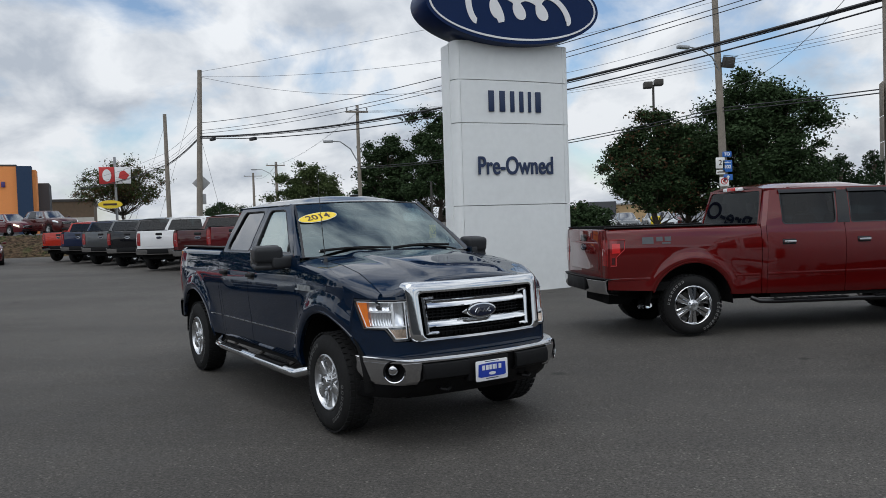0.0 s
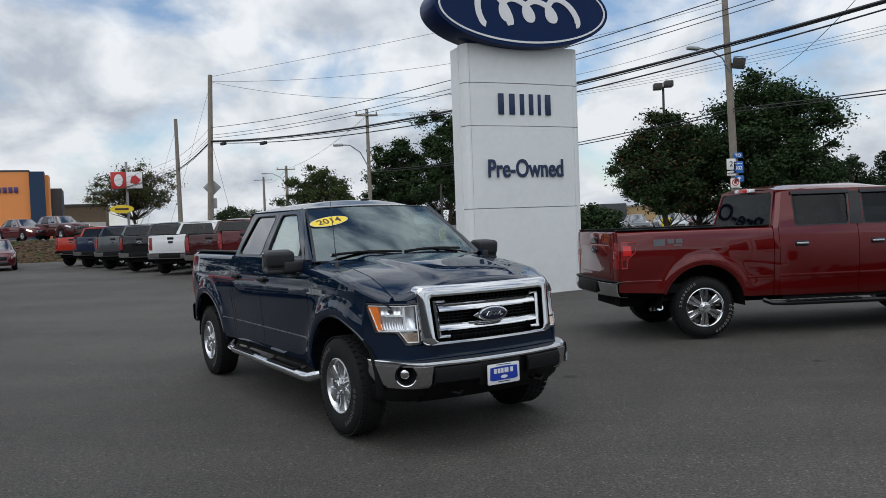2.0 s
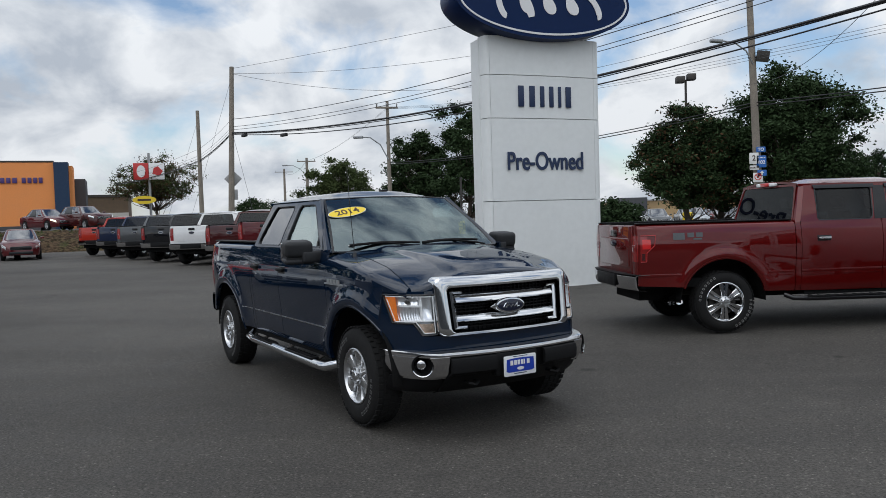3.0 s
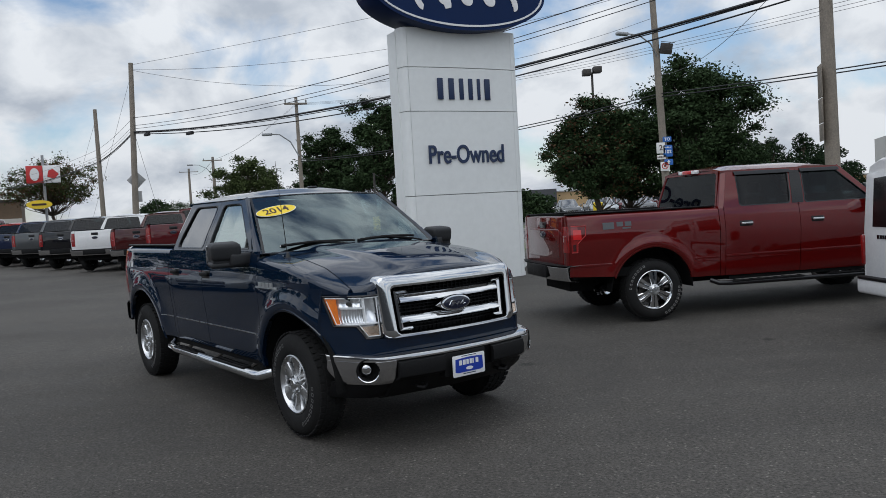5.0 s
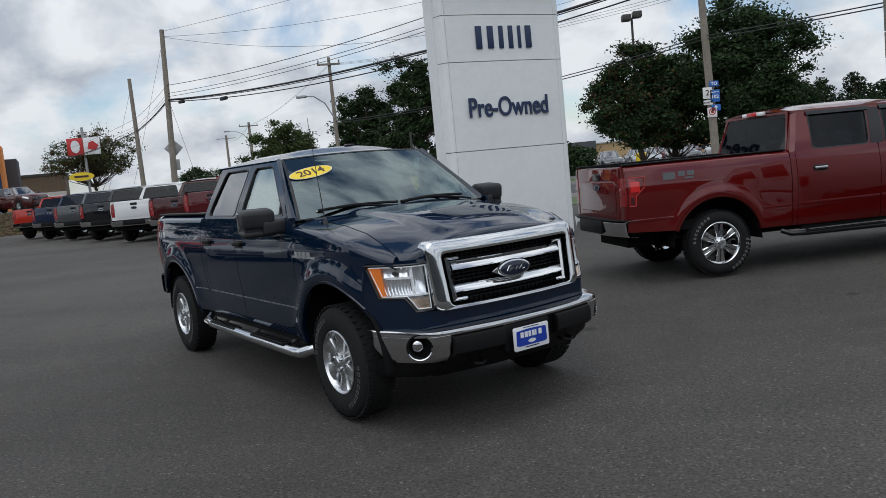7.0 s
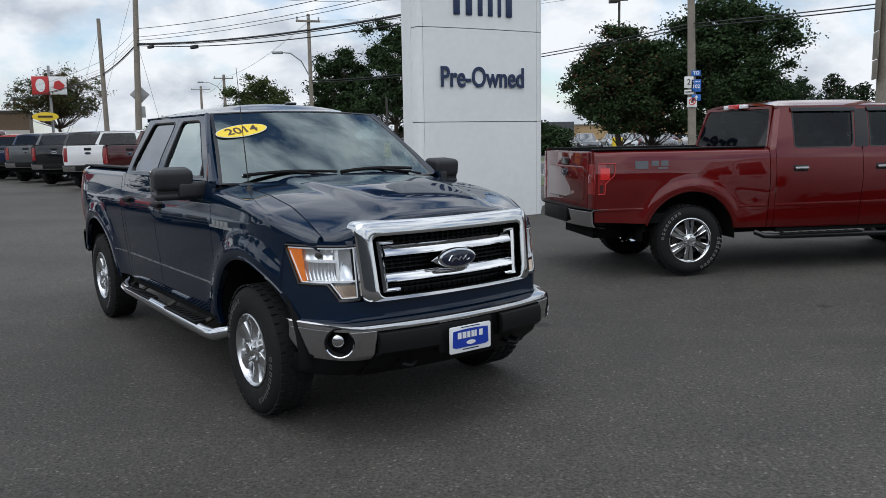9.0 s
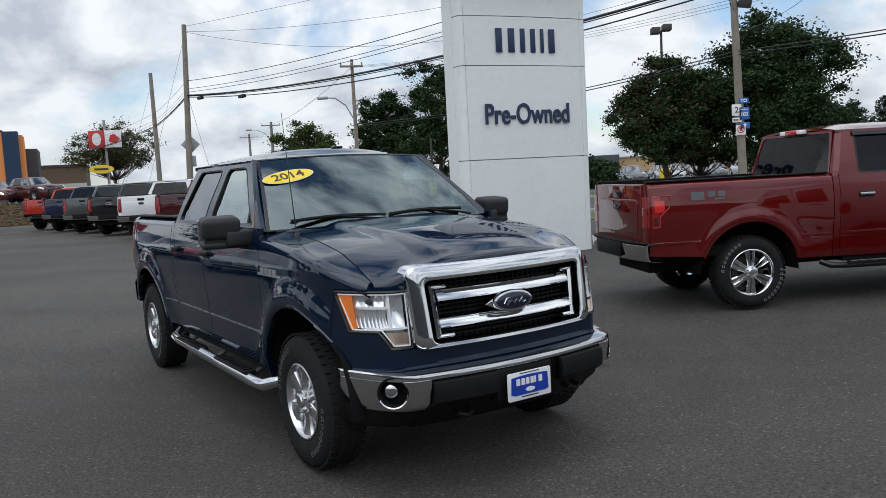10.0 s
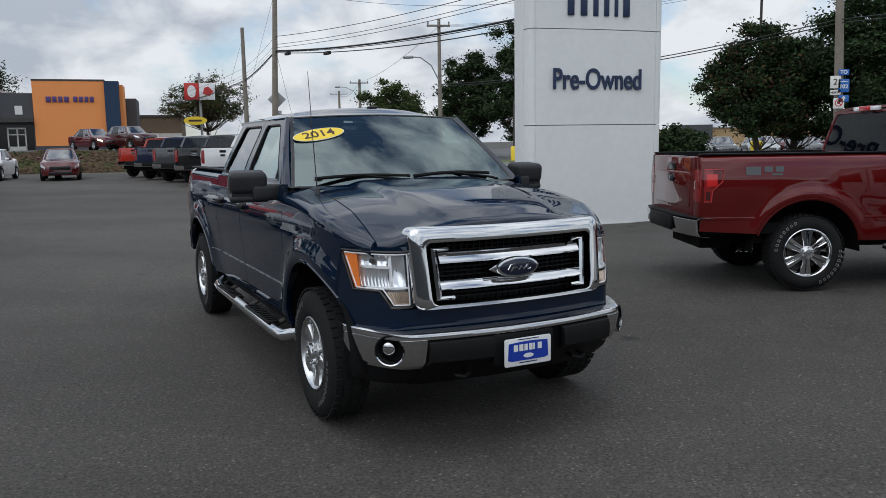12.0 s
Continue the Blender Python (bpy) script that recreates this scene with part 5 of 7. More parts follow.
# ---- sign tower ----
TW_A = radians(28)
tower_m = Matrix.Translation((0.66, 16.98, g(0.6, 17.0) - 0.03)) @ Matrix.Rotation(TW_A, 4, "Z")
tower = empty("sign_tower", tower_m, "tall white panelled dealer sign tower with a blue oval on top", "sign tower")
TW_PLAN = [(-1.24, 0.26), (-1.12, 0.0), (1.36, 0.0), (1.56, 0.26)]
seams = [0.02, 2.05, 3.78, 4.68, 5.49]
for z0, z1 in zip(seams, seams[1:]):
    z0, z1 = z0 - 0.15 + (0.15 if z0 < 0.1 else 0.007), z1 - 0.15 - 0.007
    for nm, (a, b) in (("centre_panel", (1, 2)), ("wing_panel", (0, 1)), ("wing_panel", (2, 3))):
        p, q = Vector(TW_PLAN[a]), Vector(TW_PLAN[b])
        d = (q - p).normalized()
        p, q = p + d * 0.004, q - d * 0.004
        bow = 0.05 if nm == "centre_panel" else 0.0
        rows = []
        for k in range(9):
            c = p.lerp(q, k / 8)
            if nm == "wing_panel":
                ctl = Vector((TW_PLAN[0][0] if a == 0 else TW_PLAN[3][0], 0.0))
                t = k / 8
                c = p * (1 - t) ** 2 + ctl * 2 * t * (1 - t) + q * t * t
            rows.append([(c.x, c.y - bow * (1 - (2 * k / 8 - 1) ** 2), z) for z in (z0, z0 + 0.006, (z0 + z1) / 2, z1 - 0.006, z1)])
        bm = bmesh.new()
        slab(bm, rows, (0, 0.05, 0))
        part(nm, bm, M["white_sheet"], tower)
bm = bmesh.new()
prism(bm, [(-1.18, 0.30), (-1.06, 0.06), (1.30, 0.06), (1.50, 0.30), (1.50, 0.62), (-1.18, 0.62)], 0.0, 5.3, "xy")
part("core", bm, M["sign_back"], tower)
bm = bmesh.new()
prism(bm, [(-1.25, 0.62), (-1.25, 0.262), (-1.23, 0.262), (-1.23, 0.62)], 0.0, 5.3, "xy")
part("side_sheet", bm, M["white_sheet"], tower)
bm = bmesh.new()
prism(bm, [(1.57, 0.62), (1.57, 0.262), (1.55, 0.262), (1.55, 0.62)], 0.0, 5.3, "xy")
part("side_sheet", bm, M["white_sheet"], tower)
bm = bmesh.new()
prism(bm, [(-1.25, 0.62), (-1.25, 0.66), (1.57, 0.66), (1.57, 0.62)], 0.0, 5.3, "xy")
part("back_sheet", bm, M["white_sheet"], tower)
bm = bmesh.new()
box(bm, -1.55, 1.55, -0.10, 0.75, -0.12, 0.035, 0.01)
part("footing", bm, M["concrete"], tower)
# name of the dealer, as plain upright bars
for x, w in ((-0.44, 0.13), (-0.18, 0.13), (0.06, 0.10), (0.28, 0.10), (0.48, 0.07), (0.69, 0.13)):
    bm = bmesh.new()
    box(bm, x - w / 2, x + w / 2, -0.078, -0.045, 3.87, 4.31, 0.010)
    part("name_bar", bm, M["letter_blue"], tower, "dark blue raised bar of the sign")
lettering("lettering", "Pre-Owned", 0.53, M["letter_blue"], tower, pose(0.115, -0.062, 2.715, 90, 0, 0), 0.03, "dark blue raised words Pre-Owned", bold=0.008, squeeze=0.735)
# oval
bm = bmesh.new()
OZ, OA, OB = 6.04, 2.04, 0.80
prism(bm, ellipse(0.05, OZ, OA, OB, 72), -0.34, 0.50, "xz", 0.03)
oval = part("oval_sign", bm, M["sign_blue"], tower, "deep blue oval sign box with a white inner line")
bm = bmesh.new()
prism(bm, ellipse(0.05, OZ, OA - 0.005, OB - 0.005, 72), -0.35, -0.335, "xz")
part("oval_face", bm, M["sign_blue"], oval)
bm = bmesh.new()
grid(bm, [[(p[0], y, p[1]) for p in ellipse(0.05, OZ, OA - d, OB - d, 72)] for d, y in ((0.075, -0.348), (0.075, -0.362), (0.115, -0.362), (0.115, -0.348))], close_v=True)
part("white_line", bm, M["white"], oval)
bm = bmesh.new()
pts = []
for k in range(181):
    t = k / 180
    w = 2 * math.pi * 4.0 * t
    amp = lerp(1.15, 0.85, t) * (0.30 if t < 0.24 or t > 0.80 else 0.20)
    pts.append(Vector((lerp(-1.05, 1.12, t) - 0.19 * math.sin(w) + 0.35 * amp * math.cos(w), -0.02 - amp * math.cos(w))))
rows = []
for i, p in enumerate(pts):
    d = (pts[min(180, i + 1)] - pts[max(0, i - 1)]).normalized()
    nrm = Vector((-d.y, d.x)) * (0.050 + 0.018 * abs(d.y))
    y = -0.356 - 0.012 * i / 180
    rows.append([(0.06 + p.x + nrm.x * q, y, OZ - 0.02 + p.y + nrm.y * q) for q in (-1, 1)])
slab(bm, rows, (0, 0.012, 0))
part("white_script_stroke", bm, M["white"], oval, "flowing white stroke across the oval")

# ---- the two near pickups ----
blue = pickup(pose(-0.222, 6.984, 0.0, 0, 0, -52.05), "navy", "dark navy blue four-door pickup truck with a chrome grille", tail=-4.42)
red_truck = pickup(pose(6.97, 12.764, 0.05, 0, 0, 12.0), "red", "glossy ruby red four-door pickup truck seen from the rear side", tail=-5.39, RZ=1.98, cx=-0.45, rim="seven", visors=True, front=True, ra=-4.21, bs=-1.95, pil=0.12, rh=-2.80, rw=-2.875, rwt=0.02, side="smoked", back="smoked", tw=0.80, bw=0.11, fh=0.27)


# ---- extras on the navy pickup ----
bm = bmesh.new()
PX, PY = 1.045, -0.035
prism(bm, rounded(-0.155, 0.155, 0.462, 0.622, 0.012), PX, PX + 0.008, "yz", 0.002)
bmesh.ops.translate(bm, vec=(0, PY, 0), verts=bm.verts)
pl_ob = part("dealer_plate", bm, M["white"], blue, "white and blue dealer plate on the bumper")
bm = bmesh.new()
top = [(y, 0.603 + 0.006 * math.sin(math.pi * (y + 0.13) / 0.26)) for y in (lerp(-0.13, 0.13, k / 12) for k in range(13))]
prism(bm, [(-0.135, 0.50), (-0.11, 0.492), (0.11, 0.492), (0.135, 0.50), *[(y, z - 0.008) for y, z in reversed(top)]], PX + 0.007, PX + 0.0105, "yz")
bmesh.ops.translate(bm, vec=(0, PY, 0), verts=bm.verts)
part("plate_field", bm, M["plate_blue"], pl_ob)
bm = bmesh.new()
for y, w in ((-0.098, 0.026), (-0.062, 0.026), (-0.028, 0.022), (0.004, 0.022), (0.031, 0.011), (0.062, 0.026)):
    prism(bm, [(y, 0.548), (y + w, 0.548), (y + w, 0.585), (y, 0.585)], PX + 0.010, PX + 0.013, "yz")
bmesh.ops.translate(bm, vec=(0, PY, 0), verts=bm.verts)
part("plate_bars", bm, M["white"], pl_ob)
bm = bmesh.new()
prism(bm, ellipse(0, 0.518, 0.034, 0.013, 24), PX + 0.010, PX + 0.0125, "yz")
bmesh.ops.translate(bm, vec=(0, PY, 0), verts=bm.verts)
part("plate_oval", bm, M["white"], pl_ob)
bm = bmesh.new()
prism(bm, [(-0.06, 0.477), (0.06, 0.477), (0.06, 0.483), (-0.06, 0.483)], PX + 0.007, PX + 0.0095, "yz")
prism(bm, [(-0.07, 0.611), (0.07, 0.611), (0.07, 0.616), (-0.07, 0.616)], PX + 0.007, PX + 0.0095, "yz")
bmesh.ops.translate(bm, vec=(0, PY, 0), verts=bm.verts)
part("plate_small_print", bm, M["sign_blue"], pl_ob)

# oval year sticker on the windscreen
def on_screen(v, t):
    """A frame on the glass: x to the driver, y up the glass, z out."""
    p = screen_at(v, t)
    wy = (screen_at(v + 0.02, t) - screen_at(v - 0.02, t)).normalized()
    wz = (screen_at(v, t + 0.02) - screen_at(v, t - 0.02)).normalized()
    n = wy.cross(wz).normalized()
    return Matrix(((wy.x, wz.x, n.x, p.x), (wy.y, wz.y, n.y, p.y), (wy.z, wz.z, n.z, p.z), (0, 0, 0, 1)))


stick = on_screen(-0.735, 0.70) @ Matrix.Rotation(radians(13), 4, "Z")
for nm, grow, lift, mt, lab in (("year_sticker", 0.0, 0.006, "yellow", "yellow oval sticker reading 2014 on the windscreen"), ("sticker_edge", 0.006, 0.004, "road_white", "")):
    bm = bmesh.new()
    prism(bm, ellipse(0, 0, 0.192 + grow, 0.070 + grow, 40), 0.0, 0.002, "xy")
    bmesh.ops.transform(bm, matrix=stick @ Matrix.Translation((0, 0, lift)), verts=bm.verts)
    if nm == "year_sticker":
        st = part(nm, bm, M[mt], blue, lab)
    else:
        part(nm, bm, M[mt], st)
lettering("year", "2014", 0.112, M["brown_ink"], st, stick @ Matrix.Translation((0, 0.0, 0.0095)), 0.002, bold=0.0015, squeeze=1.1)
bm = bmesh.new()
prism(bm, ellipse(0, 0, 0.030, 0.013, 20), 0.0, 0.002, "xy")
bmesh.ops.transform(bm, matrix=on_screen(-0.80, 0.10) @ Matrix.Translation((0, 0, 0.005)), verts=bm.verts)
part("small_sticker", bm, M["light_wall"], blue, "small pale sticker low on the windscreen")
# wipers, aerial, roof marker
for y0, y1 in ((-0.74, -0.05), (-0.02, 0.64)):
    bm = bmesh.new()
    pts = []
    for k in range(11):
        t = k / 10
        yy = lerp(y0, y1, t)
        pts.append((-0.46 - 0.10 * (yy / 0.86) ** 2 - 0.025 * math.sin(math.pi * t) - 0.01 * t, yy, 1.487 + 0.014 * math.sin(math.pi * t)))
    tube(bm, pts, 0.013, 6)
    tube(bm, [pts[5], (-0.44, lerp(y0, y1, 0.9), 1.465), (-0.42, y1 + 0.02, 1.445)], 0.009, 6)
    part("wiper", bm, M["plastic"], blue, "black windscreen wiper")
bm = bmesh.new()
tube(bm, [(-0.30, -0.80, 1.395), (-0.30, -0.80, 1.43), (-0.31, -0.80, 1.44)], [0.024, 0.014, 0.006], 8)
tube(bm, [(-0.31, -0.80, 1.43), (-0.36, -0.80, 1.75), (-0.42, -0.80, 2.20)], [0.004, 0.0032, 0.002], 5)
part("aerial", bm, M["trim"], blue, "thin black whip aerial")
bm = bmesh.new()
box(bm, -1.36, -1.29, -0.02, 0.06, 2.0, 2.022, 0.01)
part("roof_marker", bm, M["trim"], blue)
# off-road decal on the bed side: plain pale bars
AXLES[1] = -3.68
bm = bmesh.new()
for k, (a, b) in enumerate(((-4.28, -4.20), (-4.17, -4.10), (-4.07, -3.99))):
    rows = [[(x, -(half(x, z, -4.42) + 0.003), z) for z in (1.25, 1.28, 1.31)] for x in (a, (a + b) / 2, b)]
    slab(bm, rows, (0, 0.003, 0))
part("bed_decal", bm, M["silver"], blue, "grey bars of a decal")

# red pickup: decal bars, black bed cover edge, white film on the tailgate
RT = -5.39
AXLES[1] = -4.21
bm = bmesh.new()
for a, b, z0, z1 in ((-4.92, -4.76, 1.27, 1.36), (-4.72, -4.63, 1.30, 1.36), (-4.60, -4.51, 1.30, 1.36), (-4.64, -4.52, 1.265, 1.285)):
    rows = [[(x, -(half(x, z, RT) + 0.004), z) for z in (z0, (z0 + z1) / 2, z1)] for x in (a, (a + b) / 2, b)]
    slab(bm, rows, (0, 0.004, 0))
part("bed_decal", bm, M["steel_grey"], red_truck, "dark grey bars of a decal")

# ---- row of pickups along the road edge ----
ROW = ["maroon pickup truck with its tailgate shut", "white pickup truck with its tailgate shut", "black pickup truck with its tailgate shut", "grey pickup truck with its tailgate shut",
       "dark blue pickup truck with its tailgate shut", "bright red pickup truck at the end of the row"]
for k, (col, text) in enumerate(zip(("maroon", "white_paint", "black_paint", "steel_grey", "dark_blue", "bright_red"), ROW)):
    tx, ty = (-9.7, 24.6) if k == 0 else (-11.9 - 2.33 * (k - 1), 26.6 + 2.4 * (k - 1))
    pickup(pose(tx + 0.84, ty + 4.57, g(tx, ty + 1.5) + 0.02, 0, 0, 83) @ Matrix.Scale(0.95, 4), col, text, "row of parked pickups", tail=-4.6, letters=False, detail=False, front=False, side="smoked", back="smoked")
pickup(pose(-7.6, 29.2, g(-8, 27) + 0.02, 0, 0, 83), "wine", "dark red pickup truck in the row by the road", "row of parked pickups", tail=-4.6, letters=False, detail=False, front=False, side="smoked", back="smoked")



# ---- cars ----
def car(m, colour, label, L=4.6, W=1.80, H=1.46, group="", suv=False, grille="bars", lit=False):
    """A parked car; origin on the ground at its middle, x ahead."""
    c = empty("car", m, label, "car", group)
    P = M[colour]
    hx = L / 2
    fa, ra = hx - 0.88, -hx + 0.92
    nose = 0.78 if not suv else 0.95
    belt = 0.93 if not suv else 1.05

    def zt(x):
        return pl(x, (-hx, belt - 0.12), (-hx + 0.12, belt + 0.02), (-hx + 0.7, belt + 0.08), (0.0, belt + 0.02), (hx - 1.35, belt + 0.02), (hx - 0.5, nose + 0.08), (hx - 0.12, nose - 0.04), (hx, nose - 0.2))

    def hw(x):
        return W / 2 * pl(x, (-hx, 0.74), (-hx + 0.15, 0.88), (-hx + 0.6, 0.97), (0, 1.0), (hx - 0.9, 0.985), (hx - 0.35, 0.90), (hx - 0.08, 0.72), (hx, 0.55))

    def zb(x):
        z = pl(x, (-hx, 0.36), (-hx + 0.3, 0.24), (hx - 0.3, 0.20), (hx, 0.26))
        for a in (fa, ra):
            d = abs(x - a)
            if d < 0.37:
                z = max(z, 0.31 + math.sqrt(0.37 ** 2 - d * d))
        return z
    xs = sorted(set([round(lerp(-hx, hx, k / 22), 3) for k in range(23)] + [round(a + 0.371 * math.cos(math.pi * k / 10), 3) for a in (fa, ra) for k in range(11)]))
    bm = bmesh.new()
    rows = []
    for x in xs:
        w, b, t = hw(x), zb(x), zt(x)
        sec = [(0.93, b), (0.985, lerp(b, t, 0.2)), (1.0, lerp(b, t, 0.5)), (0.985, lerp(b, t, 0.76)), (0.93, t - 0.045), (0.84, t - 0.008), (0.5, t + 0.022), (0, t + 0.032)]
        rows.append([(x, -w * a, z) for a, z in sec] + [(x, w * a, z) for a, z in sec[-2::-1]])
    vv = grid(bm, rows)
    bm.faces.new(vv[0])
    bm.faces.new(vv[-1])
    body = part("body", bm, P, c)
    # greenhouse
    f0, f1 = (hx - 1.30, hx - 2.05) if not suv else (hx - 1.35, hx - 1.95)
    r1, r0 = (-hx + 1.25, -hx + 0.55) if not suv else (-hx + 0.55, -hx + 0.12)
    bw, tw = W / 2 * 0.90, W / 2 * 0.68
    bz, tz = belt + 0.02, H - 0.04
    angs = [0, 10, 20, 28, 33, 40, 47, 54, 65, 76, 87, 94, 104, 115, 125, 131, 138, 145, 152, 160, 170, 180]
    angs = angs + [360 - q for q in angs[-2:0:-1]]

    def shell(t, deg, off=0.0, shrink=1.0):
        """A point of the cabin's skin at height t (0 to 1) and angle from straight ahead."""
        fx, rx = lerp(f0, f1, t ** 0.92), lerp(r0, r1, t ** 0.92)
        hw_ = lerp(bw, tw, t ** 1.25) + off
        ca, sa = math.cos(radians(deg)), math.sin(radians(deg))
        p = lambda v: math.copysign(abs(v) ** 0.42, v)
        cxx, lx = (fx + rx) / 2, (fx - rx) / 2 + off
        return Vector((cxx + lx * p(ca) * shrink, hw_ * p(sa) * shrink, lerp(bz - 0.03, tz, t)))
    bm = bmesh.new()
    grid(bm, [[shell(k / 6, q) for q in angs] for k in range(7)], close_v=True)
    part("glasshouse", bm, M["tint"], c, "tinted windows")
    bm = bmesh.new()
    rows = [[shell(1.0, q, 0.012, sh) + Vector((0, 0, dz)) for q in angs] for sh, dz in ((1.0, -0.045), (1.0, -0.01), (0.97, 0.014), (0.86, 0.034), (0.6, 0.046), (0.3, 0.05), (0.02, 0.051))]
    grid(bm, rows, close_v=True)
    part("roof", bm, P, c)
    for lo_, hi_, mt in ((33, 47, P), (87, 94, M["trim"]), (131, 152, P)):
        for sg in (1, -1):
            bm = bmesh.new()
            cols = [q for q in angs if lo_ <= q <= hi_]
            slab(bm, [[shell(k / 6, sg * q, 0.008) for q in cols] for k in range(7)], (0, 0, -0.006))
            part("pillar", bm, mt, c)
    for s in (-1, 1):
        bm = bmesh.new()
        box(bm, -0.06, 0.08, -0.085, 0.085, -0.05, 0.05, 0.035, 3, m=pose(f0 - 0.28, s * (W / 2 + 0.05), belt + 0.08))
        part("door_mirror", bm, P, c)
        bm = bmesh.new()
        rows = []
        for k in range(7):
            x = lerp(hx - 0.46, hx - 0.085, k / 6)
            rows.append([(x + 0.01, s * (hw(x) * q + 0.006), zt(x) - d) for q, d in ((0.985, 0.20 - 0.02 * k / 6), (0.992, 0.15), (0.965, 0.085))])
        slab(bm, rows, (-0.02, -s * 0.02, 0))
        part("headlight", bm, M["lit_lamp"] if lit else M["lamp_chrome"], c, "lit warm headlight" if lit else "clear headlight")
        bm = bmesh.new()
        rows = [[(-hx + d - 0.006, s * hw(-hx + d) * 0.97, z) for z in (belt - 0.22, belt - 0.12, belt - 0.03)] for d in (0.02, 0.08, 0.22)]
        slab(bm, rows, (0.02, -s * 0.02, 0))
        part("tail_lamp", bm, M["red_lens"], c)
        for a in (fa, ra):
            w = new("wheel")
            w.parent = c
            w.matrix_basis = pose(a, s * (W / 2 - 0.015), 0.315) @ (Matrix() if s > 0 else pose(0, 0, 0, 0, 0, 180))
            bm = bmesh.new()
            lathe(bm, [(0.21, -0.19), (0.30, -0.2), (0.318, -0.17), (0.318, -0.03), (0.30, -0.004), (0.22, 0.0), (0.205, -0.02)], 24)
            part("tyre", bm, M["rubber"], w)
            bm = bmesh.new()
            lathe(bm, [(0.21, -0.16), (0.208, -0.012), (0.195, -0.014), (0.185, -0.05), (0.06, -0.06), (0.002, -0.055)], 24)
            for k in range(5):
                box(bm, -0.025, 0.025, -0.05, -0.016, 0.03, 0.2, 0.006, 1, m=pose(0, 0, 0, 0, 72 * k, 0))
            part("rim", bm, M["satin"], w)
            bm = bmesh.new()
            lathe(bm, [(0.355, -0.02), (0.355, -0.30), (0.002, -0.30)], 20)
            part("arch_shadow_liner", bm, M["dark"], c)
    bm = bmesh.new()
    if grille == "split":
        for s in (-1, 1):
            prism(bm, rounded(s * 0.275 - 0.235, s * 0.275 + 0.235, nose - 0.33, nose - 0.09, 0.05), hx - 0.05, hx + 0.012, "yz", 0.01)
        part("grille", bm, M["chrome"], c, "split chrome grille")
        for s in (-1, 1):
            for k in range(12):
                bm = bmesh.new()
                yy = s * 0.275 - 0.20 + 0.40 * k / 11
                box(bm, hx + 0.008, hx + 0.02, yy - 0.006, yy + 0.006, nose - 0.31, nose - 0.11)
                part("grille_rib", bm, M["dark_metal"], c)
    else:
        prism(bm, rounded(-0.44, 0.44, nose - 0.30, nose - 0.13, 0.06), hx - 0.06, hx + 0.010, "yz", 0.01)
        part("grille", bm, M["trim"], c, "dark grille")
        for k in range(3):
            bm = bmesh.new()
            zz = nose - 0.27 + 0.055 * k
            box(bm, hx - 0.02, hx + 0.02, -0.42, 0.42, zz - 0.009, zz + 0.009, 0.004, 1)
            part("grille_bar", bm, M["chrome"] if grille == "bars" else M["trim"], c)
    bm = bmesh.new()
    prism(bm, rounded(-0.49, 0.49, 0.28, 0.41, 0.05), hx - 0.10, hx + 0.008, "yz", 0.01)
    part("lower_intake", bm, M["trim"], c)
    bm = bmesh.new()
    box(bm, -hx + 0.5, hx - 0.6, -W / 2 * 0.86, W / 2 * 0.86, 0.22, 0.62)
    for sx in (-0.75, 0.25):
        for sy in (-0.36, 0.36):
            box(bm, sx - 0.08, sx + 0.08, sy - 0.22, sy + 0.22, 0.6, H - 0.3, 0.05)
    part("cabin", bm, M["interior"], c)
    return c


def front_at(x, y, ang, L, z=None):
    a = radians(ang)
    cx, cy = x - L / 2 * math.cos(a), y - L / 2 * math.sin(a)
    return pose(cx, cy, (g(cx, cy) + 0.004) if z is None else z, 0, 0, ang)


LEFT = "cars along the edge of the lot"
car(front_at(-9.55, 12.40, -14, 4.95), "silver", "pale silver sedan with a split chrome grille", 4.95, 1.86, 1.47, LEFT, grille="split")
car(front_at(-13.09, 15.84, -14, 4.5), "bright_red", "bright red car between two pale sedans", 4.5, 1.78, 1.45, LEFT)
car(front_at(-14.39, 18.16, -14, 4.8), "white_paint", "white sedan with a three-bar chrome grille", 4.8, 1.83, 1.46, LEFT)
car(front_at(-16.25, 20.40, -14, 4.7), "black_paint", "black sedan with a long bonnet", 4.7, 1.85, 1.45, LEFT, grille="dark")
car(front_at(-17.55, 22.63, -14, 4.6), "dark_blue", "dark blue sedan nosed into the row", 4.6, 1.82, 1.43, LEFT, grille="dark")
car(front_at(-22.11, 27.46, -14, 4.9), "white_paint", "white tall car behind the row", 4.9, 1.9, 1.75, LEFT, suv=True)
car(front_at(-26.85, 33.23, -64, 4.5), "white_paint", "white hatchback parked below the earth bank", 4.5, 1.78, 1.47, "", grille="dark")
car(front_at(-23.04, 33.88, -55, 4.5), "wine", "dark red sedan parked below the earth bank", 4.5, 1.75, 1.44, "", grille="dark")
car(pose(-32.6, 50.6, 1.575, 0, 0, -28), "wine", "dark red sedan on the raised lot with lit headlights", 4.6, 1.8, 1.45, "cars on the raised lot", lit=True)
car(pose(-29.6, 50.2, 1.58, 0, 0, -30), "maroon", "maroon utility car on the raised lot", 4.6, 1.85, 1.55, "cars on the raised lot", suv=True)
car(pose(-44.6, 52.2, 1.58, 0, 0, -58), "steel_grey", "dark grey utility car on the raised lot", 4.6, 1.85, 1.68, "cars on the raised lot", suv=True)
car(pose(-49.6, 50.4, 1.58, 0, 0, -58), "wine", "red utility car on the raised lot", 4.6, 1.85, 1.68, "cars on the raised lot", suv=True)

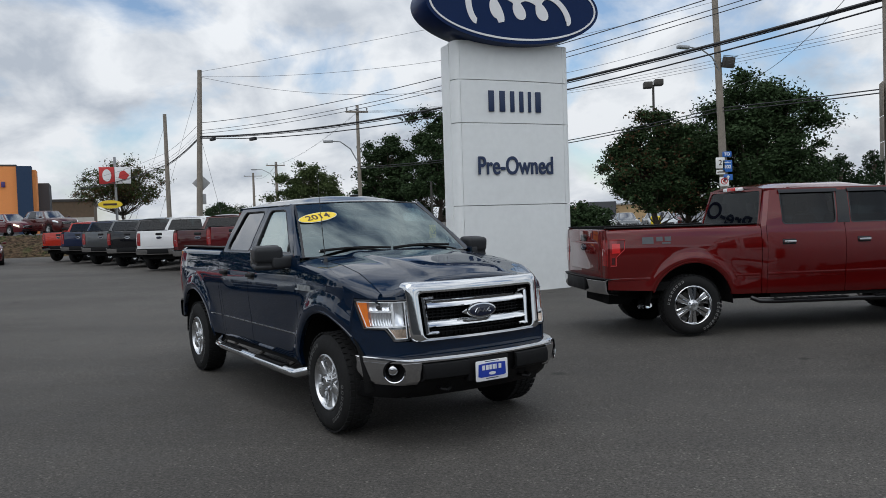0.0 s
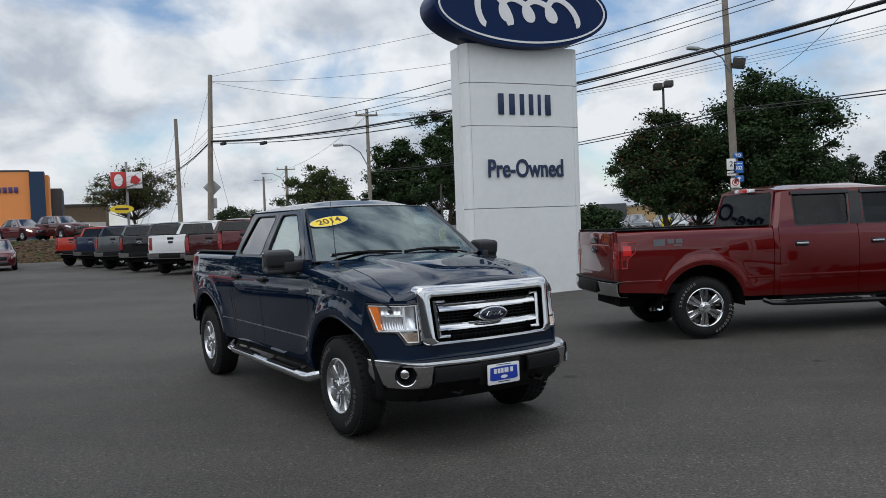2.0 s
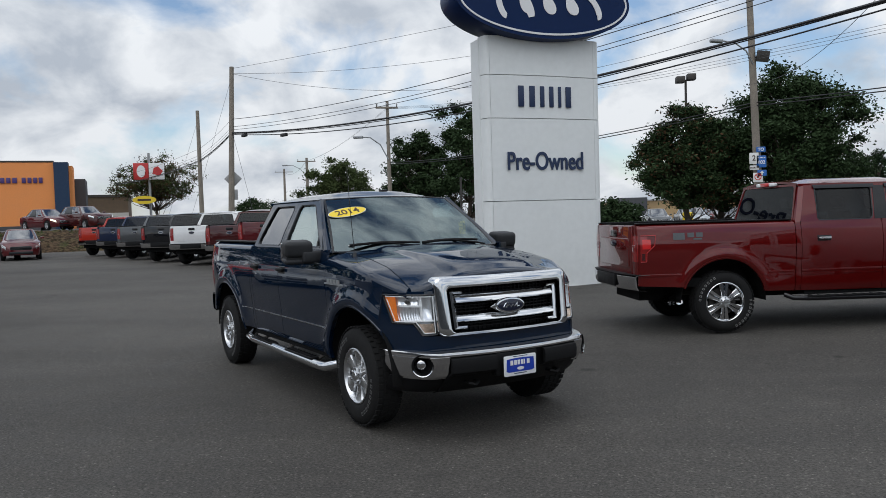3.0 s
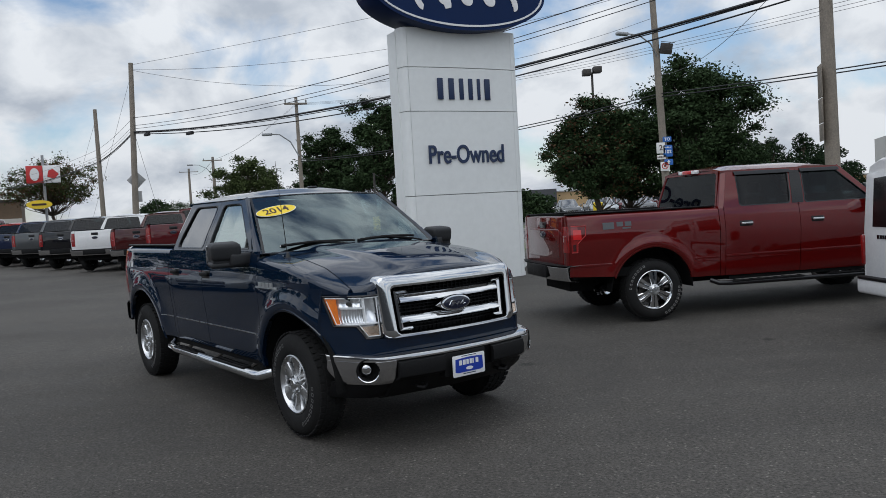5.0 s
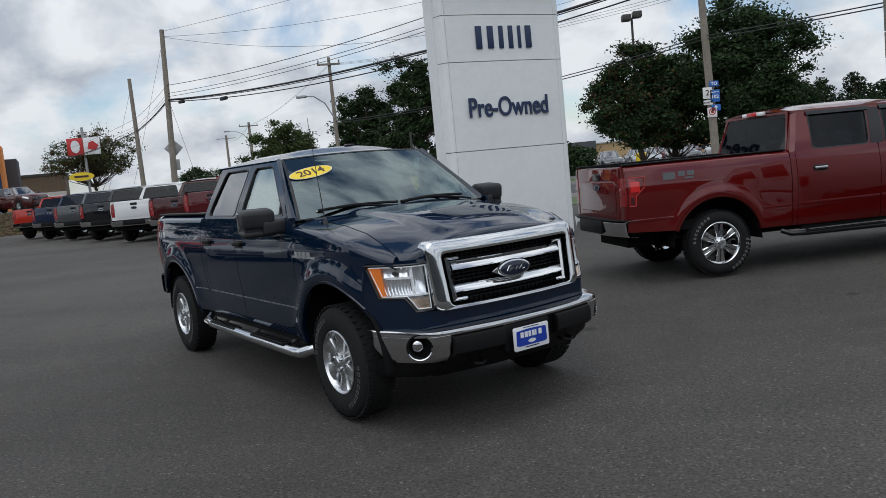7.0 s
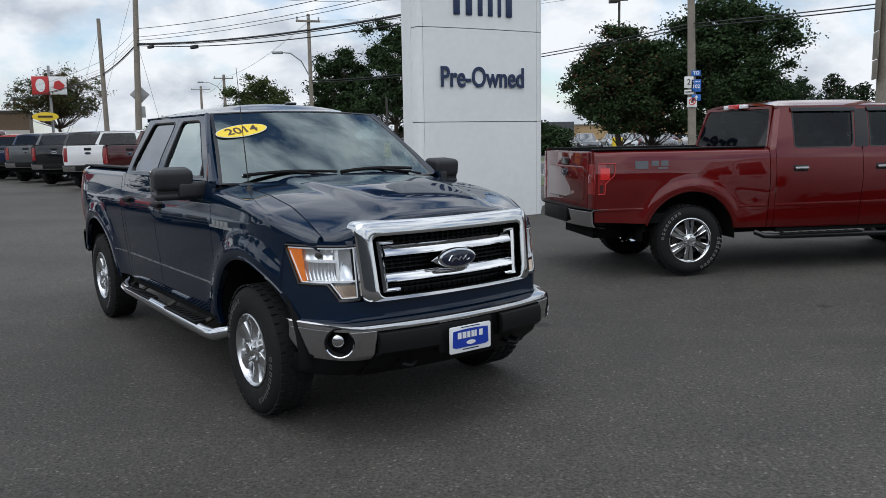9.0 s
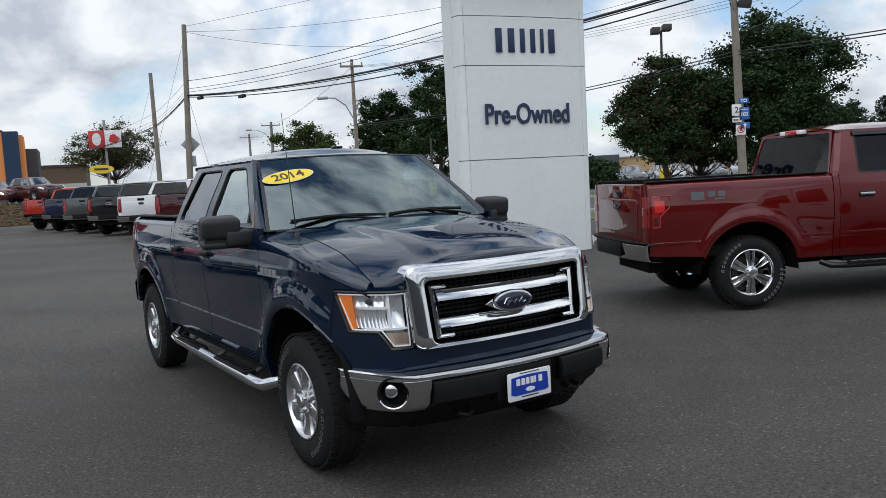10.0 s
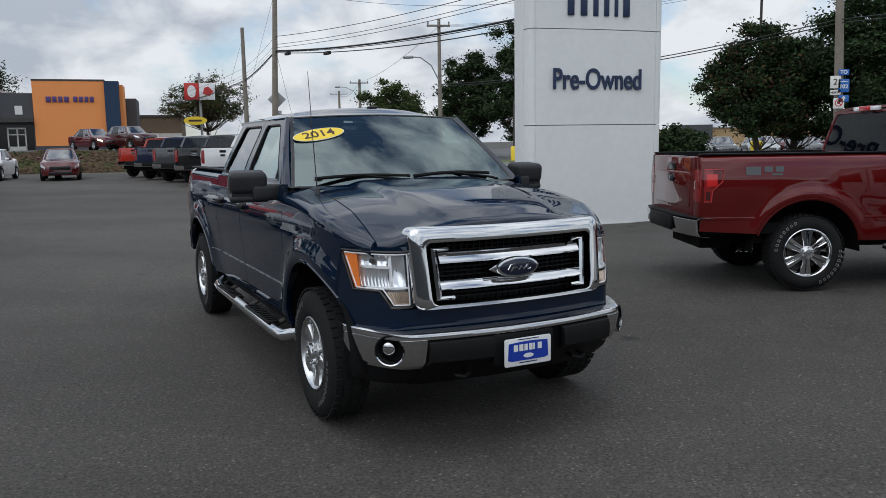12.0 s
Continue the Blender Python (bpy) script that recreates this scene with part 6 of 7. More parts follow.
# ---- white van ----
van = empty("van", pose(5.42, 9.09, g(6, 9.2) + 0.004, 0, 0, 1.5), "white delivery van seen from behind", "van")
bm = bmesh.new()
rows = []
for x, k in ((0.0, 0.965), (0.05, 0.985), (0.4, 1.0), (3.0, 1.0), (3.25, 0.98)):
    lift = 0.0 if x > 0.04 else -0.03
    rows.append([(x, s * 0.90 * k * w, z + lift * (z > 1.5)) for s, pts in ((-1, [(0.93, 0.42), (1.0, 0.60), (1.0, 1.05), (0.97, 1.30), (0.90, 1.75), (0.80, 1.97), (0.55, 2.04)]), (1, [(0.55, 2.04), (0.80, 1.97), (0.90, 1.75), (0.97, 1.30), (1.0, 1.05), (1.0, 0.60), (0.93, 0.42)])) for w, z in pts])
rows.append([(4.25, p[1] * 0.9, min(p[2], 1.0)) for p in rows[-1]])
vv = grid(bm, rows, close_v=True)
bm.faces.new(vv[0])
bm.faces.new(vv[-1])
part("body", bm, M["white_paint"], van)
for s in (-1, 1):
    bm = bmesh.new()
    prism(bm, [(s * 0.02, 0.56), (s * 0.80, 0.56), (s * 0.82, 1.2), (s * 0.74, 1.85), (s * 0.02, 1.92)], -0.022, 0.01, "yz", 0.01)
    dr = part("rear_door", bm, M["white_paint"], van)
    bm = bmesh.new()
    prism(bm, [(s * 0.10, 1.22), (s * 0.63, 1.22), (s * 0.57, 1.80), (s * 0.10, 1.83)], -0.03, -0.015, "yz", 0.006)
    part("door_window", bm, M["trim"], dr, "dark rear window")
    bm = bmesh.new()
    box(bm, -0.03, 0.10, s * 0.88 - 0.035, s * 0.88 + 0.035, 0.75, 1.12, 0.02)
    part("tail_lamp", bm, M["red_lens"], van, "red tail lamp")
    bm = bmesh.new()
    for q in range(5):
        box(bm, -0.028, -0.020, s * 0.30 + 0.055 * q - 0.02, s * 0.30 + 0.055 * q + 0.02, 1.08, 1.125)
    if s > 0:
        part("name_bars", bm, M["trim"], dr, "dark bars of a model name")
    else:
        bm.free()
    for a in (0.75, 3.4):
        w = new("wheel")
        w.parent = van
        w.matrix_basis = pose(a, s * 0.86, 0.315) @ (Matrix() if s > 0 else pose(0, 0, 0, 0, 0, 180))
        bm = bmesh.new()
        lathe(bm, [(0.2, -0.19), (0.30, -0.2), (0.318, -0.17), (0.318, -0.03), (0.30, -0.004), (0.2, 0.0), (0.19, -0.03), (0.002, -0.03)], 24)
        part("tyre", bm, M["rubber"], w)
bm = bmesh.new()
box(bm, -0.12, 0.10, -0.86, 0.86, 0.41, 0.60, 0.04, 3)
part("rear_bumper", bm, M["white_paint"], van)
bm = bmesh.new()
box(bm, -0.13, 0.02, -0.82, 0.82, 0.585, 0.62, 0.012)
part("bumper_step", bm, M["plastic"], van)
bm = bmesh.new()
box(bm, 0.3, 3.9, -0.8, 0.8, 0.25, 0.45)
part("chassis", bm, M["dark"], van)


# ---- poles and cables ----
def pole(x, y, top, r=0.16, lean=(0.0, 0.0), label="weathered wooden utility pole", material="wood_pole"):
    z0 = g(x, y) - 0.1
    p = empty("utility_pole", pose(x, y, z0), label, "utility pole", "utility poles")
    h = top - z0
    bm = bmesh.new()
    tube(bm, [(lean[0] * h * t, lean[1] * h * t, h * t) for t in (0, 0.25, 0.5, 0.75, 1.0)], [r, r * 0.94, r * 0.86, r * 0.77, r * 0.68], 12)
    part("shaft", bm, M[material], p)
    return p, (lambda z: Vector((x + lean[0] * (z - z0), y + lean[1] * (z - z0), z)))


def insulators(p, at, zs, dx=0.0):
    base = p.matrix_basis.translation
    for z in zs:
        c = at(z) - base
        bm = bmesh.new()
        box(bm, c.x - 0.10, c.x + 0.10, c.y - 0.06, c.y + 0.06, c.z - 0.05, c.z + 0.05, 0.01)
        part("bracket", bm, M["dark_metal"], p)


def crossarm(p, at, z, half_len, ang):
    base = p.matrix_basis.translation
    c = at(z) - base
    bm = bmesh.new()
    box(bm, -half_len, half_len, -0.07, 0.07, -0.07, 0.07, 0.01, m=Matrix.Translation(c + Vector((0.0, -0.2, 0))) @ Matrix.Rotation(ang, 4, "Z"))
    arm = part("crossarm", bm, M["wood_pole"], p)
    for t in (-0.9, 0.0, 0.9):
        bm = bmesh.new()
        lathe(bm, [(0.03, 0), (0.06, 0.06), (0.05, 0.14), (0.07, 0.18), (0.04, 0.24), (0.002, 0.26)], 10, "z", c + Vector((t * half_len * math.cos(ang), -0.2 + t * half_len * math.sin(ang), 0.07)))
        part("insulator", bm, M["grey_metal"], arm)


def cable(a, b, sag, r, material="cable", n=24, name="overhead_cable"):
    a, b = Vector(a), Vector(b)
    bm = bmesh.new()
    tube(bm, [a.lerp(b, k / n) - Vector((0, 0, sag * 4 * (k / n) * (1 - k / n))) for k in range(n + 1)], r, 5)
    return tagged(finish(bm, name, M[material]), "black overhead cable strung between poles", "cable", "overhead cables")


pr, at_r = pole(9.95, 20.0, 10.5, 0.185, (-0.012, 0.0))
p1, at_1 = pole(-17.70, 45.8, 11.0, 0.19, (0.042, 0.0))
p2, at_2 = pole(-22.25, 52.2, 9.45, 0.17, (-0.004, 0.0))
px, at_x = pole(-10.5, 59.8, 10.62, 0.17)
p4, at_4 = pole(-31.6, 109.9, 10.6, 0.26)
p3, at_3 = pole(-60.8, 190.0, 14.6, 0.36)
ps, at_s = pole(11.1, 39.0, 13.4, 0.20, (-0.032, 0.0))
crossarm(px, at_x, 10.1, 0.85, radians(20))
crossarm(p4, at_4, 10.1, 1.3, radians(20))
crossarm(p3, at_3, 13.8, 2.2, radians(20))
crossarm(ps, at_s, 12.6, 1.2, radians(-50))
insulators(p1, at_1, (7.2, 7.45, 8.0, 10.7))
insulators(p2, at_2, (5.9, 6.3, 7.1))
insulators(pr, at_r, (6.6, 8.1, 8.6))
for z1, zr, sag, r, mt in ((7.10, 6.75, 0.80, 0.045, "cable"), (7.0, 6.55, 0.95, 0.024, "cable"), (7.05, 6.70, 0.83, 0.018, "cable"), (7.27, 7.62, 0.68, 0.013, "cable"), (7.45, 7.77, 0.68, 0.013, "cable"), (7.9, 8.10, 0.72, 0.016, "cable")):
    cable(at_1(z1), at_r(zr), sag, r, mt)
    cable(at_r(zr), Vector((36.0, -5.0, zr + 0.4)), sag, r, mt)
    z2 = z1 - 1.05
    cable(at_1(z1), at_2(z2), 0.12, 0.6 * r, mt, 10)
    cable(at_2(z2), Vector((-44, 80, z2 + 0.2)), 0.3, 0.6 * r, mt, 14)
for za, zb_, sg in ((10.9, 13.3, 0.2), (10.6, 10.3, 1.9), (10.62, 11.7, 1.0)):
    cable(at_1(za), at_s(zb_), sg, 0.010, "wire")
for zx, zs, zq in ((5.95, 6.65, 5.9), (5.82, 6.5, 5.8)):
    cable(at_x(zx), at_s(zs), 0.5, 0.026)
    cable(at_s(zs), (30, 3, zq), 0.5, 0.026)
for zx, zs in ((10.16, 8.95), (10.1, 8.8), (10.04, 8.65)):
    cable(at_x(zx), at_s(zs), 0.5, 0.009, "wire")
    cable(at_s(zs), (34, -4, zs - 0.35), 0.5, 0.009, "wire")
    cable(at_x(zx), at_4(10.2), 0.6, 0.006, "wire")
    cable(at_4(10.2), at_3(13.8), 1.2, 0.02, "wire")
# drop line from the leaning pole
cable(at_s(7.55), at_r(7.9), 0.8, 0.010, "wire")
# cable splice boxes
for t, s_ in ((0.045, 0.25), (0.17, 0.28)):
    a, b = at_1(7.0), at_r(6.55)
    c = a.lerp(b, t) - Vector((0, 0, 0.95 * 4 * t * (1 - t) + 0.02))
    bm = bmesh.new()
    box(bm, -s_, s_, -0.09, 0.09, -0.10, 0.07, 0.03, 2, m=Matrix.Translation(c) @ Matrix.Rotation(math.atan2(b.y - a.y, b.x - a.x), 4, "Z"))
    tagged(finish(bm, "splice_box", M["cable"]), "black splice box on an overhead cable", "cable box", "splice boxes")
# guy wires
cable(at_1(10.4), (-22.9, 50.5, 0.4), 0.05, 0.008, "wire", 8)
cable(at_1(7.3), (-15.2, 44.2, 0.3), 0.02, 0.010, "wire", 8)
cable(at_2(8.8), (-27, 55.5, 0.4), 0.05, 0.008, "wire", 8)


def sign_plate(bm, m, w, h, shape="rect", t=0.02):
    poly = {"rect": rounded(-w / 2, w / 2, -h / 2, h / 2, min(w, h) * 0.06), "diamond": [(0, -h / 2), (w / 2, 0), (0, h / 2), (-w / 2, 0)]}[shape]
    prism(bm, poly, -t / 2, t / 2, "xz", 0.003)
    bmesh.ops.transform(bm, matrix=m, verts=bm.verts)
    return bm


# diamond and plate seen from behind on the near pole
c = at_1(4.36)
for nm, w, h, shape, dz in (("warning_sign", 1.05, 1.05, "diamond", 0.0), ("tab_sign", 0.50, 0.62, "rect", -0.95)):
    bm = bmesh.new()
    sign_plate(bm, Matrix.Translation(c + Vector((0, 0.24, dz))) @ Matrix.Rotation(radians(20), 4, "Z"), w, h, shape)
    tagged(finish(bm, nm, M["sign_back"]), "bare metal back of a road sign on a pole", "road sign", "road sign backs")
# tall narrow signs edge-on at the right-hand pole
c = at_r(4.0)
for dz, w, h in ((0.30, 0.55, 0.80), (-0.42, 0.55, 0.60), (-0.95, 0.5, 0.42)):
    bm = bmesh.new()
    sign_plate(bm, Matrix.Translation(c + Vector((-0.27, -0.08, dz))) @ Matrix.Rotation(radians(74), 4, "Z"), w, h)
    tagged(finish(bm, "tab_sign", M["wood_pole"]), "weathered grey road sign seen edge-on at a pole", "road sign", "road sign backs")

# route signs on the leaning pole
base = at_s(4.0)
fm = lambda dx, z: Matrix.Translation(Vector((at_s(z).x + dx, base.y - 0.26, z)))


def route_sign(name, dx, z, w, h, back, label, texts=(), extra=None):
    s = empty(name, fm(dx, z) @ Matrix.Scale(0.84, 4), label, "road sign", "route signs")
    bm = bmesh.new()
    prism(bm, rounded(-w / 2, w / 2, -h / 2, h / 2, 0.04), -0.012, 0.012, "xz", 0.003)
    part("plate", bm, M[back], s)
    for text, size, tz, mt in texts:
        lettering("sign_text", text, size, M[mt], s, pose(0, -0.016, tz, 90, 0, 0), 0.004, bold=0.006)
    return s


route_sign("route_sign", -0.20, 4.02, 0.50, 0.62, "road_white", "white road sign with the number 2", (("2", 0.42, 0.0, "brown_ink"),))
route_sign("direction_tab", -0.20, 3.58, 0.50, 0.25, "road_white", "white road sign tab", (("NORTH", 0.13, 0.0, "brown_ink"),))
route_sign("direction_tab", 0.13, 4.42, 0.50, 0.30, "road_blue", "blue road sign reading TO", (("TO", 0.24, 0.0, "white"),))
rs = route_sign("route_sign", 0.13, 3.86, 0.52, 0.66, "road_blue", "blue highway shield sign with the number 102", (("102", 0.27, -0.05, "white"),))
bm = bmesh.new()
prism(bm, [(-0.2, 0.24), (-0.1, 0.20), (0, 0.25), (0.1, 0.20), (0.2, 0.24), (0.2, 0.19), (-0.2, 0.19)], -0.020, -0.012, "xz")
part("shield_crown", bm, M["white"], rs)
rs = route_sign("arrow_tab", 0.13, 3.32, 0.50, 0.34, "road_blue", "blue road sign with a white arrow pointing up")
bm = bmesh.new()
prism(bm, [(-0.035, -0.12), (0.035, -0.12), (0.035, 0.0), (0.11, 0.0), (0, 0.13), (-0.11, 0.0), (-0.035, 0.0)], -0.020, -0.012, "xz")
part("arrow", bm, M["white"], rs)
rs = route_sign("no_parking_sign", -0.06, 3.12, 0.52, 0.52, "road_white", "white sign with a red ring and bar")
bm = bmesh.new()
grid(bm, [[(p[0], y, p[1]) for p in ellipse(0, 0.03, r, r, 32)] for r, y in ((0.19, -0.014), (0.19, -0.02), (0.145, -0.02), (0.145, -0.014))], close_v=True)
box(bm, -0.16, 0.16, -0.019, -0.013, -0.02, 0.02, m=pose(0, 0, 0.03, 0, 45, 0))
part("red_ring", bm, M["sign_red"], rs)
bm = bmesh.new()
prism(bm, ellipse(0, 0.03, 0.075, 0.075, 24), -0.017, -0.012, "xz")
part("black_disc", bm, M["brown_ink"], rs)
# street lamp arm and floodlight on that pole
c0 = at_s(8.4)
lamp = empty("street_lamp", pose(c0.x, c0.y, c0.z), "grey curved-arm street lamp on a wooden pole", "street lamp", "street lamps")
bm = bmesh.new()
tube(bm, [(0, -0.15, 0), (-0.35, -0.3, 0.62), (-0.9, -0.5, 0.98), (-1.55, -0.7, 1.08)], 0.035, 8)
part("arm", bm, M["grey_metal"], lamp)
bm = bmesh.new()
box(bm, -0.30, 0.30, -0.13, 0.13, -0.08, 0.08, 0.05, 3, m=pose(-1.80, -0.78, 1.06, 0, 4, 17))
part("head", bm, M["grey_metal"], lamp)
fl = empty("floodlight", pose(at_s(8.9).x + 0.42, c0.y - 0.25, 8.75), "dark box floodlight on a wooden pole", "floodlight")
bm = bmesh.new()
box(bm, -0.26, 0.26, -0.18, 0.18, -0.26, 0.26, 0.03, 2, m=pose(0, 0, 0, 12, 8, 0))
part("housing", bm, M["dark_metal"], fl)
bm = bmesh.new()
tube(bm, [(-0.6, 0.25, 0), (-0.1, 0.05, 0)], 0.04, 6)
part("bracket", bm, M["dark_metal"], fl)
bm = bmesh.new()
box(bm, -0.32, 0.32, -0.05, 0.05, 0.26, 0.29, 0.005, m=pose(0, -0.15, 0, 12, 8, 0))
part("visor", bm, M["dark_metal"], fl)
# street lamps on far poles
for (pp, at, z, d) in ((px, at_x, 7.1, -1.8), (p4, at_4, 8.8, -2.6)):
    c0 = at(z)
    lamp = empty("street_lamp", pose(c0.x, c0.y, c0.z), "grey street lamp on a curved arm", "street lamp", "street lamps")
    bm = bmesh.new()
    tube(bm, [(0, -0.2, -0.9), (d * 0.3, -0.4, 0.2), (d * 0.7, -0.6, 0.75), (d, -0.7, 0.8)], 0.05, 6)
    part("arm", bm, M["grey_metal"], lamp)
    bm = bmesh.new()
    box(bm, d - 0.75, d, -0.85, -0.55, 0.7, 0.9, 0.05)
    part("head", bm, M["grey_metal"], lamp)
# twin-headed lot lamp
ll = empty("lot_lamp", pose(10.85, 55.7, g(10, 55)), "tall lot lamp with two square heads", "lot lamp")
bm = bmesh.new()
tube(bm, [(0, 0, 0), (0, 0, 10.2)], [0.10, 0.08], 8)
part("pole", bm, M["dark_metal"], ll)
bm = bmesh.new()
lathe(bm, [(0.36, 0.0), (0.36, 1.16), (0.30, 1.22), (0.002, 1.22)], 16, "z")
part("yellow_base", bm, M["yellow"], ll, "yellow painted concrete base")
for s in (-1, 1):
    bm = bmesh.new()
    box(bm, s * 0.36 - 0.29, s * 0.36 + 0.29, -0.35, 0.35, 10.0 + (0.15 if s > 0 else 0), 10.42 + (0.15 if s > 0 else 0), 0.05)
    part("head", bm, M["dark_metal"], ll)


# slim dark post on a yellow base beyond the road
post = empty("lamp_post", pose(-4.78, 57.0, g(0, 57)), "slim dark post on a yellow painted base", "lamp post")
bm = bmesh.new()
tube(bm, [(0, 0, 0), (0, 0, 4.2)], [0.09, 0.07], 8)
part("pole", bm, M["dark_metal"], post)
bm = bmesh.new()
lathe(bm, [(0.25, 0.0), (0.25, 1.02), (0.20, 1.10), (0.002, 1.10)], 16, "z")
part("yellow_base", bm, M["yellow"], post, "yellow painted concrete base")


# ---- trees ----
def tree(x, y, h, w, seed, label, leaves=5200, mat_leaf="leaf", crown0=0.22, shape="round", size=0.34, group="trees", trunk_r=0.22, z0=None, thin=0.0, droop=0.0, brown=0.0):
    rng = random.Random(seed)
    z0 = (g(x, y) - 0.1) if z0 is None else z0
    t = empty("tree", pose(x, y, z0), label, "tree", group)
    bm = bmesh.new()
    top = h * (0.62 if shape != "cone" else 0.95)
    pts = [Vector((0.12 * w * 0.2 * math.sin(k * 1.3 + seed), 0.1 * math.cos(k * 1.7 + seed), top * k / 6)) for k in range(7)]
    tube(bm, pts, [trunk_r * (1 - 0.13 * k) for k in range(7)], 9)
    lobes = []
    n_l = 34 if shape != "cone" else 22
    for k in range(n_l):
        a = rng.uniform(0, 6.283)
        if shape == "cone":
            f = (k + 0.5) / n_l
            zz = h * lerp(crown0, 0.97, f)
            rad = w / 2 * (1 - f) ** 0.8 * rng.uniform(0.5, 0.8)
            rr = w * lerp(0.24, 0.07, f)
        elif shape == "flat":
            zz = h * rng.uniform(crown0 + 0.15, 0.88)
            rad = w / 2 * math.sqrt(rng.uniform(0.02, 0.75))
            rr = w * rng.uniform(0.10, 0.17)
        else:
            break
        lobes.append((Vector((rad * math.cos(a), rad * math.sin(a), zz)), rr))
    if shape == "round":
        # many small clumps filling an uneven egg, thinner towards its skin
        mid_z, hz = h * (0.96 + crown0) / 2 - 0.04 * h, h * (0.96 - crown0) / 2
        for k in range(150):
            d = Vector((rng.gauss(0, 1), rng.gauss(0, 1), rng.gauss(0, 1))).normalized()
            env = 1 + 0.26 * noise.noise(d * 1.9 + Vector((seed * 3.1, 0, 0))) + 0.16 * noise.noise(d * 4.3 + Vector((0, seed * 1.7, 0)))
            f = rng.uniform(0.06, 1.0) ** 0.42 * env
            taper = 1.0 - 0.22 * max(0.0, d.z)
            c = Vector((d.x * w / 2 * f * 0.93 * taper, d.y * w / 2 * f * 0.93 * taper, mid_z + d.z * hz * f * 0.95))
            lobes.append((c, w * rng.uniform(0.06, 0.115)))
    for c, rr in lobes:
        s = pts[min(6, max(1, int(6 * min(1, c.z * 0.7 / top))))]
        mid = s.lerp(c, 0.5) + Vector((0, 0, -0.05 * h * rng.random()))
        tube(bm, [s, mid, c], [trunk_r * (0.42 if shape != "round" else 0.22), trunk_r * (0.24 if shape != "round" else 0.13), trunk_r * 0.06], 5, caps=False)
    part("trunk", bm, M["bark"], t)
    leaves = int(leaves * 5.5)
    size = size * 0.42
    vol = [rr ** 2 for _, rr in lobes]
    tot = sum(vol)
    verts, faces, br = [], [], []
    for (c, rr), v in zip(lobes, vol):
        for _ in range(int(leaves * v / tot)):
            d = Vector((rng.gauss(0, 1), rng.gauss(0, 1), rng.gauss(0, 1))).normalized()
            rad = rr * min(1.7, abs(rng.gauss(0, 0.62)) + 0.12) if shape == "round" else rr * (rng.uniform(0.2, 1.0) ** 0.45) * (1 + 0.28 * noise.noise(d * 2.3 + c))
            p = c + Vector((d.x, d.y, d.z * (0.62 if shape != "flat" else 0.5))) * rad
            if droop:
                p.z -= droop * rng.random() ** 2 * max(0.25, math.hypot(p.x, p.y) / (w / 2))
            if p.z < h * crown0:
                continue
            u = Vector((rng.gauss(0, 1), rng.gauss(0, 1), rng.gauss(0, 0.6))).normalized()
            vv = u.cross(Vector((rng.gauss(0, 1), rng.gauss(0, 1), rng.gauss(0, 1)))).normalized()
            s = size * rng.uniform(0.55, 1.2)
            i = len(verts)
            verts += [p - u * s, p + vv * s * 0.48 - u * s * 0.2, p + u * s, p - vv * s * 0.48 + u * s * 0.1]
            faces.append((i, i + 1, i + 2, i + 3))
            br.append(1 if rng.random() < brown * (0.4 + 1.2 * (noise.noise(c * 0.6) > 0)) else 0)
    me = bpy.data.meshes.new("crown")
    me.from_pydata([tuple(v) for v in verts], [], faces)
    me.materials.append(M[mat_leaf])
    me.materials.append(M["leaf_brown"])
    me.polygons.foreach_set("material_index", br)
    me.update()
    cr = new("crown", me)
    cr.parent = t
    return t


tree(8.8, 45.0, 7.9, 5.9, 1, "broad dark green maple with browning leaf tips", 9000, size=0.26, crown0=0.20, trunk_r=0.2, brown=0.12)
tree(11.1, 47.5, 7.5, 5.2, 12, "dark green maple with brown patches in its crown", 6500, size=0.26, crown0=0.18, brown=0.25)
tree(14.6, 45.5, 9.9, 9.3, 2, "large dense dark green maple", 16000, size=0.27, crown0=0.12, trunk_r=0.28)
tree(-10.7, 76.0, 11.0, 7.2, 3, "dark green roadside tree beyond the road", 7000, size=0.36, crown0=0.16)
tree(-5.3, 71.0, 13.0, 7.8, 4, "tall dark green roadside tree behind the sign tower", 8000, size=0.36, crown0=0.12)
tree(-23.6, 96.0, 10.2, 9.4, 5, "round green roadside tree", 6000, "leaf_light", size=0.4, crown0=0.1)
tree(-40.6, 82.6, 9.8, 9.8, 6, "open round tree with thin limbs and browning leaves", 3000, "leaf_light", crown0=0.42, size=0.31, brown=0.28)
tree(-62.5, 70.0, 17.0, 14.5, 7, "big drooping birch behind the restaurants", 7500, "leaf_birch", crown0=0.22, size=0.36, droop=4.0, trunk_r=0.35)
for k, (x, y, h, w) in enumerate(((-76.0, 56.0, 16.0, 14.0), (-74.0, 43.0, 14.0, 12.0), (-72.0, 31.0, 15.0, 13.0), (-70.0, 19.0, 13.0, 12.0))):
    tree(x, y, h, w, 70 + k, "broad dark tree mirrored in the truck's side", 2600, "leaf", crown0=0.10, size=0.62, trunk_r=0.3)
for k, (x, y, h, w) in enumerate(((24.5, 72, 6.2, 4.6), (28.0, 74, 7.0, 5.0), (31.5, 76, 6.4, 5.2), (35.2, 78, 6.8, 5.0), (39, 80, 6.0, 5.0))):
    tree(x, y, h, w * 1.7, 30 + k, "dark conifer at the edge of the far lot", 2600, "leaf_conifer", crown0=0.06, shape="cone", size=0.34, group="conifers")
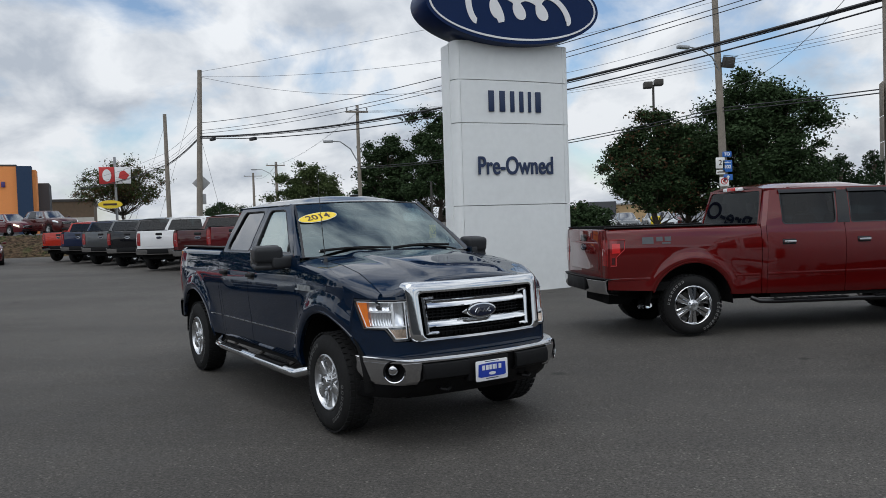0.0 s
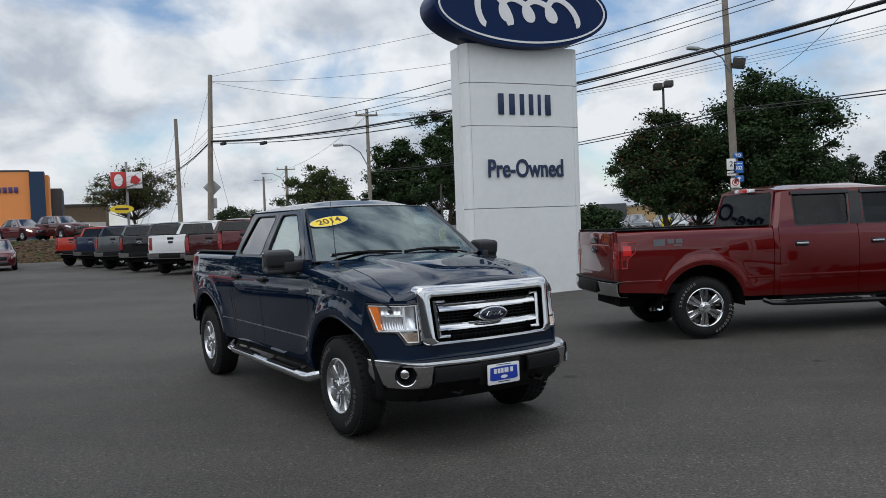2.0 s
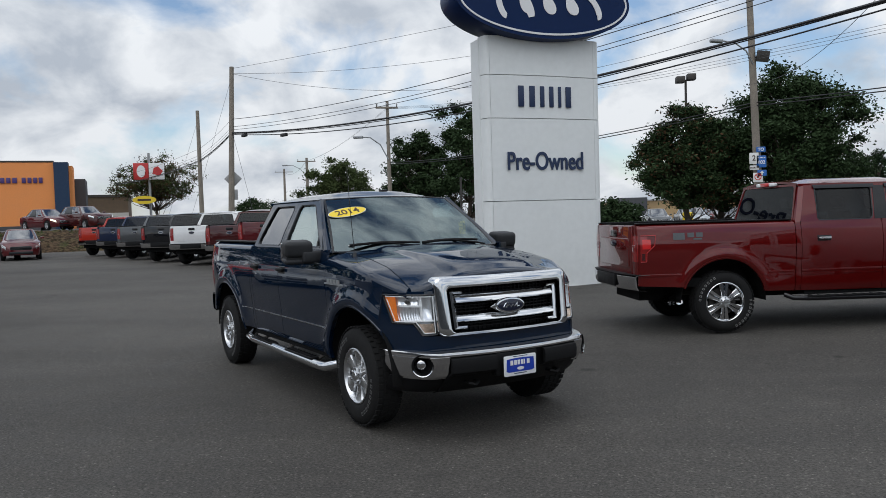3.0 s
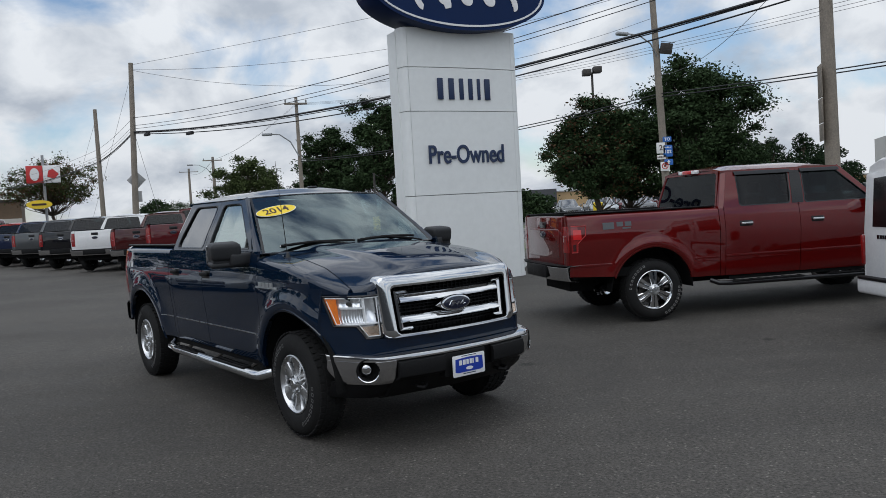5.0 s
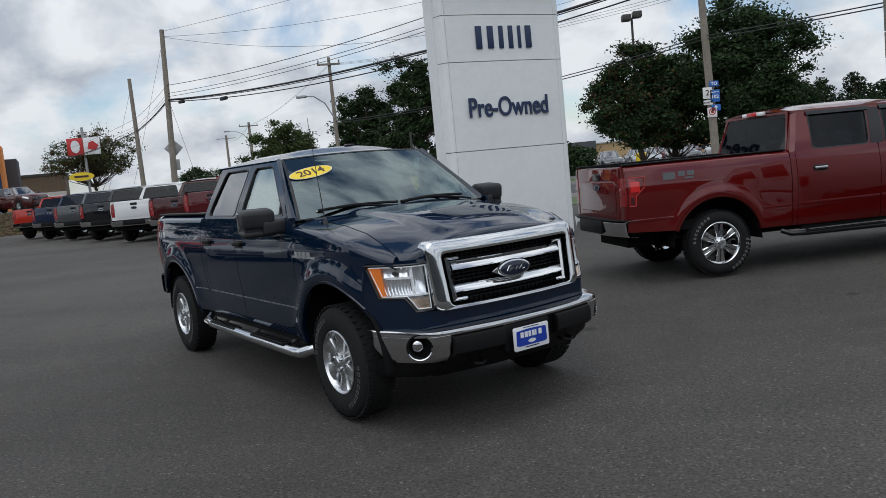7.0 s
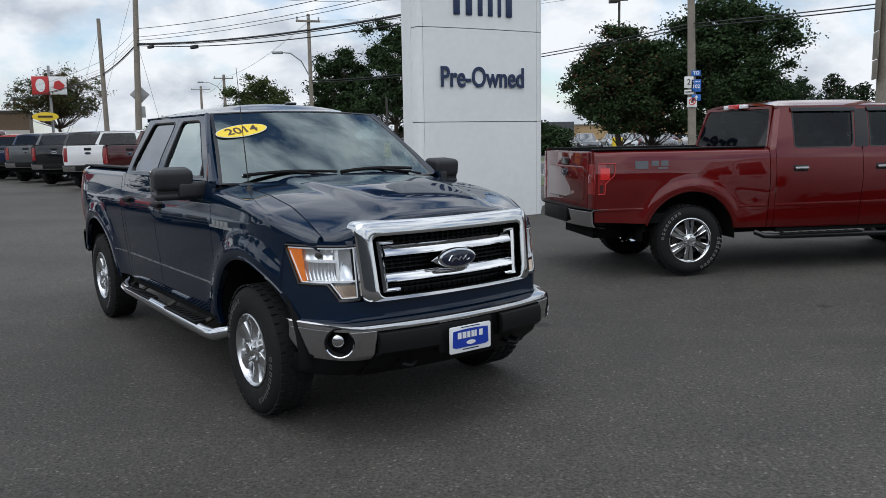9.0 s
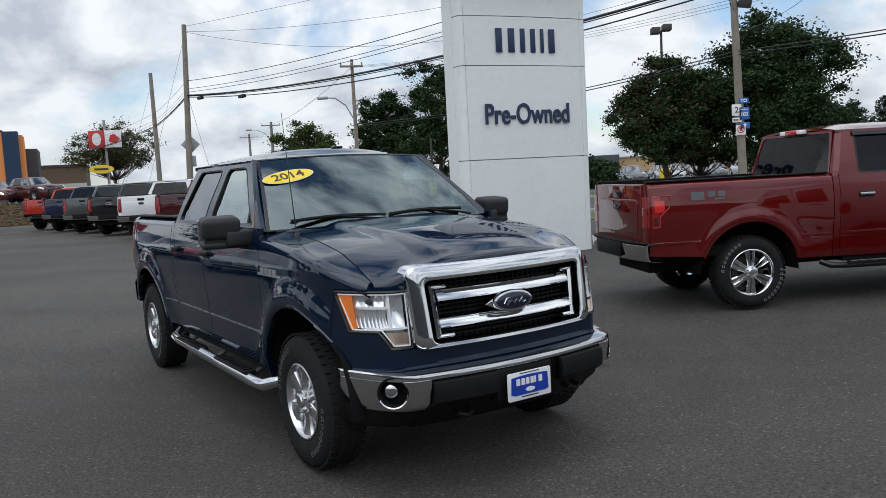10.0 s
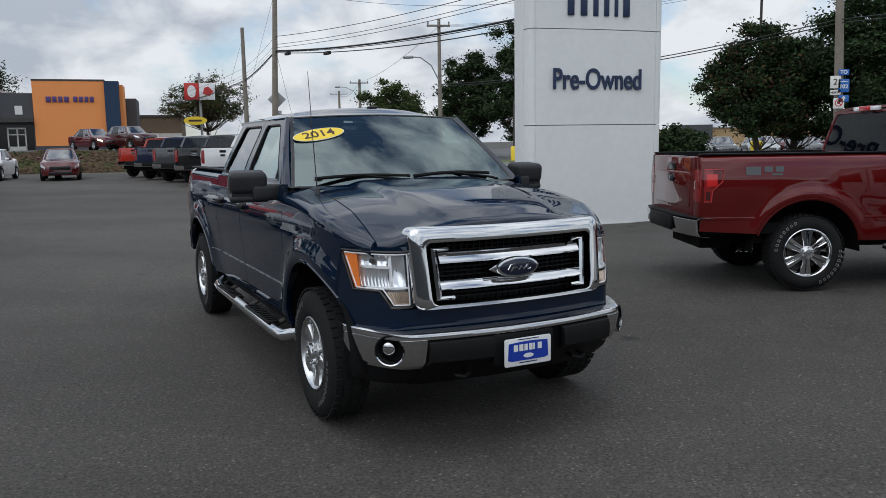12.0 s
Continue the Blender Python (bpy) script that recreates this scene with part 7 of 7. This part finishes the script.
for k, (x, y, h, w) in enumerate(((-33.5, 92, 3.4, 5), (-36, 99, 5.0, 6), (-30, 112, 4.4, 7), (-48, 140, 6.5, 10), (-36, 150, 6.0, 9), (2.3, 84, 4.5, 5.0), (6.2, 60, 2.7, 5.0))):
    tree(x, y, h, w, 50 + k, "low green bush by the roadside", 1700, "leaf", crown0=0.03, size=0.36, group="bushes", trunk_r=0.1)


# ---- buildings ----
def block(bm, x0, x1, y0, y1, z0, z1):
    return box(bm, x0, x1, y0, y1, z0, z1)


rest = empty("restaurant", Matrix.Translation((-47.5, 64.0, 1.55)) @ Matrix.Rotation(radians(29), 4, "Z") @ Matrix.Diagonal((0.92, 1, 1.155, 1)), "twin fast-food building, red and orange with a charcoal middle", "restaurant")
bm = bmesh.new()
block(bm, 0, 6.35, 0, 9, 0.35, 5.25)
part("orange_wall", bm, M["orange"], rest, "orange rendered wall")
bm = bmesh.new()
block(bm, -0.02, 6.37, -0.03, 9, 5.25, 5.38)
part("parapet_cap", bm, M["dark_metal"], rest)
bm = bmesh.new()
block(bm, -0.02, 7.6, -0.04, 9, 0.0, 0.36)
block(bm, -10.5, -3.3, -0.04, 9, 0.0, 0.3)
part("plinth", bm, M["grey_wall"], rest)
bm = bmesh.new()
block(bm, 6.36, 7.65, -0.35, 1.4, 0.0, 5.25)
part("blue_pylon", bm, M["blue_wall"], rest, "dark blue corner pylon")
bm = bmesh.new()
block(bm, 7.66, 8.0, 0.3, 3.2, 0.0, 5.0)
part("side_wall", bm, M["orange"], rest)
bm = bmesh.new()
block(bm, 7.2, 9.0, 3.3, 9, 0.0, 4.1)
part("grey_block", bm, M["grey_wall"], rest)
bm = bmesh.new()
block(bm, -3.3, -0.02, 0.4, 9, 0.0, 4.35)
part("charcoal_wall", bm, M["grey_wall"], rest, "charcoal entrance wall")
bm = bmesh.new()
block(bm, -3.4, -0.03, -0.5, 0.4, 2.15, 2.45)
part("entrance_canopy", bm, M["dark_metal"], rest)
bm = bmesh.new()
for x0, x1, z0, z1 in ((-2.45, -2.33, 0, 1.75), (-1.65, -1.53, 0, 1.75), (-0.95, -0.83, 0, 1.75), (-2.45, -0.83, 1.65, 1.77), (-2.45, -0.83, 1.2, 1.28), (-2.45, -0.83, 0, 0.35)):
    box(bm, x0, x1, 0.30, 0.39, z0, z1)
part("entrance_door_frame", bm, M["light_wall"], rest, "white framed double door")
bm = bmesh.new()
block(bm, -3.2, -0.2, 0.385, 0.398, 0.05, 1.95)
part("entrance_glass", bm, M["trim"], rest)
bm = bmesh.new()
block(bm, -1.65, -1.0, 0.33, 0.39, 2.75, 3.4)
part("wall_poster", bm, M["road_white"], rest)
bm = bmesh.new()
block(bm, -16.5, -3.31, 0.0, 9, 0.3, 4.55)
part("red_wall", bm, M["red_wall"], rest, "deep red rendered wall")
bm = bmesh.new()
block(bm, -16.5, -3.29, -0.06, 9, 4.55, 4.72)
part("white_cap", bm, M["light_wall"], rest)
for a in (-10.6, -8.2):
    bm = bmesh.new()
    box(bm, a - 0.09, a + 0.09, -0.16, -0.002, 2.0, 2.4, 0.02)
    part("wall_lamp", bm, M["dark_metal"], rest)
for x0, w in ((1.15, 0.48), (1.72, 0.41), (2.23, 0.41), (2.74, 0.46), (3.54, 0.41), (4.05, 0.39), (4.54, 0.39), (5.02, 0.39)):
    bm = bmesh.new()
    box(bm, x0, x0 + w - 0.06, -0.12, -0.004, 3.66, 4.08, 0.02)
    part("sign_bar", bm, M["purple"], rest, "purple raised bar of a wall sign")
for x0 in (-8.6, -7.85, -7.1):
    bm = bmesh.new()
    prism(bm, [(x0, 3.70), (x0 + 0.52, 3.70), (x0 + 0.66, 4.34), (x0 + 0.14, 4.34)], -0.14, -0.004, "xz", 0.02)
    part("sign_bar", bm, M["white"], rest, "white slanted bar of a wall sign")
bm = bmesh.new()
block(bm, -9.2, -5.4, 3.0, 6.0, 4.6, 5.5)
block(bm, -5.3, -4.2, 3.5, 5.0, 4.6, 5.2)
part("roof_unit", bm, M["grey_metal"], rest, "grey rooftop ventilation unit")

far_brick = empty("brick_building", Matrix.Translation((-50.6, 95.0, 0.9)) @ Matrix.Rotation(radians(26), 4, "Z"), "low brown brick building behind the lots", "building")
bm = bmesh.new()
block(bm, -14, 0, 0, 10, 0, 4.5)
part("wall", bm, M["brick_wall"], far_brick)
bm = bmesh.new()
block(bm, -14.1, 0.1, -0.1, 10, 4.5, 4.8)
part("roof_edge", bm, M["dark_metal"], far_brick)
bm = bmesh.new()
block(bm, -7, 0, -0.6, 0.0, 2.0, 2.5)
part("awning", bm, M["light_wall"], far_brick)
for k in range(6):
    bm = bmesh.new()
    block(bm, -6.8 + 1.1 * k, -5.9 + 1.1 * k, -0.05, 0.05, 0.6, 1.9)
    part("window", bm, M["sign_red"] if k % 2 else M["trim"], far_brick)

# roadside pylon sign: red and white boxes, yellow oval and a price board below
py = empty("pylon_sign", pose(-39.2, 78.3, 0.3, 0, 0, 22), "tall red and white roadside pylon sign", "pylon sign")
bm = bmesh.new()
tube(bm, [(0, 0.3, 0), (0, 0.3, 8.9)], 0.13, 8)
part("post", bm, M["grey_metal"], py)
bm = bmesh.new()
box(bm, -1.5, -0.03, -0.2, 0.25, 6.15, 7.85, 0.03)
part("red_box", bm, M["sign_red"], py)
bm = bmesh.new()
box(bm, 0.0, 1.5, -0.2, 0.25, 6.15, 7.85, 0.03)
part("white_box", bm, M["white"], py)
bm = bmesh.new()
prism(bm, ellipse(-0.75, 7.0, 0.42, 0.62, 24), -0.23, -0.19, "xz")
part("white_blot", bm, M["white"], py, "plain white oval shape")
bm = bmesh.new()
prism(bm, [(0.35, 6.75), (1.0, 6.5), (1.4, 7.0), (0.9, 7.5), (0.5, 7.35)], -0.23, -0.19, "xz")
part("red_blot", bm, M["sign_red"], py, "plain red shape")
bm = bmesh.new()
prism(bm, ellipse(-0.55, 4.05, 1.15, 0.42, 32), -0.3, 0.1, "xz")
part("yellow_oval", bm, M["yellow"], py, "yellow oval sign")
bm = bmesh.new()
box(bm, -1.2, 0.1, -0.32, -0.28, 3.95, 4.15)
part("oval_bar", bm, M["brown_ink"], py)
bm = bmesh.new()
box(bm, 0.5, 2.5, -0.3, 0.0, 0.9, 2.4, 0.02)
part("message_board", bm, M["road_white"], py)
bm = bmesh.new()
for k in range(3):
    box(bm, 0.7, 2.2, -0.32, -0.29, 1.15 + 0.4 * k, 1.3 + 0.4 * k)
part("message_bars", bm, M["sign_red"], py)

store = empty("store", Matrix.Translation((40, 132, 0.3)) @ Matrix.Rotation(radians(4), 4, "Z"), "long tan store with a dark grey entrance block", "store")
bm = bmesh.new()
block(bm, -26, 45, 0, 30, 0, 2.95)
part("wall", bm, M["tan_wall"], store)
bm = bmesh.new()
block(bm, -26.2, 45.2, -0.2, 30, 2.95, 3.15)
part("parapet", bm, M["concrete"], store)
bm = bmesh.new()
block(bm, -26.3, -22.2, -2.5, 0, 0, 3.5)
part("entrance_block", bm, M["grey_wall"], store)
bm = bmesh.new()
block(bm, 4, 16, -1.2, 0, 0, 3.6)
part("blue_block", bm, M["road_blue"], store, "blue entrance block")
bm = bmesh.new()
block(bm, -14, 2, -0.1, 0, 0.5, 1.3)
part("window_band", bm, M["trim"], store)

shop = empty("shop", Matrix.Translation((42.5, 74.0, 0.3)) @ Matrix.Rotation(radians(-18), 4, "Z"), "pale shop with a dark sign band", "shop")
bm = bmesh.new()
block(bm, 0, 22, 0, 12, 0, 6.1)
part("wall", bm, M["light_wall"], shop)
bm = bmesh.new()
block(bm, -0.1, 22, -0.4, 0, 2.9, 5.0)
part("sign_band", bm, M["grey_wall"], shop)
for k in range(6):
    bm = bmesh.new()
    block(bm, 1.4 + 1.5 * k, 2.3 + 1.5 * k, -0.5, -0.4, 3.4, 4.5)
    part("sign_bar", bm, M["white"], shop)
bm = bmesh.new()
block(bm, 0.4, 21, -0.05, 0.0, 0.4, 2.6)
part("shop_window", bm, M["trim"], shop)

# cars in the far lot
cols = ["silver", "white_paint", "black_paint", "steel_grey", "wine", "dark_blue"]
protos = {}
rng = random.Random(11)
for r_, (y0, n) in enumerate(((66.0, 9), (73.0, 11), (88.0, 14))):
    for k in range(n):
        x0 = 7.5 + r_ * 1.5 + 2.95 * k + rng.uniform(-0.2, 0.2)
        if rng.random() < 0.18:
            continue
        col = rng.choice(cols)
        mm = pose(x0, y0 + rng.uniform(-0.3, 0.3), g(x0, y0) + 0.03, 0, 0, 92 if rng.random() < 0.5 else -88)
        if col not in protos:
            protos[col] = car(mm, col, "%s car in the far parking lot" % col.replace("_paint", "").replace("_", " "), 4.6, 1.8, 1.5, "cars in the far lot")
        else:
            copy_thing(protos[col], mm)

# weeds on the bank
rng = random.Random(21)
verts, faces = [], []
for _ in range(1500):
    t = rng.uniform(0, 0.75)
    o = rng.uniform(-0.3, 5.0)
    bx0, by0 = lerp(-20.5, -66, t) - 0.35 * o, lerp(46.5, 28, t) + 0.94 * o
    z = pl(o, (0, 0.28), (0.5, 0.55), (1.4, 1.0), (2.4, 1.38), (3.6, 1.5), (5.5, 1.52))
    if noise.noise((bx0 * 0.5, by0 * 0.5, 0)) < -0.12:
        continue
    h, a, w = rng.uniform(0.03, 0.20) * rng.random(), rng.uniform(0, 6.28), rng.uniform(0.03, 0.16)
    i = len(verts)
    lx, ly = rng.uniform(-0.1, 0.1), rng.uniform(-0.1, 0.1)
    verts += [(bx0 - w * math.cos(a), by0 - w * math.sin(a), z - 0.05), (bx0 + w * math.cos(a), by0 + w * math.sin(a), z - 0.05), (bx0 + lx + w * 0.3, by0 + ly, z + h), (bx0 + lx - w * 0.3, by0 + ly, z + h)]
    faces.append((i, i + 1, i + 2, i + 3))
me = bpy.data.meshes.new("weeds")
me.from_pydata(verts, [], faces)
me.materials.append(M["leaf_light"])
tagged(new("weeds", me), "dry green weeds on the earth bank", "weeds", kind="stuff")

# plain unseen blocks added behind and beside the camera to darken reflections, block low sky
bm = bmesh.new()
block(bm, -30, 30, -24, -17, -0.2, 4.2)
tagged(finish(bm, "wall_south", M["unseen_wall"], smooth=False), "plain grey wall added out of view behind the lot to darken reflections", "wall", kind="structure")
bm = bmesh.new()
block(bm, -28, -21, -17.0, 4.0, -0.2, 4.2)
tagged(finish(bm, "wall_west", M["unseen_wall"], smooth=False), "plain grey wall added out of view beside the lot to darken reflections", "wall", kind="structure")
